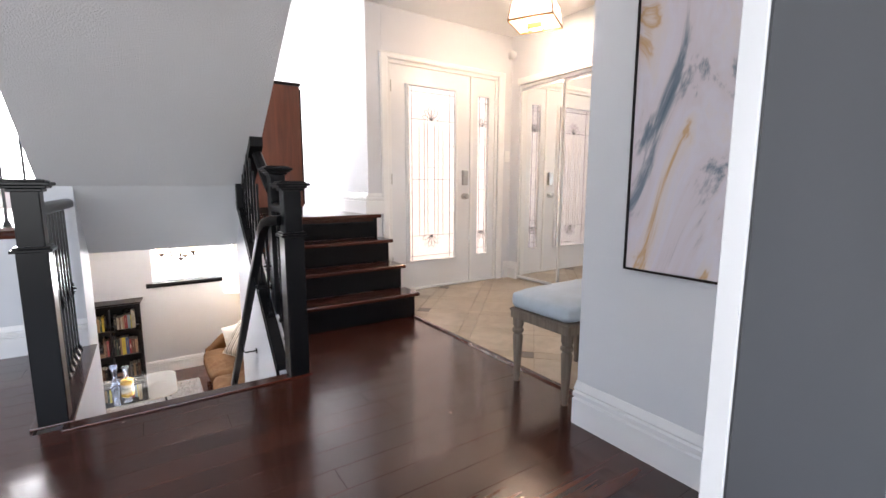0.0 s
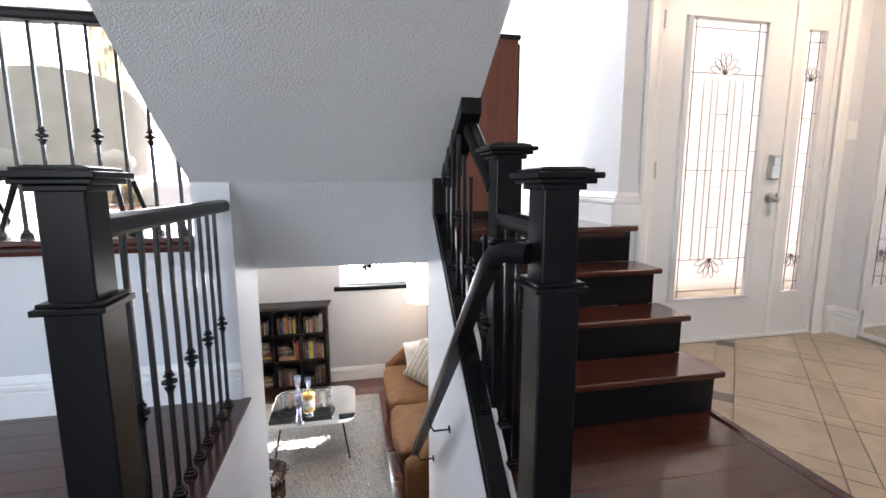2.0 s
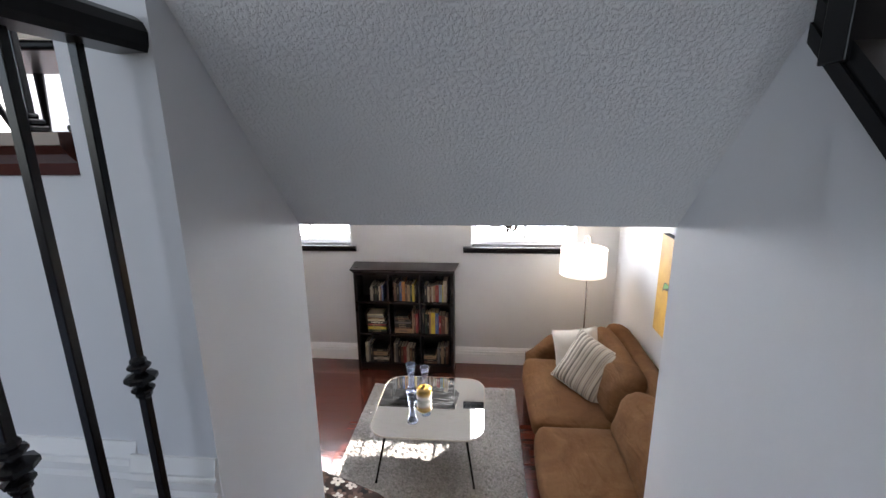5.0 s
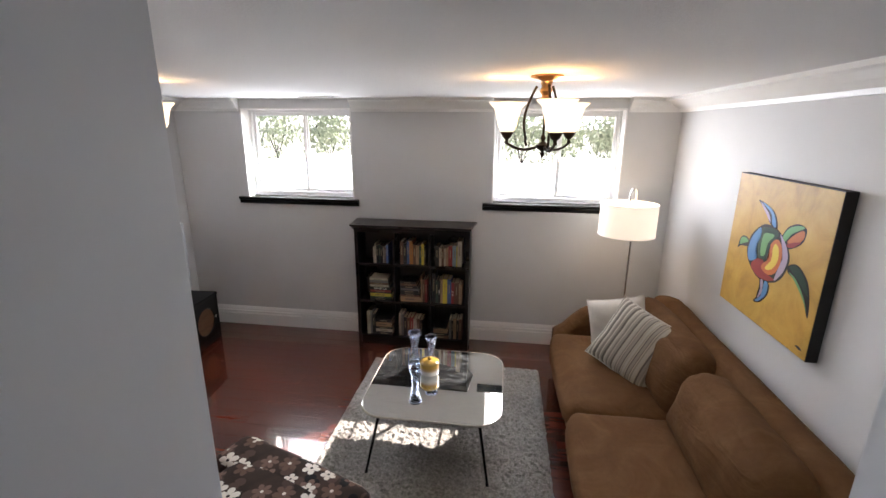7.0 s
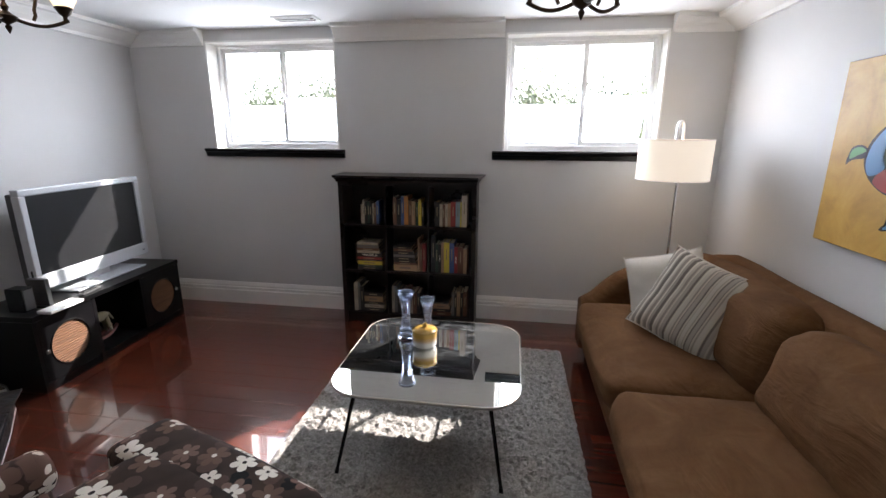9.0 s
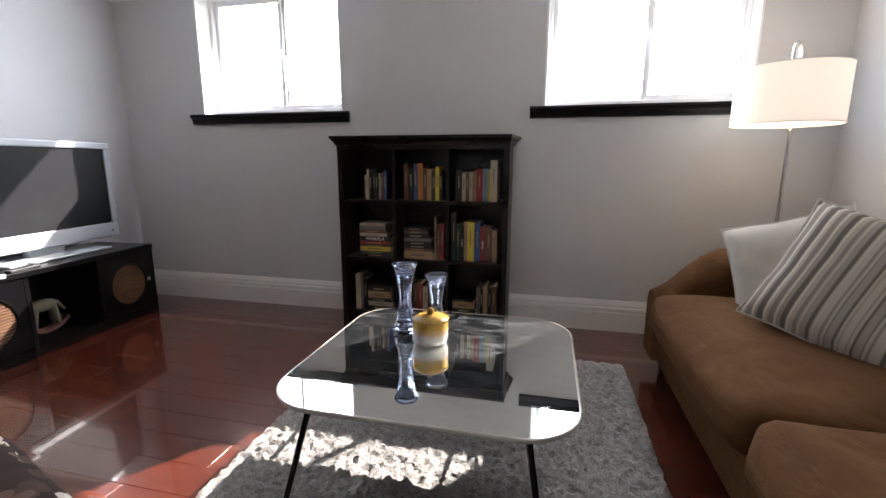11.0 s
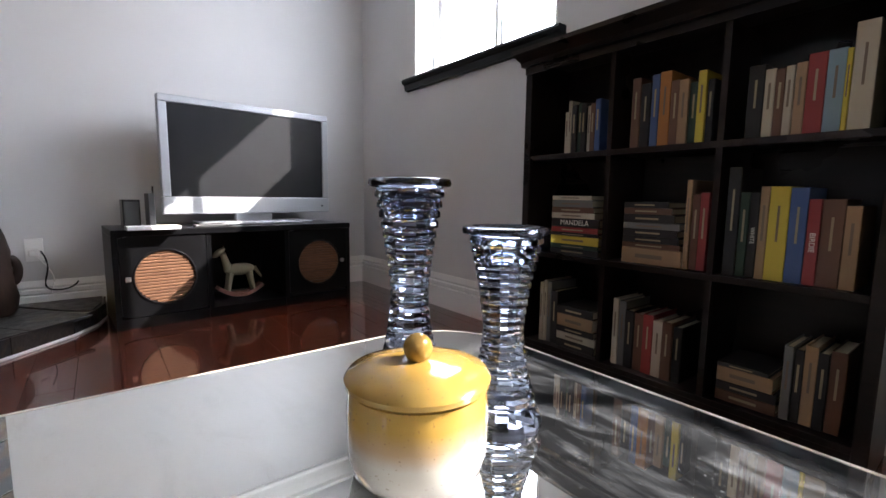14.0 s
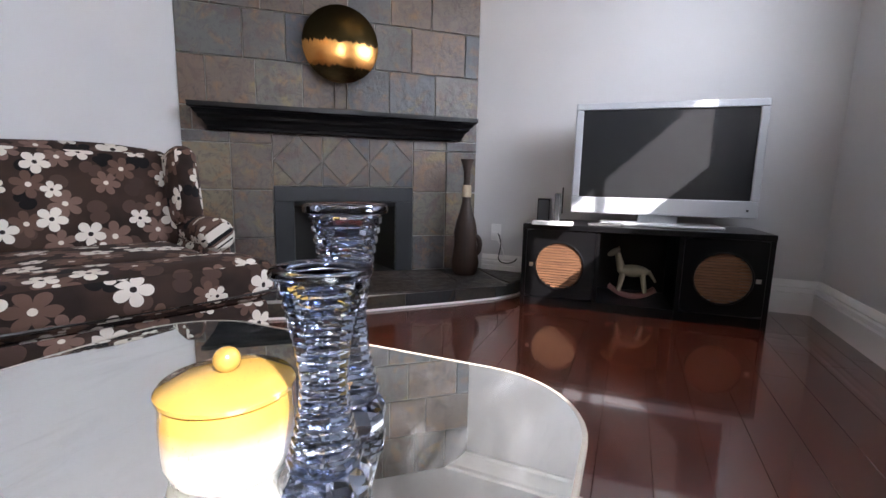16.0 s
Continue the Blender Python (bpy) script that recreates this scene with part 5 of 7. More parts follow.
    shape("flipper_blue", LB, [(0.33, 0.825), (0.43, 0.80), (0.49, 0.75), (0.515, 0.69), (0.47, 0.705), (0.44, 0.77)], 2)
    shape("flipper_lavender", LV, [(0.31, 0.825), (0.42, 0.765), (0.45, 0.71), (0.40, 0.75)], 3)
    shape("head", K, [(0.59, 0.64), (0.63, 0.72), (0.72, 0.76), (0.79, 0.74), (0.78, 0.66), (0.70, 0.60), (0.64, 0.59)], 1)
    shape("head_green", GN, [(0.60, 0.65), (0.64, 0.715), (0.72, 0.75), (0.77, 0.745), (0.68, 0.69), (0.63, 0.63)], 2)
    shape("head_orange", OR, [(0.65, 0.63), (0.70, 0.69), (0.77, 0.73), (0.78, 0.68), (0.71, 0.62)], 2)
    shape("head_red", RD, [(0.645, 0.605), (0.69, 0.635), (0.765, 0.655), (0.70, 0.605)], 3)
    shape("foot", K, [(0.13, 0.45), (0.15, 0.535), (0.21, 0.555), (0.265, 0.53), (0.25, 0.49), (0.17, 0.475)], 1)
    shape("foot_green", GN, [(0.15, 0.48), (0.16, 0.53), (0.21, 0.545), (0.25, 0.525), (0.20, 0.50)], 2)
    shape("flipper_rear", K, [(0.70, 0.49), (0.78, 0.52), (0.88, 0.46), (0.93, 0.36), (0.945, 0.25), (0.88, 0.34), (0.79, 0.42), (0.71, 0.45)], 1)
    shape("flipper_green", DG, [(0.715, 0.485), (0.78, 0.51), (0.865, 0.455), (0.91, 0.37), (0.80, 0.44)], 2)
    shape("flipper_light", GN, [(0.72, 0.455), (0.79, 0.435), (0.88, 0.36), (0.93, 0.28), (0.88, 0.34), (0.79, 0.415)], 3)
    shape("tail", K, [(0.46, 0.32), (0.56, 0.315), (0.565, 0.24), (0.50, 0.16), (0.43, 0.145), (0.48, 0.22)], 1)
    shape("tail_blue", LB, [(0.51, 0.315), (0.55, 0.31), (0.55, 0.24), (0.49, 0.165), (0.45, 0.155), (0.51, 0.22)], 2)
    shape("tail_lavender", LV, [(0.47, 0.315), (0.50, 0.31), (0.505, 0.23), (0.47, 0.18), (0.485, 0.24)], 3)
    shape("signature", K, [(0.90, 0.055), (0.93, 0.065), (0.96, 0.05), (0.93, 0.047)], 1)


turtle_painting()


def tv_stand():
    rz = 3.8
    st = thing("tv_stand", "low black media cabinet with round rattan insets and an open bay", "tv stand", at=(-2.512, 6.385, LOW), rz=rz)
    W, D, H = 0.595, 0.415, 0.462
    bm = BM()
    box(bm, (-D, -W, H - 0.03), (0.008, W, H), 0.003)
    part("top", bm, M_black, st)
    for y in (-W, W - 0.022, -0.21, 0.188):
        bm = BM()
        box(bm, (-D, y, 0.0), (0, y + 0.022, H - 0.03))
        part("side_panel", bm, M_black, st)
    bm = BM()
    box(bm, (-D, -W + 0.022, 0.03), (-0.004, W - 0.022, 0.05))
    box(bm, (-0.02, -W + 0.022, 0.0), (-0.004, W - 0.022, 0.03))
    part("bottom", bm, M_black, st)
    bm = BM()
    box(bm, (-D + 0.001, -W + 0.022, 0.05), (-D + 0.01, W - 0.022, H - 0.03))
    part("back_panel", bm, M_black, st)
    for y0, y1 in ((-W + 0.024, -0.212), (0.212, W - 0.024)):
        yc, zc, r = (y0 + y1) / 2, 0.235, 0.125
        bm = BM()
        n = 40
        # panel with a round hole: frame ring between circle and rectangle
        ci, ou = [], []
        for k in range(n):
            a = 2 * math.pi * k / n
            ci.append((yc + r * math.cos(a), zc + r * math.sin(a)))
            c, s = math.cos(a), math.sin(a)
            hw, hh = (y1 - y0) / 2, (H - 0.03 - 0.055) / 2
            f = min(hw / max(abs(c), 1e-6), hh / max(abs(s), 1e-6))
            ou.append((yc + f * c, 0.055 + hh + f * s))
        vi = [[bm.verts.new((x, *p)) for p in ci] for x in (-0.016, 0.0)]
        vo = [[bm.verts.new((x, *p)) for p in ou] for x in (-0.016, 0.0)]
        for k in range(n):
            j = (k + 1) % n
            bm.faces.new((vi[1][k], vi[1][j], vo[1][j], vo[1][k]))
            bm.faces.new((vi[0][k], vi[0][j], vo[0][j], vo[0][k]))
            bm.faces.new((vi[0][k], vi[0][j], vi[1][j], vi[1][k]))
            bm.faces.new((vo[0][k], vo[0][j], vo[1][j], vo[1][k]))
        door = part("door", bm, M_black, st)
        for k in range(17):
            z = zc - r + 0.0075 + k * (2 * r - 0.015) / 16
            h = math.sqrt(max(0, r * r - (z - zc) ** 2))
            if h < 0.01:
                continue
            bm = BM()
            box(bm, (-0.012, yc - h, z - 0.0062), (-0.003, yc + h, z + 0.0062), 0.002, 1)
            part("slat", bm, M_rattan, door, "warm brown rattan slat")
        bm = BM()
        sweep(bm, [(0.001, yc + (r + 0.004) * math.cos(2 * math.pi * k / 40), zc + (r + 0.004) * math.sin(2 * math.pi * k / 40)) for k in range(40)], circle(0.004, 6), up=(1, 0, 0), closed=True)
        part("ring", bm, M_black, door)
        bm = BM()
        ky = y0 + 0.03 if yc < 0 else y1 - 0.03
        box(bm, (0, ky - 0.011, zc - 0.011), (0.006, ky + 0.011, zc + 0.011), 0.002)
        part("knob", bm, M_nickel, door, "small square metal pull")


tv_stand()
STAND = pose(-2.512, 6.385, LOW + 0.462, 0, 0, 3.8)


def rocking_horse():
    h = thing("rocking_horse", "small carved cream rocking horse ornament in the cabinet bay", "ornament", at=(-2.70, 6.37, LOW + 0.052), rz=3.8)
    bm = BM()
    pts = [(0.0, -0.12 + 0.24 * f, 0.05 * (2 * f - 1) ** 2 + 0.012) for f in [k / 12 for k in range(13)]]
    for x in (-0.025, 0.025):
        sweep(bm, [(x, p[1], p[2]) for p in pts], [(-0.008, -0.01), (0.008, -0.01), (0.008, 0.01), (-0.008, 0.01)])
    part("rocker", bm, paint("worn_rose_paint", (0.20, 0.09, 0.075), 0.6), h, "curved reddish rocker")
    bm = BM()
    for x in (-0.022, 0.022):
        tube(bm, (x, -0.07, 0.03), (x * 0.7, -0.05, 0.14), 0.010, 0.016, 8)
        tube(bm, (x, 0.07, 0.03), (x * 0.7, 0.05, 0.14), 0.010, 0.016, 8)
    bmesh.ops.create_uvsphere(bm, u_segments=14, v_segments=10, radius=1.0, matrix=Matrix.Translation((0, 0, 0.155)) @ Matrix.Diagonal((0.03, 0.085, 0.035, 1)))
    tube(bm, (0, -0.06, 0.16), (0, -0.085, 0.25), 0.024, 0.015, 10)
    bmesh.ops.create_uvsphere(bm, u_segments=12, v_segments=8, radius=1.0, matrix=Matrix.Translation((0, -0.105, 0.255)) @ Matrix.Rotation(radians(35), 4, "X") @ Matrix.Diagonal((0.016, 0.04, 0.018, 1)))
    tube(bm, (0, -0.085, 0.265), (0, -0.08, 0.29), 0.006, 0.002, 6)
    tube(bm, (0, 0.08, 0.16), (0, 0.12, 0.10), 0.012, 0.006, 6)
    # Cream is darkened in the paint for the shade inside the cabinet bay.
    part("horse", bm, paint("shaded_cream_paint", (0.30, 0.27, 0.19), 0.6), h, "", True)


rocking_horse()


def television():
    tv = thing("television", "silver flat television with a dark screen on the black cabinet", "television")
    tv.matrix_world = pose(-2.725, 6.473, LOW + 0.464, 0, 0, 5.2)
    W, Z0, Z1 = 0.460, 0.058, 0.656
    bm = BM()
    for a, b in (((-0.03, -W, Z1 - 0.038), (0.02, W, Z1)), ((-0.03, -W, Z0 + 0.09), (0.02, -W + 0.04, Z1 - 0.038)), ((-0.03, W - 0.04, Z0 + 0.09), (0.02, W, Z1 - 0.038)), ((-0.03, -W, Z0), (0.02, W, Z0 + 0.09))):
        box(bm, a, b, 0.006, 2)
    part("bezel", bm, M_silver, tv, "brushed silver bezel")
    bm = BM()
    box(bm, (-0.02, -W + 0.04, Z0 + 0.09), (0.010, W - 0.04, Z1 - 0.038))
    part("screen", bm, M_screen, tv, "dusty dark screen")
    bm = BM()
    box(bm, (-0.10, -W + 0.03, Z0 + 0.03), (-0.03, W - 0.03, Z1 - 0.03), 0.01)
    part("back_shell", bm, M_grey, tv)
    bm = BM()
    box(bm, (-0.06, -0.10, 0.012), (-0.01, 0.10, Z0 + 0.02), 0.004)
    box(bm, (-0.13, -0.30, 0.0), (0.11, 0.30, 0.014), 0.006)
    part("stand", bm, M_silver, tv, "silver table stand")
    bm = BM()
    box(bm, (0.0205, W - 0.055, Z0 + 0.035), (0.0225, W - 0.045, Z0 + 0.045))
    part("power_button", bm, M_black, tv)


television()


def on_stand(name, label, category, x, y, parts, rz=0):
    th = thing(name, label, category)
    th.matrix_world = STAND @ pose(x, y, 0.0005, 0, 0, rz)
    for nm, a, b, m in parts:
        bm = BM()
        box(bm, a, b, 0.003)
        part(nm, bm, m, th)


on_stand("speaker", "small black desktop speaker on the media cabinet", "speaker", -0.14, -0.50, [("body", (-0.05, -0.035, 0), (0.05, 0.035, 0.135), M_black), ("grille", (0.0502, -0.028, 0.01), (0.053, 0.028, 0.125), M_grey)])
on_stand("router", "upright black router with an antenna on the media cabinet", "router", -0.10, -0.425, [("body", (-0.06, -0.013, 0.008), (0.06, 0.013, 0.165), M_grey), ("foot", (-0.05, -0.03, 0), (0.05, 0.03, 0.008), M_black), ("antenna", (-0.05, 0.018, 0.05), (-0.042, 0.026, 0.20), M_black)])
on_stand("dvd_player", "slim white disc player on the media cabinet", "disc player", -0.09, -0.42, [("body", (0.075, -0.12, 0.0), (0.16, 0.09, 0.018), M_upvc)])
on_stand("remote_control", "slim dark remote control lying on the media cabinet", "remote control", -0.05, -0.18, [("body", (0.0, -0.08, 0), (0.035, 0.08, 0.014), M_grey), ("buttons", (0.006, -0.06, 0.0142), (0.029, 0.05, 0.016), M_black)], 8)


def outlet():
    o = thing("wall_outlet", "white wall outlet with a plug and hanging cables", "outlet")
    bm = BM()
    box(bm, (XL, 5.46, -1.365), (XL + 0.006, 5.53, -1.25), 0.003)
    part("plate", bm, M_white, o)
    bm = BM()
    box(bm, (XL + 0.006, 5.475, -1.34), (XL + 0.035, 5.515, -1.305), 0.005)
    part("plug", bm, M_white, o)
    for k, c in enumerate((M_white, M_black)):
        bm = BM()
        sweep(bm, [(XL + 0.03 + 0.01 * k, 5.495 + 0.13 * f + 0.03 * math.sin(f * 7 + k), -1.33 - 0.2 * math.sin(f * 2.2) + 0.02 * k) for f in [j / 16 for j in range(17)]], circle(0.004, 6))
        part("cable", bm, c, o)


outlet()

# ---- sitting room: corner fireplace ----
FA, FB = Vector((-2.97, 5.33, 0)), Vector((-1.82, 3.97, 0))
FU = (FB - FA).normalized()
FN = Vector((-FU.y, FU.x, 0))
FLEN = (FB - FA).length
FM = Matrix(((FU.x, FN.x, 0, FA.x), (FU.y, FN.y, 0, FA.y), (0, 0, 1, 0), (0, 0, 0, 1)))   # local: x along, y out, z up
HEARTH = LOW + 0.085


def fireplace():
    fp = thing("fireplace", "corner fireplace faced with slate tiles, with a black mantel", "fireplace")
    fp.matrix_world = FM
    bm = BM()
    fl, fr, ft = 0.56, 1.185, -1.11
    box(bm, (0.02, -0.10, HEARTH), (fl, 0.0, CEIL))
    box(bm, (fr, -0.10, HEARTH), (FLEN - 0.02, 0.0, CEIL))
    box(bm, (fl, -0.10, ft), (fr, 0.0, CEIL))
    part("core", bm, M_grout, fp, "pale grout behind the slate")
    cache = {}

    def tile(poly, lift):
        key = tuple(round(v, 3) for p in poly for v in (p[0] - poly[0][0], p[1] - poly[0][1]))
        c = Vector((sum(p[0] for p in poly) / len(poly), 0, sum(p[1] for p in poly) / len(poly)))
        bm = BM()
        g = 0.003
        q = []
        for p in poly:
            d = Vector((p[0] - c.x, p[1] - c.z))
            q.append((d.x - g * (1 if d.x > 0 else -1), d.y - g * (1 if d.y > 0 else -1)))
        if key not in cache:
            prism(bm, q, "y", 0.0, 0.009)
            bmesh.ops.recalc_face_normals(bm, faces=bm.faces)
            top = [e for e in bm.edges if all(v.co.y > 0.008 for v in e.verts)]
            bmesh.ops.bevel(bm, geom=top, offset=0.0025, segments=1, affect="EDGES")
            me = bpy.data.meshes.new("slate_tile")
            bm.to_mesh(me)
            bm.free()
            me.materials.append(M_slate)
            cache[key] = me
        ob = new("slate_tile", cache[key])
        ob.parent = fp
        ob.location = (c.x, lift, c.z)
    rng = random.Random(11)

    def rect(u0, u1, z0, z1):
        tile([(u0, z0), (u1, z0), (u1, z1), (u0, z1)], rng.uniform(0, 0.002))
    rows = [(-0.71, -0.575), (-0.575, -0.30), (-0.30, -0.03), (-0.03, 0.245), (0.245, CEIL - 0.005)]
    offs = [0.20, 0.30, 0.10, 0.33, 0.18]
    for (z0, z1), o in zip(rows, offs):
        us = [0.0]
        u = o
        while u < FLEN - 0.06:
            us.append(u)
            u += rng.choice((0.26, 0.30, 0.36, 0.23))
        us.append(FLEN)
        for a, b in zip(us, us[1:]):
            rect(a, b, z0, z1)
    for z0, z1 in ((-0.775, -0.71), (-1.045, -0.775), (-1.335, -1.045), (HEARTH, -1.335)):
        for a, b in ((0, 0.215), (0.215, 0.442), (1.302, 1.53), (1.53, FLEN)):
            rect(a, b, z0, z1)
    # band of diamonds over the opening
    u0, u1, z0, z1 = 0.442, 1.302, -1.018, -0.712
    w = (u1 - u0) / 3
    zm = (z0 + z1) / 2
    for k in range(3):
        c = u0 + w * (k + 0.5)
        tile([(c - w / 2, zm), (c, z0), (c + w / 2, zm), (c, z1)], 0.0015)
        tile([(c - w / 2, zm), (c - w / 2, z0), (c, z0)], 0.0)
        tile([(c + w / 2, zm), (c, z0), (c + w / 2, z0)], 0.0)
        tile([(c - w / 2, zm), (c, z1), (c - w / 2, z1)], 0.0)
        tile([(c + w / 2, zm), (c + w / 2, z1), (c, z1)], 0.0)
    # mantel shelf: stepped moulding with mitred returns
    bm = BM()
    sec = [(0.0, -0.135), (0.045, -0.135), (0.05, -0.118), (0.06, -0.112), (0.07, -0.09), (0.095, -0.075), (0.10, -0.06), (0.115, -0.052), (0.13, -0.035), (0.145, -0.03), (0.15, -0.024), (0.15, 0.0), (0.0, 0.0)]
    zt = -0.572
    va = [bm.verts.new((0.165 - s * 0.75, s + 0.01, zt + z)) for s, z in sec]
    vb = [bm.verts.new((1.60 + s * 0.75, s + 0.01, zt + z)) for s, z in sec]
    n = len(sec)
    for k in range(n):
        bm.faces.new((va[k], va[(k + 1) % n], vb[(k + 1) % n], vb[k]))
    bm.faces.new(va)
    bm.faces.new(vb)
    part("mantel", bm, M_black, fp, "black moulded mantel shelf")
    # steel surround and firebox
    bm = BM()
    box(bm, (0.445, 0.002, -1.11), (1.30, 0.022, -1.02), 0.003)
    box(bm, (0.445, 0.002, HEARTH), (0.558, 0.022, -1.11), 0.003)
    box(bm, (1.187, 0.002, HEARTH), (1.30, 0.022, -1.11), 0.003)
    part("surround", bm, M_steel, fp, "charcoal steel surround")
    bm = BM()
    box(bm, (0.56, 0.012, -1.14), (1.185, 0.03, -1.112), 0.002)
    part("hood", bm, M_black, fp)
    bm = BM()
    prism(bm, [(0.56, 0.0), (1.185, 0.0), (1.06, -0.38), (0.68, -0.38)], "z", HEARTH - 0.02, HEARTH + 0.002)
    prism(bm, [(0.56, 0.0), (0.68, -0.38), (0.66, -0.39), (0.53, 0.0)], "z", HEARTH, -1.05)
    prism(bm, [(1.185, 0.0), (1.06, -0.38), (1.08, -0.39), (1.215, 0.0)], "z", HEARTH, -1.05)
    prism(bm, [(0.66, -0.38), (1.08, -0.38), (1.08, -0.40), (0.66, -0.40)], "z", HEARTH, -1.05)
    prism(bm, [(0.53, 0.0), (1.215, 0.0), (1.08, -0.40), (0.66, -0.40)], "z", -1.06, -1.04)
    part("firebox", bm, M_soot, fp, "sooty brick firebox")
    bm = BM()
    for k in range(9):
        u = 0.70 + k * 0.043
        tube(bm, (u, -0.28, HEARTH + 0.06), (u, -0.08, HEARTH + 0.06), 0.006, 0.006, 6)
        tube(bm, (u, -0.08, HEARTH + 0.06), (u, -0.07, HEARTH + 0.095), 0.006, 0.005, 6)
    for v in (-0.25, -0.10):
        tube(bm, (0.68, v, HEARTH + 0.05), (1.065, v, HEARTH + 0.05), 0.007, 0.007, 6)
    for u in (0.70, 1.04):
        for v in (-0.25, -0.10):
            tube(bm, (u, v, HEARTH), (u, v, HEARTH + 0.05), 0.007, 0.007, 6)
    part("grate", bm, M_iron, fp, "black iron fire grate")
    return fp


fireplace()


def fire_log():
    l = thing("wrapped_fire_log", "wrapped fire log in yellow and red packaging on the grate", "fire log")
    l.matrix_world = FM
    bm = BM()
    tube(bm, (0.73, -0.17, HEARTH + 0.115), (1.03, -0.17, HEARTH + 0.115), 0.05, 0.05, 16)
    m = mat("printed_wrapper", (0.6, 0.4, 0.05), 0.5)
    t, b = nodes_of(m)
    t.links.new(ramp(t, noise_tex(t, coords(t), 16, 2, 0.5, 1.5), [(0.36, (0.30, 0.03, 0.02)), (0.42, (0.62, 0.40, 0.04)), (0.55, (0.66, 0.46, 0.08)), (0.60, (0.6, 0.56, 0.45)), (0.64, (0.05, 0.04, 0.05))]), b.inputs["Base Color"])
    part("wrapper", bm, m, l, "", True)


fire_log()


def hearth():
    h = tagged(new("hearth"), "raised dark slate hearth with a white painted edge", "hearth", kind="structure")
    curve = [(-2.97, 5.75), (-2.78, 5.75), (-2.64, 5.715), (-2.50, 5.635), (-2.305, 5.459), (-1.678, 4.844), (-1.50, 4.62), (-1.40, 4.36), (-1.37, 3.97)]
    bm = BM()
    prism(bm, curve + [(-1.82, 3.97), (-2.97, 5.33)], "z", LOW, HEARTH - 0.010)
    part("core", bm, M_grout, h)
    bm = BM()
    sweep(bm, [(x, y, LOW + 0.006) for x, y in curve], circle(0.009, 8))
    part("edge_bead", bm, M_white, h, "white bead along the floor")
    for i, (p, q) in enumerate(zip(curve, curve[1:])):
        p, q = Vector((*p, 0)), Vector((*q, 0))
        d = q - p
        k = max(1, round(d.length / 0.26))
        nrm = Vector((-d.y, d.x, 0)).normalized()
        c = Vector((-2.4, 4.6, 0))
        if nrm.dot(p - c) < 0:
            nrm = -nrm
        for j in range(k):
            a, b = p + d * (j / k), p + d * ((j + 1) / k)
            g = d.normalized() * 0.002
            bm = BM()
            vs = []
            for z in (LOW + 0.014, HEARTH - 0.004):
                for w in (a + g, b - g):
                    vs.append(Vector((w.x, w.y, z)))
            lo = [vs[0], vs[1], vs[3], vs[2]]
            f0 = [bm.verts.new(v) for v in lo]
            f1 = [bm.verts.new(v + nrm * 0.008) for v in lo]
            bm.faces.new(f0)
            bm.faces.new(f1)
            for m2 in range(4):
                bm.faces.new((f0[m2], f0[(m2 + 1) % 4], f1[(m2 + 1) % 4], f1[m2]))
            part("slate_tile", bm, M_slate_dark, h)
    # top tiles in rows along the fireplace
    nu, nv = 7, 2
    for i in range(nu):
        for j in range(nv):
            u0, u1 = FLEN * i / nu + 0.002, FLEN * (i + 1) / nu - 0.002
            v0, v1 = 0.012 + 0.29 * j, 0.012 + 0.29 * (j + 1) - 0.004
            bm = BM()
            q = []
            for u, v in ((u0, v0), (u1, v0), (u1, v1), (u0, v1)):
                w = FA + FU * u + FN * v
                q.append((max(w.x, XL + 0.003), max(w.y, YS + 0.003)))
            prism(bm, q, "z", HEARTH - 0.010, HEARTH + 0.0)
            part("slate_tile", bm, M_slate_dark, h)
    bm = BM()
    prism(bm, [(-2.967, 5.37), (-2.70, 5.60), (-2.62, 5.70), (-2.78, 5.74), (-2.967, 5.745)], "z", HEARTH - 0.010, HEARTH - 0.001)
    part("slate_tile", bm, M_slate_dark, h)
    bm = BM()
    prism(bm, [(-1.80, 3.973), (-1.375, 3.973), (-1.405, 4.34), (-1.44, 4.40)], "z", HEARTH - 0.010, HEARTH - 0.001)
    part("slate_tile", bm, M_slate_dark, h)


hearth()


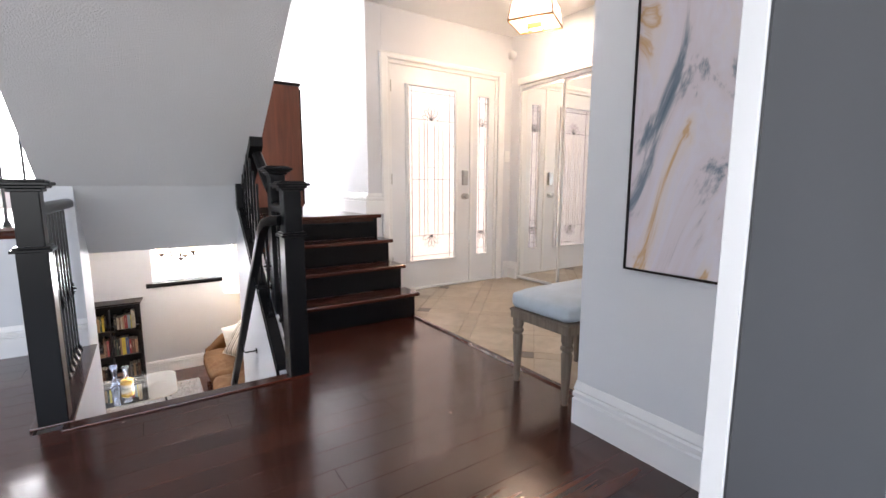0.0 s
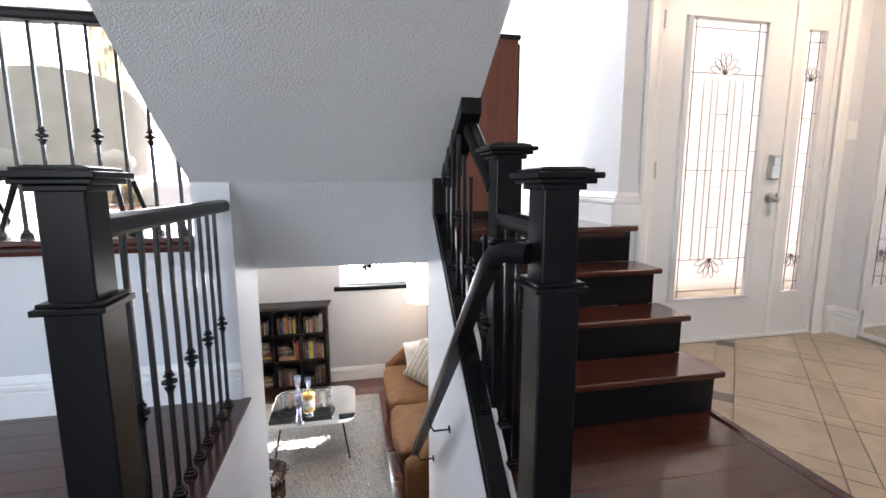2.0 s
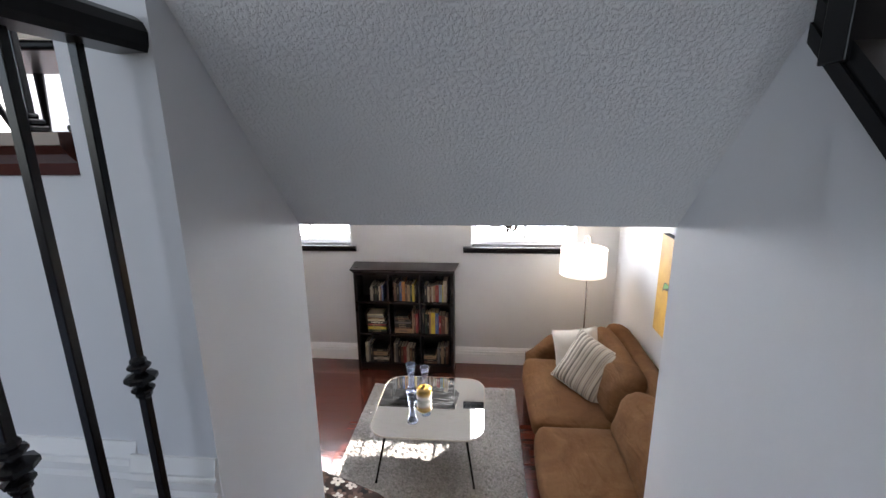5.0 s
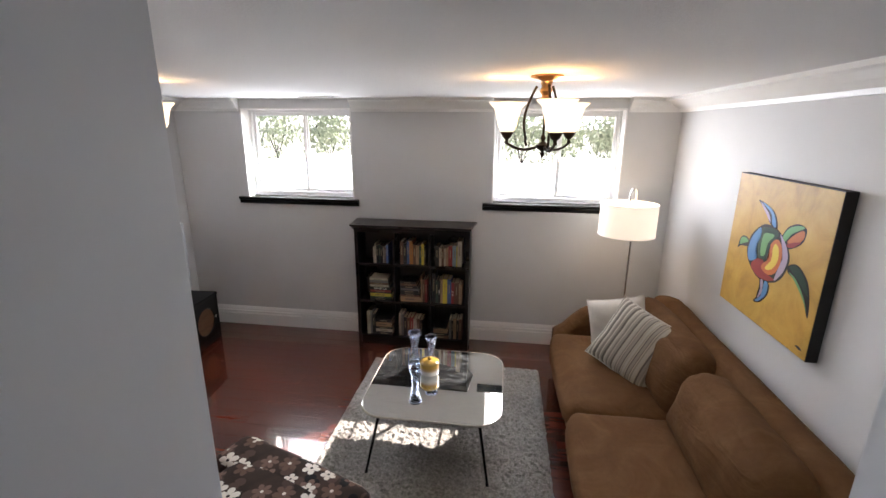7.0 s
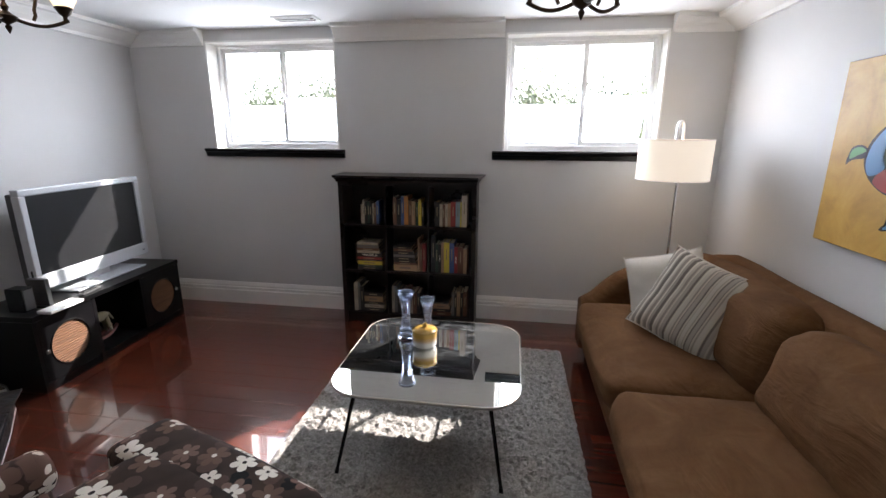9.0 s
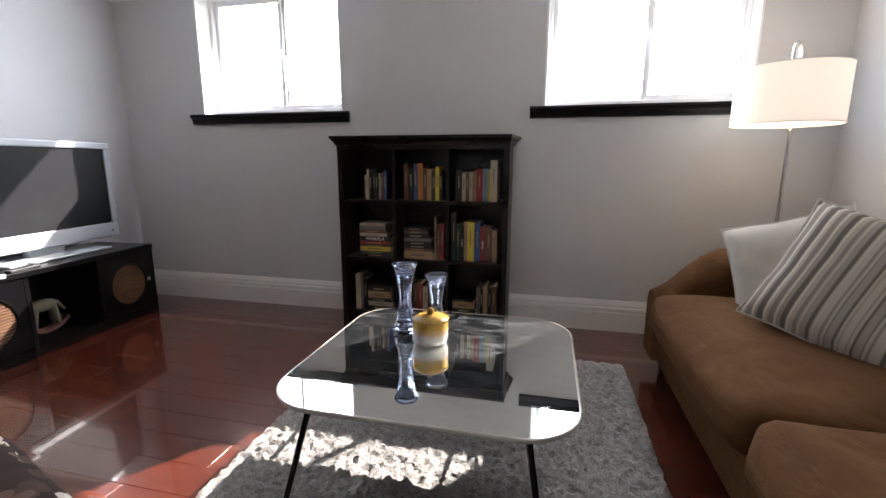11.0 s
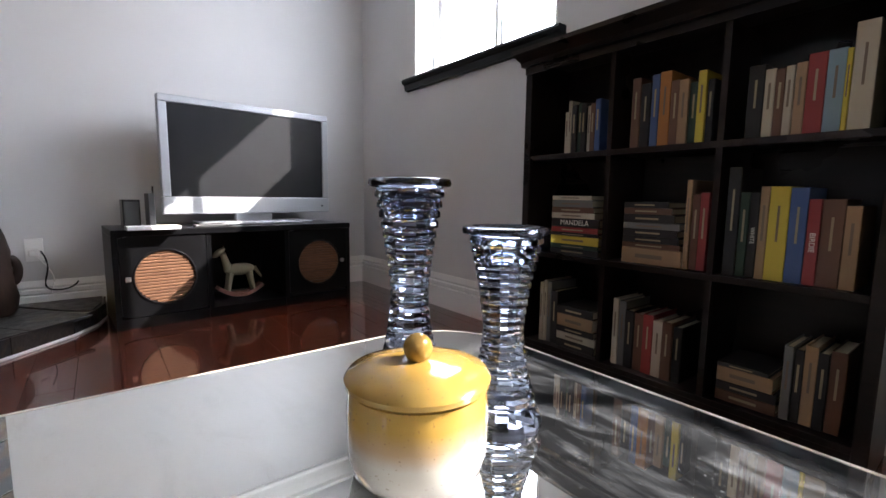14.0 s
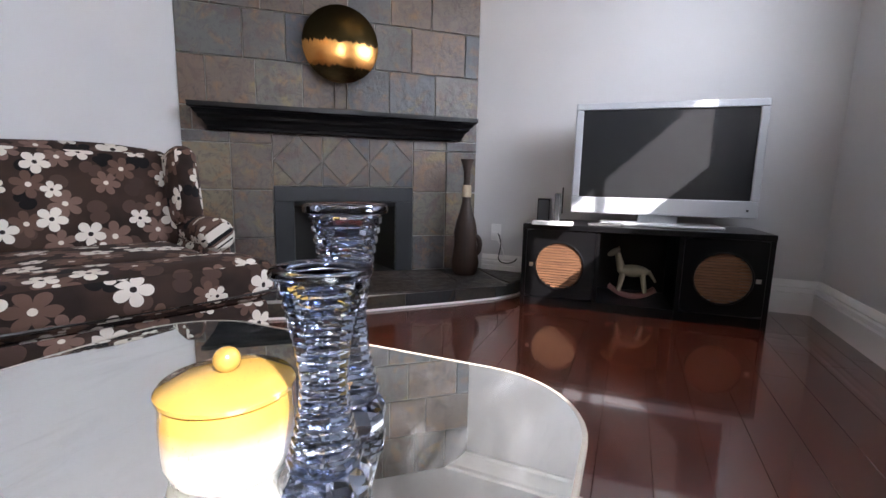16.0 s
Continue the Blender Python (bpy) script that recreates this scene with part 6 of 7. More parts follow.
def bottle_vase():
    v = thing("bottle_vase", "dark carved wooden bottle vase with pale neck on the hearth", "vase")
    # turned so the ring sits to the camera's right
    v.matrix_world = pose(-2.70, 5.37, HEARTH + 0.001, 0, 0, 109)
    m = wood("carved_wood", (0.012, 0.007, 0.005), (0.04, 0.02, 0.013), 0.45, "z", 8)
    bm = BM()
    # flattened bottle body; the ring below stands in for its side hole
    prof = [(0.001, 0), (0.066, 0), (0.080, 0.02), (0.090, 0.08), (0.078, 0.15), (0.072, 0.22), (0.074, 0.28), (0.060, 0.35), (0.040, 0.41), (0.028, 0.47), (0.024, 0.52), (0.022, 0.60), (0.022, 0.66), (0.030, 0.70), (0.045, 0.735), (0.040, 0.737), (0.02, 0.69), (0.001, 0.68)]
    lathe(bm, prof, seg=28, m=Matrix.Diagonal((1, 0.6, 1, 1)))
    part("body", bm, m, v, "", True)
    bm = BM()
    lathe(bm, [(0.0275, 0.50), (0.029, 0.505), (0.027, 0.57), (0.0245, 0.575)], seg=24, m=Matrix.Diagonal((1, 0.75, 1, 1)))
    part("neck_wrap", bm, paint("pale_cord", (0.45, 0.36, 0.25), 0.8, 0.4), v, "pale cord wrapped round the neck", True)
    bm = BM()
    sweep(bm, [(0.066 + 0.026 * math.cos(a), 0.0, 0.195 + 0.055 * math.sin(a)) for a in [2 * math.pi * k / 24 for k in range(24)]], circle(0.017, 10), up=(0, 1, 0), closed=True)
    part("hole_ring", bm, m, v, "", True)


bottle_vase()


def disc_ornament():
    d = thing("metal_disc_ornament", "round gold and bronze disc on a stand on the mantel", "ornament")
    d.matrix_world = FM @ pose(0.90, 0.085, -0.572, 0, 0, 0)
    bm = BM()
    box(bm, (-0.12, -0.03, 0), (0.14, 0.03, 0.012), 0.002)
    part("base_plate", bm, M_bronze, d)
    for u in (-0.03, 0.04):
        bm = BM()
        tube(bm, (u, 0, 0.012), (u, 0, 0.20), 0.004, 0.004, 8)
        part("rod", bm, M_bronze, d)
    m = mat("gold_leaf_bronze", (0.4, 0.25, 0.08), 0.22, 1.0)
    t, b = nodes_of(m)
    tc = t.nodes.new("ShaderNodeTexCoord")
    sep = t.nodes.new("ShaderNodeSeparateXYZ")
    t.links.new(tc.outputs["Object"], sep.inputs[0])
    n = noise_tex(t, coords(t, (60, 60, 8)), 1.0, 3, 0.6)
    h = math_node(t, "ADD", sep.outputs[2], math_node(t, "MULTIPLY", math_node(t, "SUBTRACT", n, 0.5), 0.07))
    band = ramp(t, mapr(t, h, 0.12, 0.60, 0, 1), [(0.0, (0.06, 0.04, 0.018)), (0.27, (0.05, 0.034, 0.015)), (0.29, (0.70, 0.31, 0.085)), (0.54, (0.78, 0.38, 0.11)), (0.56, (0.05, 0.037, 0.016)), (1.0, (0.035, 0.028, 0.014))])
    t.links.new(band, b.inputs["Base Color"])
    bump(t, b, noise_tex(t, coords(t), 45, 2), 0.25, 0.003)
    bm = BM()
    lathe(bm, [(0.001, -0.05), (0.06, -0.047), (0.13, -0.034), (0.19, -0.014), (0.218, 0.0), (0.19, 0.014), (0.13, 0.034), (0.06, 0.047), (0.001, 0.05)], seg=48, m=Matrix.Translation((0, 0.0, 0.38)) @ Matrix.Rotation(radians(90), 4, "X"))
    part("disc", bm, m, d, "", True)


disc_ornament()


def ceiling_vent():
    v = thing("ceiling_vent", "white ceiling air vent near the window wall, alternate slats dark grey", "vent")
    bm = BM()
    box(bm, (-1.59, 6.99, CEIL - 0.008), (-1.285, 7.13, CEIL - 0.0005), 0.003)
    part("frame", bm, M_white, v)
    # Every other slat is dark grey, painting in the shaded gaps.
    for k in range(5):
        bm = BM()
        box(bm, (-1.57, 7.012 + k * 0.021, CEIL - 0.014), (-1.305, 7.022 + k * 0.021, CEIL - 0.008))
        part("slat", bm, M_grey if k % 2 else M_white, v)


ceiling_vent()
# ---- hall: guard rails ----


def newel(x, y, z0, top, label, ring=None, half=0.052):
    """A square newel post with a moulded collar and a stepped cap."""
    n = thing("newel_post", label, "newel post", "newel posts", (x, y, z0))
    h = top - z0
    ring = h - 0.285 if ring is None else ring - z0
    bm = BM()
    box(bm, (-half, -half, 0), (half, half, ring), 0.004)
    part("shaft", bm, M_black, n)
    bm = BM()
    k = half * 0.86
    box(bm, (-k, -k, ring), (k, k, h - 0.045), 0.004)
    part("neck", bm, M_black, n)
    bm = BM()
    for a, z0_, z1_ in ((half + 0.016, ring - 0.004, ring + 0.010), (half + 0.008, ring + 0.010, ring + 0.02)):
        box(bm, (-a, -a, z0_), (a, a, z1_), 0.003)
    part("collar", bm, M_black, n)
    bm = BM()
    for a, z0_, z1_ in ((half + 0.004, h - 0.052, h - 0.038), (half + 0.020, h - 0.038, h - 0.026), (half + 0.032, h - 0.026, h - 0.012), (half + 0.016, h - 0.012, h - 0.004)):
        box(bm, (-a, -a, z0_), (a, a, z1_), 0.003)
    q = half + 0.010
    prism(bm, [(-q, h - 0.004), (q, h - 0.004), (q * 0.75, h), (-q * 0.75, h)], "y", -q * 0.9, q * 0.9)
    part("cap", bm, M_black, n)
    return n


def baluster_parts(parent, x, y, z0, z1, knuckle, tilt_base=0.0):
    bm = BM()
    box(bm, (x - 0.0068, y - 0.0068, z0), (x + 0.0068, y + 0.0068, z1), 0.0012, 1)
    b = part("baluster", bm, M_iron, parent)
    bm = BM()
    for r, a, c in ((0.019, 0.0, 0.012), (0.016, 0.012, 0.024), (0.011, 0.024, 0.034)):
        box(bm, (x - r, y - r, z0 + a), (x + r, y + r, z0 + c), 0.003, 1)
    part("shoe", bm, M_iron, b)
    if knuckle:
        bm = BM()
        for r, dz, hh in ((0.012, -0.030, 0.006), (0.017, -0.020, 0.005), (0.024, 0.0, 0.008), (0.017, 0.020, 0.005), (0.012, 0.030, 0.006)):
            lathe(bm, [(0.0068, knuckle + dz - hh * 1.4), (r, knuckle + dz - hh * 0.4), (r, knuckle + dz + hh * 0.4), (0.0068, knuckle + dz + hh * 1.4)], (x, y, 0), 8)
        part("knuckle", bm, M_iron, b)
    return b


RAIL_SEC = [(-0.030, -0.012), (-0.026, -0.022), (0.026, -0.022), (0.030, -0.012), (0.032, 0.006), (0.026, 0.020), (0.014, 0.029), (-0.014, 0.029), (-0.026, 0.020), (-0.032, 0.006)]

newel(-0.405, 2.405, 0.0, 1.06, "black square newel post with a stepped cap beside the stairwell", 0.765)
newel(0.634, 2.335, 0.0, 1.06, "black square newel post at the head of the stairs", 0.772)
newel(0.676, 2.800, 0.0, 1.155, "black square newel post at the foot of the steps", 0.82)


def guard_left():
    g = thing("stairwell_railing", "black iron balusters under a black handrail along the stairwell", "railing", "railings")
    bm = BM()
    sweep(bm, [(-0.405, 2.45, 0.925), (-0.405, 3.0, 0.925), (-0.405, 3.50, 0.925)], RAIL_SEC)
    part("handrail", bm, M_black, g)
    for k in range(10):
        y = 2.52 + k * 0.1
        baluster_parts(g, -0.42, y, 0.012, 0.905, 0.405 if k % 2 == 1 else 0)
    bm = BM()
    box(bm, (-0.485, 2.345, 0.0005), (-0.335, 3.498, 0.012), 0.004)
    part("base_board", bm, M_tread, g, "dark red wooden edge board")


guard_left()


def guard_dining():
    g = thing("dining_railing", "black iron railing along the raised dining level", "railing", "railings")
    bm = BM()
    sweep(bm, [(-3.18, 3.60, 1.712), (-2.0, 3.60, 1.712), (-0.50, 3.60, 1.712)], RAIL_SEC)
    part("handrail", bm, M_black, g)
    for k in range(25):
        x = -0.60 - k * 0.1045
        baluster_parts(g, x, 3.60, UP + 0.012, 1.692, 1.23 if k % 2 == 1 else 0)
    bm = BM()
    box(bm, (-3.18, 3.55, UP + 0.0005), (-0.55, 3.66, UP + 0.012), 0.004)
    part("base_board", bm, M_tread, g, "dark red wooden edge board")


guard_dining()


def guard_steps():
    g = thing("step_railing", "black railing with knuckled iron balusters climbing beside the steps", "railing", "railings")
    # sloping shoe on the knee wall
    bm = BM()
    prism(bm, [(2.47, rake(2.47) - 0.02), (3.50, rake(3.50) - 0.02), (3.50, rake(3.50) + 0.012), (2.47, rake(2.47) + 0.012)], "x", 0.553, 0.616)
    part("base_rail", bm, M_black, g)
    bm = BM()
    prism(bm, [(2.47, rake(2.47) - 0.045), (3.50, rake(3.50) - 0.045), (3.50, rake(3.50) - 0.02), (2.47, rake(2.47) - 0.02)], "x", 0.549, 0.5655)
    part("fascia", bm, M_black, g)
    bm = BM()
    sweep(bm, [(0.655, 2.84, 1.01), (0.645, 2.95, 1.01 + 0.908 * 0.11), (0.635, 3.09, 1.01 + 0.908 * 0.25)], RAIL_SEC)
    part("handrail", bm, M_black, g)
    for k in range(8):
        y = 2.724 + k * 0.092
        if abs(y - 2.80) < 0.05:
            continue
        baluster_parts(g, 0.585, y, rake(y) + 0.004, min(0.985 + 0.908 * (y - 2.84) if y > 2.84 else 0.86, 1.02 + 0.71 * (3.5 - y)), (rake(y) + 0.32) if k % 2 == 0 else 0)
    bm = BM()
    prism(bm, [(3.435, 1.03 + 0.71 * 0.065 - 0.07), (3.05, 1.03 + 0.71 * 0.45 - 0.06), (3.05, 1.03 + 0.71 * 0.45 + 0.06), (3.435, 1.03 + 0.71 * 0.065 + 0.04)], "x", 0.585, 0.665)
    part("end_board", bm, M_black, g, "black board along the soffit edge")
    bm = BM()
    box(bm, (0.546, 3.425, rake(3.40) + 0.012), (0.60, 3.47, 1.05), 0.002)
    part("end_post", bm, M_black, g)
    # short level rail between the two lower posts
    bm = BM()
    sweep(bm, [(0.645, 2.38, 0.905), (0.66, 2.755, 0.905)], RAIL_SEC)
    part("handrail", bm, M_black, g)
    for y in (2.48, 2.585, 2.68):
        baluster_parts(g, 0.645, y, 0.0 if y < 2.46 else rake(y) + 0.012, 0.885, 0)


guard_steps()


def wall_handrail():
    h = thing("wall_handrail", "black handrail on iron brackets going down the stairwell wall", "handrail")
    pts = [(0.58, 2.345, 0.85), (0.55, 2.39, 0.85), (0.522, 2.43, 0.835), (0.513, 2.47, 0.797), (0.51, 2.53, 0.727)]
    sl = (0.727 - (-0.64)) / (3.90 - 2.53)
    pts += [(0.51, y, 0.727 - sl * (y - 2.53)) for y in (2.8, 3.1, 3.5, 3.90)]
    bm = BM()
    sweep(bm, pts, [(a * 0.78, b * 1.0) for a, b in RAIL_SEC])
    part("rail", bm, M_black, h, "", True)
    for y in (2.75, 3.35, 3.80):
        z = 0.727 - sl * (y - 2.53)
        bm = BM()
        sweep(bm, [(0.51, y, z - 0.02), (0.512, y, z - 0.07), (0.528, y, z - 0.095), (SX1 - 0.001, y, z - 0.095)], circle(0.005, 6), up=(0, 1, 0))
        lathe(bm, [(0.001, 0), (0.02, 0), (0.02, 0.004), (0.001, 0.006)], seg=12, m=Matrix.Translation((SX1 - 0.0005, y, z - 0.095)) @ Matrix.Rotation(radians(-90), 4, "Y"))
        part("bracket", bm, M_iron, h)


wall_handrail()

# ---- entry ----
M_door = paint("door_paint_white", (0.74, 0.75, 0.76), 0.35, 0.02)


def leaded():
    m = mat("frosted_leaded_glass", (0.95, 0.90, 0.84), 0.25)
    t, b = nodes_of(m)
    b.inputs["Transmission Weight"].default_value = 0.85
    b.inputs["IOR"].default_value = 1.2
    bump(t, b, noise_tex(t, coords(t), 60, 3), 0.5, 0.003)
    return m


M_leaded = leaded()
M_came = mat("lead_came", (0.10, 0.095, 0.09), 0.4, 0.7)
M_bevel = mat("bevelled_glass", (0.62, 0.57, 0.52), 0.15)


def leaded_panel(parent, x0, x1, z0, z1, y, fan):
    bm = BM()
    box(bm, (x0, y + 0.012, z0), (x1, y + 0.018, z1))
    g = part("pane", bm, M_leaded, parent, "frosted leaded glass")
    g.visible_shadow = False
    w, h = x1 - x0, z1 - z0
    lines = [((0.12, 0), (0.12, 1)), ((0.88, 0), (0.88, 1)), ((0, 0.03), (1, 0.03)), ((0, 0.97), (1, 0.97))] if fan else [((0.25, 0), (0.25, 1)), ((0.75, 0), (0.75, 1)), ((0, 0.04), (1, 0.04)), ((0, 0.96), (1, 0.96))]
    if fan:
        lines += [((0, v), (0.40, v)) for v in (0.15, 0.82)] + [((0.60, v), (1, v)) for v in (0.15, 0.82)]
        lines += [((0.12, v), (0.44, v)) for v in (0.48,)] + [((0.56, v), (0.88, v)) for v in (0.48,)]
        lines += [((0.44, v), (0.56, v)) for v in (0.27, 0.42, 0.55, 0.68)]
        lines += [((a, v), (a + 0.12, v)) for a in (0, 0.88) for v in (0.28, 0.40, 0.55, 0.68)]
    else:
        lines += [((0.25, v), (0.75, v)) for v in (0.2, 0.42, 0.55, 0.68)] + [((0.0, v), (0.25, v)) for v in (0.3, 0.5, 0.7)] + [((0.75, v), (1, v)) for v in (0.3, 0.5, 0.7)]
    bevels = [((u, 0.15), (u, 0.80)) for u in (0.26, 0.36, 0.43, 0.57, 0.64, 0.74)] if fan else []

    def strips(bm, segs, r):
        for (a, b), (c, d) in segs:
            p, q = Vector((x0 + a * w, y + 0.010, z0 + b * h)), Vector((x0 + c * w, y + 0.010, z0 + d * h))
            box(bm, (min(p.x, q.x) - r, y + 0.008, min(p.z, q.z) - r), (max(p.x, q.x) + r, y + 0.0125, max(p.z, q.z) + r))
    if bevels:
        bm = BM()
        strips(bm, bevels, 0.003)
        part("bevel_strip", bm, M_bevel, parent, "pale bevelled glass strips")
    bm = BM()
    strips(bm, lines, 0.002)
    for v, s in ((0.82, 1), (0.15, -1)):
        cx = (x0 + x1) / 2
        cz = z0 + v * h
        R = min(0.11, w * 0.5)
        for ang in (-75, -45, -15, 15, 45, 75):
            a = radians(ang)
            pts = []
            for k in range(13):
                f = math.pi * k / 12
                rr = R * math.sin(f) * 0.16
                along = R * (1 - math.cos(f)) / 2
                pts.append((along, rr))
            loop = pts + [(p[0], -p[1]) for p in reversed(pts[1:-1])]
            path = [(cx + math.sin(a) * u + math.cos(a) * t, y + 0.010, cz + s * (math.cos(a) * u * 1.15 - math.sin(a) * t)) for u, t in loop]
            sweep(bm, path, circle(0.0022, 5), up=(0, 1, 0), closed=True)
    part("lead_came", bm, M_came, parent, "dark lead lines with fan motifs")


def front_door():
    d = tagged(new("door_1"), "white front door with a frosted leaded glass panel", "door", kind="structure")
    x0, x1, z0, z1, y = 1.955, 2.868, 0.02, 2.148, 3.735
    gx0, gx1, gz0, gz1 = 2.115, 2.70, 0.285, 1.985
    bm = BM()
    for a, b in (((x0, y, z0), (gx0, y + 0.045, z1)), ((gx1, y, z0), (x1, y + 0.045, z1)), ((gx0, y, z0), (gx1, y + 0.045, gz0)), ((gx0, y, gz1), (gx1, y + 0.045, z1))):
        box(bm, a, b)
    part("slab", bm, M_door, d)
    bm = BM()
    sweep(bm, [(gx0, y, gz0), (gx1, y, gz0), (gx1, y, gz1), (gx0, y, gz1)], [(-0.022, 0.0), (-0.022, 0.010), (-0.010, 0.018), (0.006, 0.012), (0.012, 0.002), (0.012, -0.01)], up=(0, -1, 0), closed=True)
    part("glazing_bead", bm, M_door, d)
    leaded_panel(d, gx0, gx1, gz0, gz1, y + 0.008, True)
    for z in (0.25, 1.05, 1.90):
        bm = BM()
        tube(bm, (x0 - 0.004, y - 0.006, z), (x0 - 0.004, y - 0.006, z + 0.1), 0.008, 0.008, 8)
        part("hinge", bm, M_nickel, d)
    bm = BM()
    box(bm, (2.765, y - 0.03, 1.045), (2.835, y, 1.20), 0.008)
    box(bm, (2.775, y - 0.036, 1.13), (2.825, y - 0.03, 1.185), 0.004)
    part("keypad_lock", bm, M_nickel, d, "satin nickel keypad deadbolt")
    bm = BM()
    lathe(bm, [(0.001, 0), (0.034, 0), (0.034, 0.008), (0.014, 0.012), (0.012, 0.03), (0.026, 0.04), (0.030, 0.055), (0.022, 0.066), (0.001, 0.07)], seg=20, m=Matrix.Translation((2.80, y, 0.93)) @ Matrix.Rotation(radians(90), 4, "X"))
    part("door_handle", bm, M_nickel, d, "satin nickel door knob", True)
    bm = BM()
    box(bm, (1.905, 3.715, 0.0), (3.235, 3.86, 0.02), 0.003)
    part("threshold", bm, M_white, d)
    # side light
    sx0, sx1 = 2.975, 3.125
    bm = BM()
    for a, b in (((2.905, y, 0.02), (sx0, y + 0.045, 2.148)), ((sx1, y, 0.02), (3.20, y + 0.045, 2.148)), ((sx0, y, 0.02), (sx1, y + 0.045, 0.30)), ((sx0, y, 1.965), (sx1, y + 0.045, 2.148))):
        box(bm, a, b)
    part("side_light", bm, M_door, d)
    leaded_panel(d, sx0, sx1, 0.30, 1.965, y + 0.008, False)
    bm = BM()
    box(bm, (2.870, 3.725, 0.02), (2.903, 3.80, 2.15), 0.003)
    box(bm, (1.905, 3.725, 0.02), (1.952, 3.80, 2.15), 0.003)
    box(bm, (3.202, 3.725, 0.02), (3.238, 3.80, 2.15), 0.003)
    box(bm, (1.905, 3.725, 2.151), (3.238, 3.80, 2.189), 0.003)
    part("door_frame", bm, M_white, d)
    bm = BM()
    sec = [(0, 0), (0.07, 0), (0.07, 0.012), (0.055, 0.018), (0.015, 0.014), (0.0, 0.008)]
    sweep(bm, [(1.912, 3.71, 0.0), (1.912, 3.71, 2.182), (3.232, 3.71, 2.182), (3.232, 3.71, 0.0)], [(-a, b) for a, b in sec], up=(0, -1, 0))
    part("casing", bm, M_white, d, "white moulded casing")


front_door()


def closet():
    c = tagged(new("door_2"), "mirrored sliding closet doors in chrome frames", "closet door", kind="structure")
    for k, (y0, y1, x) in enumerate(((2.46, 3.05, 3.455), (2.99, 3.575, 3.44))):
        bm = BM()
        box(bm, (x, y0 + 0.012, 0.045), (x + 0.006, y1 - 0.012, 2.035))
        part("mirror_panel", bm, M_mirror, c, "clear mirror")
        bm = BM()
        for a, b in (((x - 0.004, y0, 0.02), (x + 0.012, y0 + 0.012, 2.06)), ((x - 0.004, y1 - 0.012, 0.02), (x + 0.012, y1, 2.06)), ((x - 0.004, y0 + 0.012, 0.02), (x + 0.012, y1 - 0.012, 0.045)), ((x - 0.004, y0 + 0.012, 2.035), (x + 0.012, y1 - 0.012, 2.06))):
            box(bm, a, b, 0.002)
        part("door_frame", bm, M_white, c)
    bm = BM()
    box(bm, (3.425, 2.462, 0.0), (3.49, 3.573, 0.018), 0.002)
    box(bm, (3.425, 2.462, 2.062), (3.49, 3.573, 2.10), 0.002)
    part("track", bm, M_chrome, c, "chrome sliding track")
    bm = BM()
    box(bm, (3.404, 2.40, 2.10), (3.419, 3.60, 2.17), 0.003)
    part("header_trim", bm, M_white, c)


closet()


def small_entry():
    s = thing("light_switch", "white wall switch plate beside the closet", "switch")
    bm = BM()
    box(bm, (3.33, 3.702, 1.30), (3.405, 3.7095, 1.42), 0.003)
    part("plate", bm, M_white, s)
    bm = BM()
    box(bm, (3.352, 3.698, 1.335), (3.383, 3.702, 1.385), 0.002)
    part("rocker", bm, M_white, s)
    m = thing("motion_sensor", "small round white sensor high in the entry corner", "sensor")
    bm = BM()
    bmesh.ops.create_uvsphere(bm, u_segments=16, v_segments=10, radius=0.045, matrix=Matrix.Translation((3.38, 3.665, 2.42)))
    part("lens", bm, M_white, m, "", True)
    bm = BM()
    box(bm, (3.36, 3.66, 2.38), (3.4195, 3.7095, 2.44), 0.01)
    part("mount", bm, M_white, m)


small_entry()


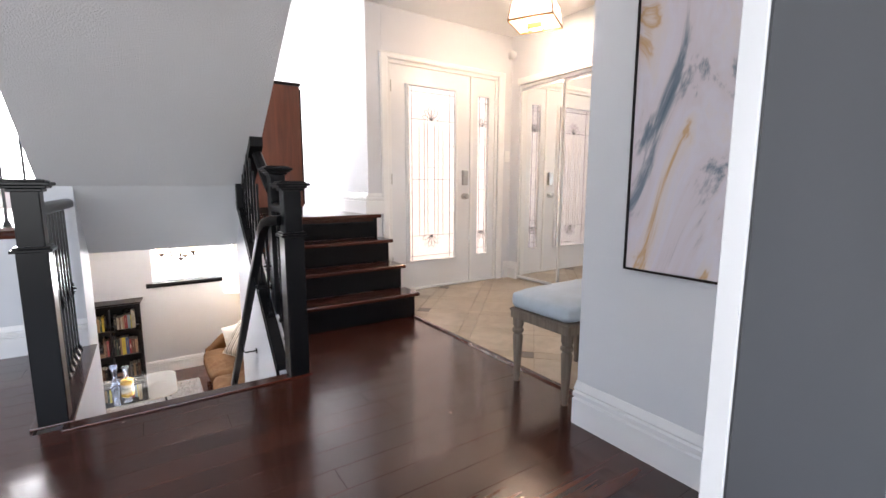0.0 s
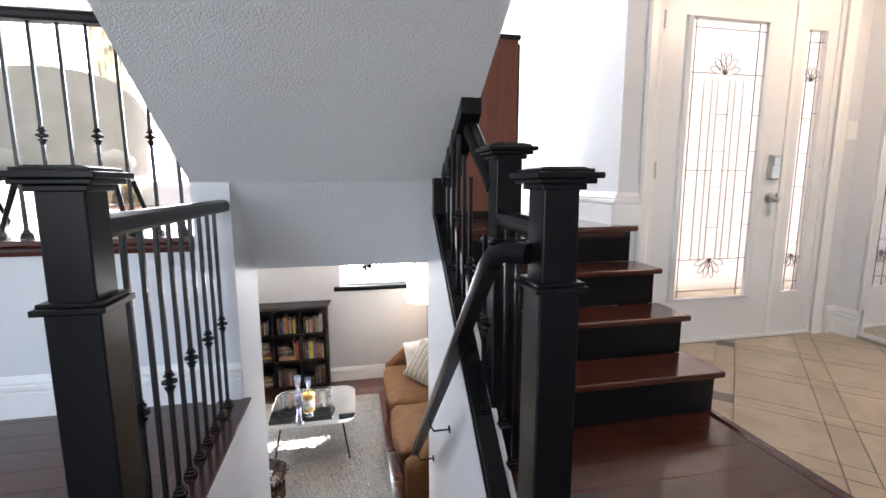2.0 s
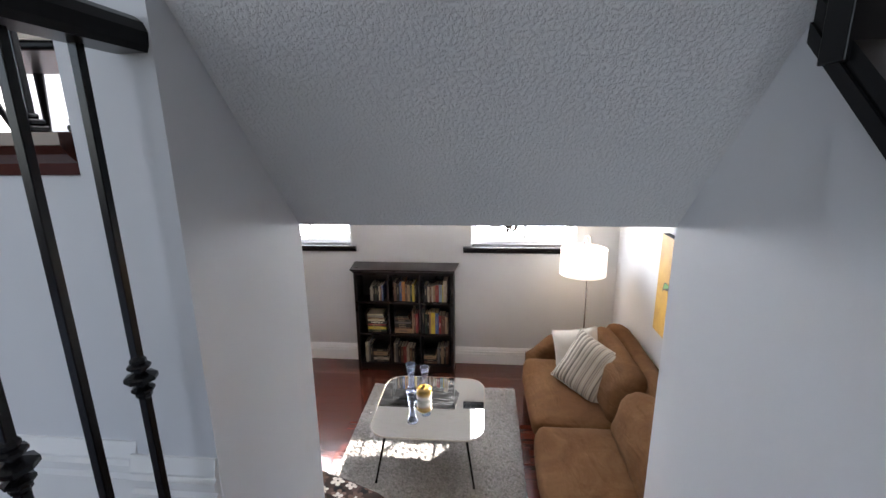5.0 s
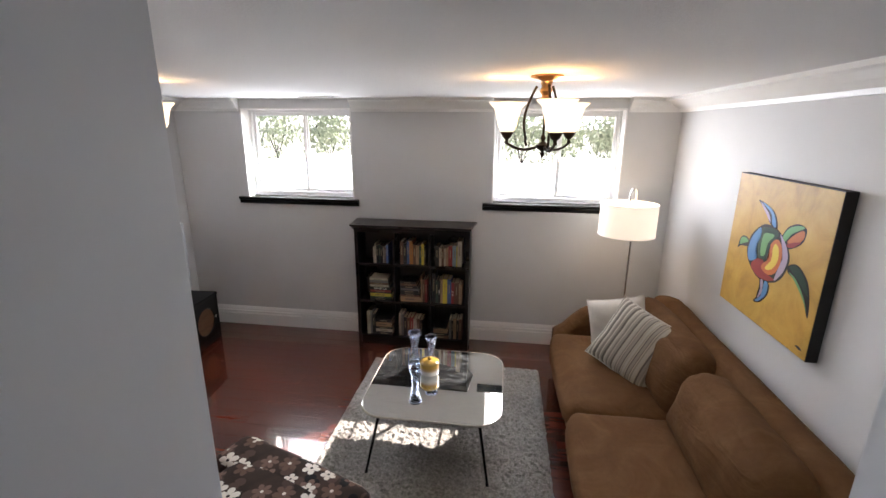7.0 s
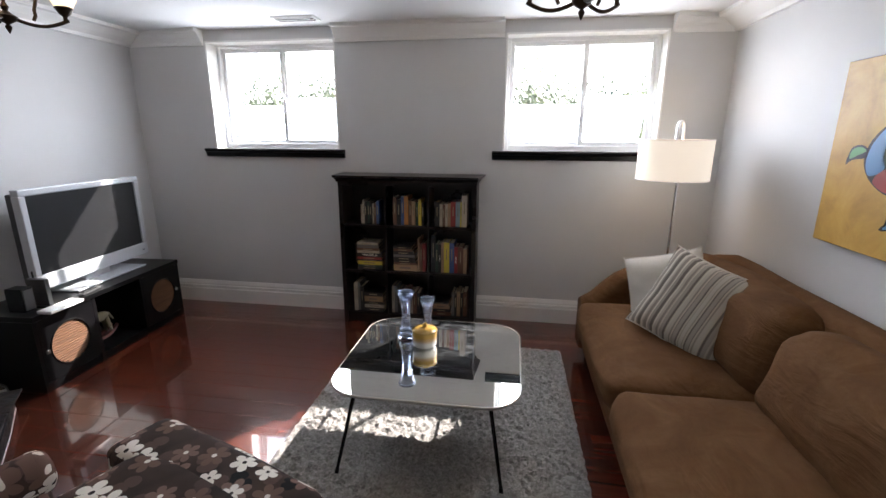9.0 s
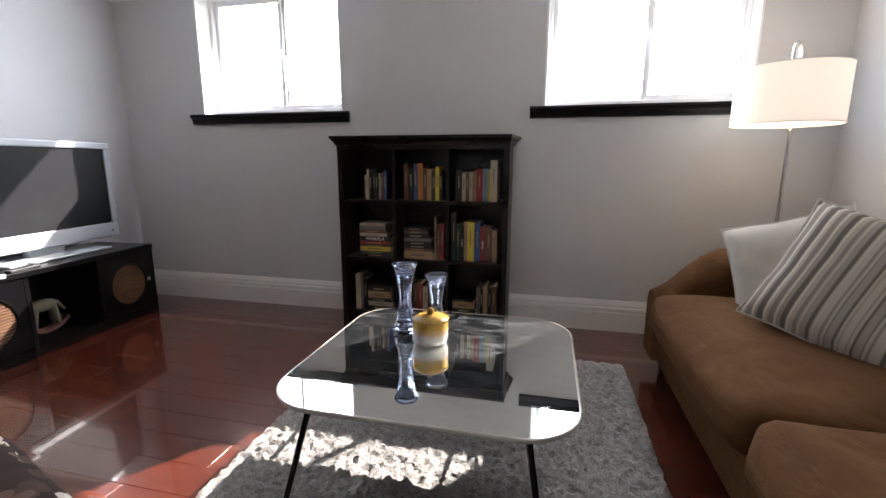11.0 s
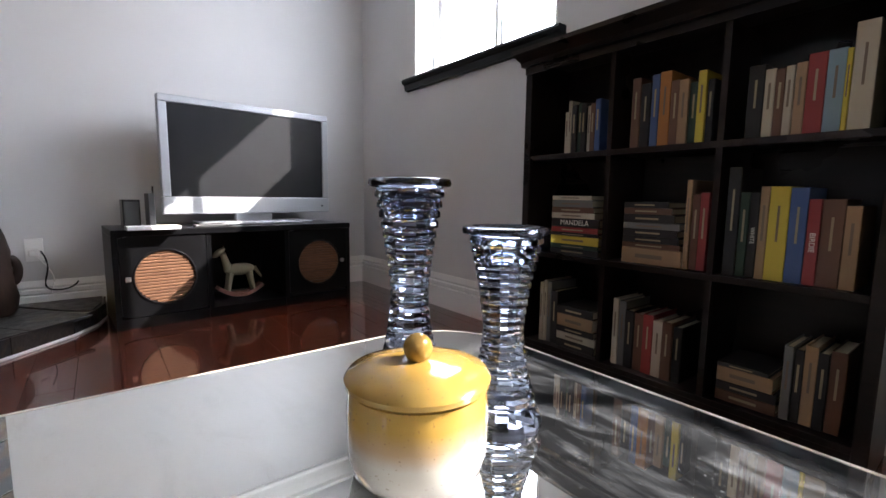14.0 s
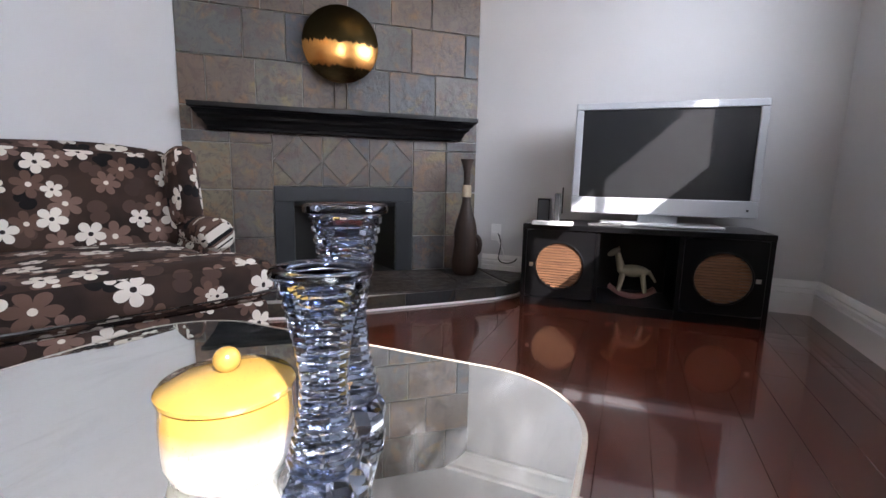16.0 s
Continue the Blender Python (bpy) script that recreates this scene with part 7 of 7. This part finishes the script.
def entry_light():
    l = thing("ceiling_light", "square bronze ceiling lantern with glowing seeded glass in the entry", "ceiling light", at=(2.85, 2.80, ENTRY_CEIL), rz=30)
    l.scale = (1, 1, 1.15)
    bm = BM()
    box(bm, (-0.09, -0.09, -0.025), (0.09, 0.09, -0.001), 0.004)
    box(bm, (-0.02, -0.02, -0.06), (0.02, 0.02, -0.025))
    part("canopy", bm, M_brass, l)
    bm = BM()
    for z in (-0.06, -0.20):
        a = 0.185 if z < -0.1 else 0.16
        for s in (-1, 1):
            box(bm, (-a, s * a - 0.006, z - 0.008), (a, s * a + 0.006, z + 0.008), 0.002)
            box(bm, (s * a - 0.006, -a, z - 0.008), (s * a + 0.006, a, z + 0.008), 0.002)
    for sx in (-1, 1):
        for sy in (-1, 1):
            tube(bm, (sx * 0.16, sy * 0.16, -0.06), (sx * 0.185, sy * 0.185, -0.20), 0.006, 0.006, 6)
            tube(bm, (sx * 0.02, sy * 0.02, -0.05), (sx * 0.16, sy * 0.16, -0.06), 0.005, 0.005, 6)
    box(bm, (-0.06, -0.06, -0.245), (0.06, 0.06, -0.205), 0.004)
    part("frame", bm, M_brass, l)
    m = glow("seeded_glass", (1.0, 0.84, 0.62), 1.0)
    for k in range(4):
        bm = BM()
        r = Matrix.Rotation(radians(90 * k), 4, "Z")
        q = [r @ Vector(v) for v in ((-0.155, 0.163, -0.068), (0.155, 0.163, -0.068), (0.178, 0.181, -0.192), (-0.178, 0.181, -0.192))]
        o = r @ Vector((0, 0.003, 0))
        lo, hi = [bm.verts.new(v) for v in q], [bm.verts.new(v + o) for v in q]
        bm.faces.new(lo)
        bm.faces.new(hi)
        for j in range(4):
            bm.faces.new((lo[j], lo[(j + 1) % 4], hi[(j + 1) % 4], hi[j]))
        part("glass_panel", bm, m, l)
    bulb("entry_bulb", (2.85, 2.80, ENTRY_CEIL - 0.30), 17, (1.0, 0.78, 0.58), 0.08)


entry_light()


def bench():
    b = thing("bench", "pale blue upholstered bench with turned weathered wooden legs", "bench")
    b.scale = (1, 1, 0.93)
    X0, X1, Y0, Y1 = 1.56, 2.10, 1.235, 1.625
    m = wood("weathered_oak", (0.10, 0.075, 0.055), (0.22, 0.17, 0.13), 0.6, "z", 10)
    bm = BM()
    soft_box(bm, (X0 - 0.005, Y0 - 0.005, 0.43), (X1 + 0.4, Y1 + 0.005, 0.535), 0.04, 0.015, 12)
    part("seat", bm, fabric("pale_blue_linen", (0.42, 0.48, 0.53), 0.9), b, "pale blue upholstered seat", True)
    bm = BM()
    box(bm, (X0, Y0, 0.375), (X1 + 0.4, Y1, 0.435), 0.006)
    box(bm, (X0 - 0.004, Y0 - 0.004, 0.418), (X1 + 0.404, Y1 + 0.004, 0.43), 0.003)
    part("apron", bm, m, b, "weathered wooden apron")
    for x in (X0 + 0.03, X1 - 0.03, X1 + 0.37):
        for y in (Y0 + 0.03, Y1 - 0.03):
            bm = BM()
            lathe(bm, [(0.001, 0), (0.014, 0), (0.017, 0.012), (0.013, 0.022), (0.017, 0.05), (0.024, 0.20), (0.027, 0.27), (0.02, 0.285), (0.03, 0.295), (0.03, 0.31), (0.021, 0.32), (0.028, 0.335), (0.028, 0.376), (0.001, 0.376)], (x, y, 0), 14)
            part("leg", bm, m, b, "", True)


bench()


def abstract_picture():
    p = thing("abstract_picture", "tall abstract canvas in lilac, gold and dark blue, thin frame", "painting")
    bm = BM()
    y0, y1, z0, z1 = 0.36, 0.928, 0.725, 2.05
    x = 1.5195
    for a, b in (((x - 0.032, y0, z0), (x, y0 + 0.008, z1)), ((x - 0.032, y1 - 0.008, z0), (x, y1, z1)), ((x - 0.032, y0, z0), (x, y1, z0 + 0.008)), ((x - 0.032, y0, z1 - 0.008), (x, y1, z1))):
        box(bm, a, b)
    part("frame", bm, M_darkwood, p, "thin dark frame")
    m = mat("poured_paint", (0.6, 0.55, 0.6), 0.4)
    t, b = nodes_of(m)
    v = coords(t, (1, 1.6, 0.8), (25, 0, 0))
    n1 = noise_tex(t, v, 1.25, 6, 0.62, 2.2)
    col = ramp(t, n1, [(0.30, (0.05, 0.10, 0.14)), (0.37, (0.16, 0.20, 0.25)), (0.42, (0.62, 0.55, 0.58)), (0.50, (0.64, 0.60, 0.66)), (0.58, (0.66, 0.58, 0.56)), (0.62, (0.55, 0.33, 0.16)), (0.66, (0.66, 0.56, 0.50)), (0.78, (0.07, 0.05, 0.05))])
    t.links.new(col, b.inputs["Base Color"])
    bm = BM()
    box(bm, (x - 0.026, y0 + 0.008, z0 + 0.008), (x - 0.001, y1 - 0.008, z1 - 0.008))
    part("canvas", bm, m, p)


abstract_picture()


def grey_door():
    d = tagged(new("door_3"), "dark grey door standing open, white edge, placed to fit the view", "door", kind="structure")
    # Position and thickness are set to fit the camera's view.
    bm = BM()
    box(bm, (0.60, 0.160, 0.01), (1.518, 0.163, 2.08))
    part("face", bm, M_grey, d)
    bm = BM()
    box(bm, (0.598, 0.1635, 0.01), (1.518, 0.193, 2.08), 0.002)
    part("slab", bm, M_white, d, "white door edge")


grey_door()

# ---- dining level ----


def dining_chair(x, y, rz):
    c = thing("dining_chair", "cream upholstered tub chair with slim black legs on the dining level", "chair", "dining chairs", (x, y, UP + 0.001), rz)
    M_cream = fabric("cream_velvet", (0.62, 0.58, 0.50), 0.9)
    bm = BM()
    n = 24
    rings = []
    for k in range(n + 1):
        a = radians(180 + 180 * k / n)
        f = abs(k / n - 0.5) * 2
        top = 0.84 - 0.20 * f ** 3
        ring = []
        for r, z in ((0.30, 0.29), (0.345, 0.29), (0.365, 0.5), (0.375, top - 0.02), (0.36, top), (0.335, top - 0.01), (0.315, 0.5)):
            ring.append(bm.verts.new((r * 1.02 * math.cos(a), r * 0.95 * math.sin(a), z)))
        rings.append(ring)
    for p, q in zip(rings, rings[1:]):
        for k in range(7):
            bm.faces.new((p[k], p[(k + 1) % 7], q[(k + 1) % 7], q[k]))
    bm.faces.new(rings[0])
    bm.faces.new(rings[-1])
    part("backrest", bm, M_cream, c, "", True)
    bm = BM()
    soft_box(bm, (-0.31, -0.30, 0.30), (0.31, 0.27, 0.44), 0.06, 0.02, 10)
    part("seat", bm, M_cream, c, "", True)
    bm = BM()
    box(bm, (-0.30, -0.30, 0.262), (0.30, 0.25, 0.292), 0.01)
    part("seat_frame", bm, M_black, c)
    for sx in (-1, 1):
        for sy in (-1, 1):
            bm = BM()
            tube(bm, (sx * 0.22, sy * 0.2, 0.265), (sx * 0.28, sy * 0.27, 0), 0.018, 0.011, 10)
            part("leg", bm, M_black, c)


dining_chair(-1.42, 4.42, 10)
dining_chair(-2.35, 4.55, -8)


def dining_window():
    w = tagged(new("window_3"), "wide bright dining window in a white frame", "window", kind="structure")
    bm = BM()
    x0, x1, z0, z1, y = -3.1, -0.7, 1.0, 3.0, YN + 0.08
    for a, b in (((x0, y, z0), (x0 + 0.06, y + 0.06, z1)), ((x1 - 0.06, y, z0), (x1, y + 0.06, z1)), ((x0 + 0.06, y, z0), (x1 - 0.06, y + 0.06, z0 + 0.06)), ((x0 + 0.06, y, z1 - 0.06), (x1 - 0.06, y + 0.06, z1)), ((-1.94, y, z0 + 0.06), (-1.86, y + 0.06, z1 - 0.06))):
        box(bm, a, b, 0.004)
    part("window_frame", bm, M_upvc, w)
    cr = thing("curtain_rod", "dark metal curtain rod over the dining window", "curtain rod")
    bm = BM()
    tube(bm, (-2.75, YN - 0.09, 2.76), (-0.6, YN - 0.09, 2.76), 0.012, 0.012, 10)
    part("rod", bm, M_iron, cr)
    bm = BM()
    bmesh.ops.create_uvsphere(bm, u_segments=12, v_segments=8, radius=0.03, matrix=Matrix.Translation((-2.77, YN - 0.09, 2.76)))
    part("finial", bm, M_iron, cr, "", True)
    for x in (-2.6, -0.75):
        bm = BM()
        box(bm, (x - 0.008, YN - 0.09, 2.75), (x + 0.008, YN - 0.0005, 2.775))
        part("bracket", bm, M_iron, cr)
    m = mat("cream_print_curtain", (0.5, 0.42, 0.26), 0.9)
    t, b = nodes_of(m)
    t.links.new(ramp(t, noise_tex(t, coords(t), 9, 3, 0.5, 0.6), [(0.40, (0.30, 0.27, 0.24)), (0.48, (0.58, 0.50, 0.33)), (0.6, (0.62, 0.58, 0.48))]), b.inputs["Base Color"])
    b.inputs["Transmission Weight"].default_value = 0.0
    cu = thing("curtain", "cream and gold patterned curtain hanging beside the dining window", "curtain")
    bm = BM()
    pts = []
    n = 60
    f0 = [bm.verts.new((-2.62 + 0.36 * k / n, YN - 0.09 + 0.03 * math.sin(k * 0.65), 2.77)) for k in range(n + 1)]
    f1 = [bm.verts.new((-2.64 + 0.40 * k / n, YN - 0.09 + 0.04 * math.sin(k * 0.65 + 0.4), UP + 0.02)) for k in range(n + 1)]
    for k in range(n):
        bm.faces.new((f0[k], f0[k + 1], f1[k + 1], f1[k]))
    bmesh.ops.solidify(bm, geom=list(bm.faces), thickness=0.003)
    part("fabric_panel", bm, m, cu, "", True)
    pt = thing("dining_table", "pale round dining table on the raised level", "table", at=(-1.75, 5.3, UP))
    bm = BM()
    lathe(bm, [(0.001, 0.72), (0.55, 0.72), (0.56, 0.735), (0.55, 0.75), (0.001, 0.75)], seg=40)
    part("tabletop", bm, M_white, pt)
    bm = BM()
    lathe(bm, [(0.001, 0.001), (0.3, 0.001), (0.3, 0.02), (0.05, 0.05), (0.04, 0.72), (0.001, 0.72)], seg=28)
    part("pedestal", bm, M_white, pt)


dining_window()


def landing_cabinet():
    c = thing("tall_cabinet", "reddish-brown wooden cabinet with dark edges on the landing", "cabinet")
    m = wood("mahogany_veneer", (0.085, 0.024, 0.012), (0.16, 0.048, 0.022), 0.35, "z", 4)
    X0, X1, Y0, Y1 = 0.80, 1.255, 4.21, 4.70
    bm = BM()
    box(bm, (X0, Y0, UP + 0.06), (X1, Y1, 1.94), 0.004)
    part("body", bm, m, c)
    bm = BM()
    box(bm, (X0 - 0.012, Y0 - 0.012, 1.94), (X1 + 0.012, Y1 + 0.012, 1.968), 0.004)
    part("top", bm, M_darkwood, c, "dark wooden top")
    bm = BM()
    box(bm, (X0 + 0.01, Y0 + 0.01, UP + 0.001), (X1 - 0.01, Y1 - 0.01, UP + 0.06))
    part("plinth", bm, M_darkwood, c)
    bm = BM()
    box(bm, (X1 + 0.0005, Y0 + 0.02, UP + 0.08), (X1 + 0.02, Y1 - 0.02, 1.92), 0.003)
    d = part("door", bm, M_darkwood, c, "dark front door")


landing_cabinet()
# ---- floor pieces ----
planks(FLOOR_LOW, XL, XR, YS - 0.1, YN, LOW, "x", 0.128, M_floor_low, (), (0.6, 1.4))
planks(FLOOR_MAIN, -3.2, TX, -2.5, 3.535, 0.0, "x", 0.13, M_floor_up, [(-0.47, KX, 2.33, 4.0), (KX, TX, 3.0, 4.0)], (0.6, 1.8))


def well_nosing():
    bm = BM()
    box(bm, (SX0 - 0.002, 2.27, 0.0005), (SX1 + 0.09, 2.345, 0.010), 0.003)
    struct("trim_stair_head", bm, M_tread, "dark red wooden nosing at the head of the stairs", "trim")
    bm = BM()
    prism(bm, [(TX - 0.022, 0.0005), (TX + 0.022, 0.0005), (TX + 0.012, 0.011), (TX - 0.012, 0.011)], "y", 1.15, 2.945)
    struct("trim_threshold", bm, M_tread, "dark wooden strip between planks and tiles", "trim")
    bm = BM()
    box(bm, (SX1 - 0.004, 2.33, -0.03), (KX + 0.02, 2.50, 0.001), 0.002)
    struct("trim_well_edge", bm, M_tread, "dark red board beside the stair head", "trim")


well_nosing()


def stone(name, a, b):
    m = mat(name, a, 0.28)
    t, bs = nodes_of(m)
    oi = t.nodes.new("ShaderNodeObjectInfo")
    v = coords(t)
    n = noise_tex(t, v, 5, 6, 0.65, 0.8)
    col = mixc(t, mapr(t, oi.outputs["Random"], 0, 1, 0.0, 0.4), ramp(t, n, [(0.3, a), (0.7, b)]), tuple(x * 0.75 for x in a))
    t.links.new(col, bs.inputs["Base Color"])
    bump(t, bs, noise_tex(t, v, 40, 4), 0.15, 0.002)
    return m


def entry_tiles():
    """Square stone tiles laid on the diagonal with narrow border strips and small dark insets."""
    M_t = stone("travertine", (0.33, 0.265, 0.185), (0.55, 0.47, 0.37))
    M_s = stone("travertine_strip", (0.33, 0.26, 0.18), (0.48, 0.40, 0.30))
    M_i = stone("bronze_inset", (0.06, 0.045, 0.035), (0.12, 0.09, 0.065))
    big, strip = 0.33, 0.10
    pitch = big + strip
    r = Matrix.Rotation(radians(45), 2)
    org = Vector((2.5, 2.445))
    x0, x1, y0, y1 = TX + 0.005, 3.42, -0.04, 3.708

    def clip(poly):
        for axis, lim, keep in ((0, x0, 1), (0, x1, -1), (1, y0, 1), (1, y1, -1)):
            out = []
            for p, q in zip(poly, poly[1:] + poly[:1]):
                a, b = keep * (p[axis] - lim), keep * (q[axis] - lim)
                if a >= 0:
                    out.append(p)
                if a * b < 0:
                    f = a / (a - b)
                    out.append((p[0] + (q[0] - p[0]) * f, p[1] + (q[1] - p[1]) * f))
            poly = out
            if len(poly) < 3:
                return None
        return poly

    def lay(u0, u1, v0, v1, m, name):
        g = 0.002
        poly = []
        for u, v in ((u0 + g, v0 + g), (u1 - g, v0 + g), (u1 - g, v1 - g), (u0 + g, v1 - g)):
            w = r @ Vector((u, v)) + org
            poly.append((w.x, w.y))
        poly = clip(poly)
        if not poly:
            return
        bm = BM()
        prism(bm, poly, "z", -0.0115, 0.0)
        part(name, bm, m, FLOOR_TILE)
    for i in range(-7, 8):
        for j in range(-7, 8):
            u, v = i * pitch, j * pitch
            lay(u + strip / 2, u + strip / 2 + big, v + strip / 2, v + strip / 2 + big, M_t, "tile")
            lay(u - strip / 2, u + strip / 2, v + strip / 2, v + strip / 2 + big, M_s, "strip_tile")
            lay(u + strip / 2, u + strip / 2 + big, v - strip / 2, v + strip / 2, M_s, "strip_tile")
            lay(u - strip / 2, u + strip / 2, v - strip / 2, v + strip / 2, M_i if (i + j) % 2 == 0 and i % 2 == 0 else M_s, "inset_tile")


entry_tiles()
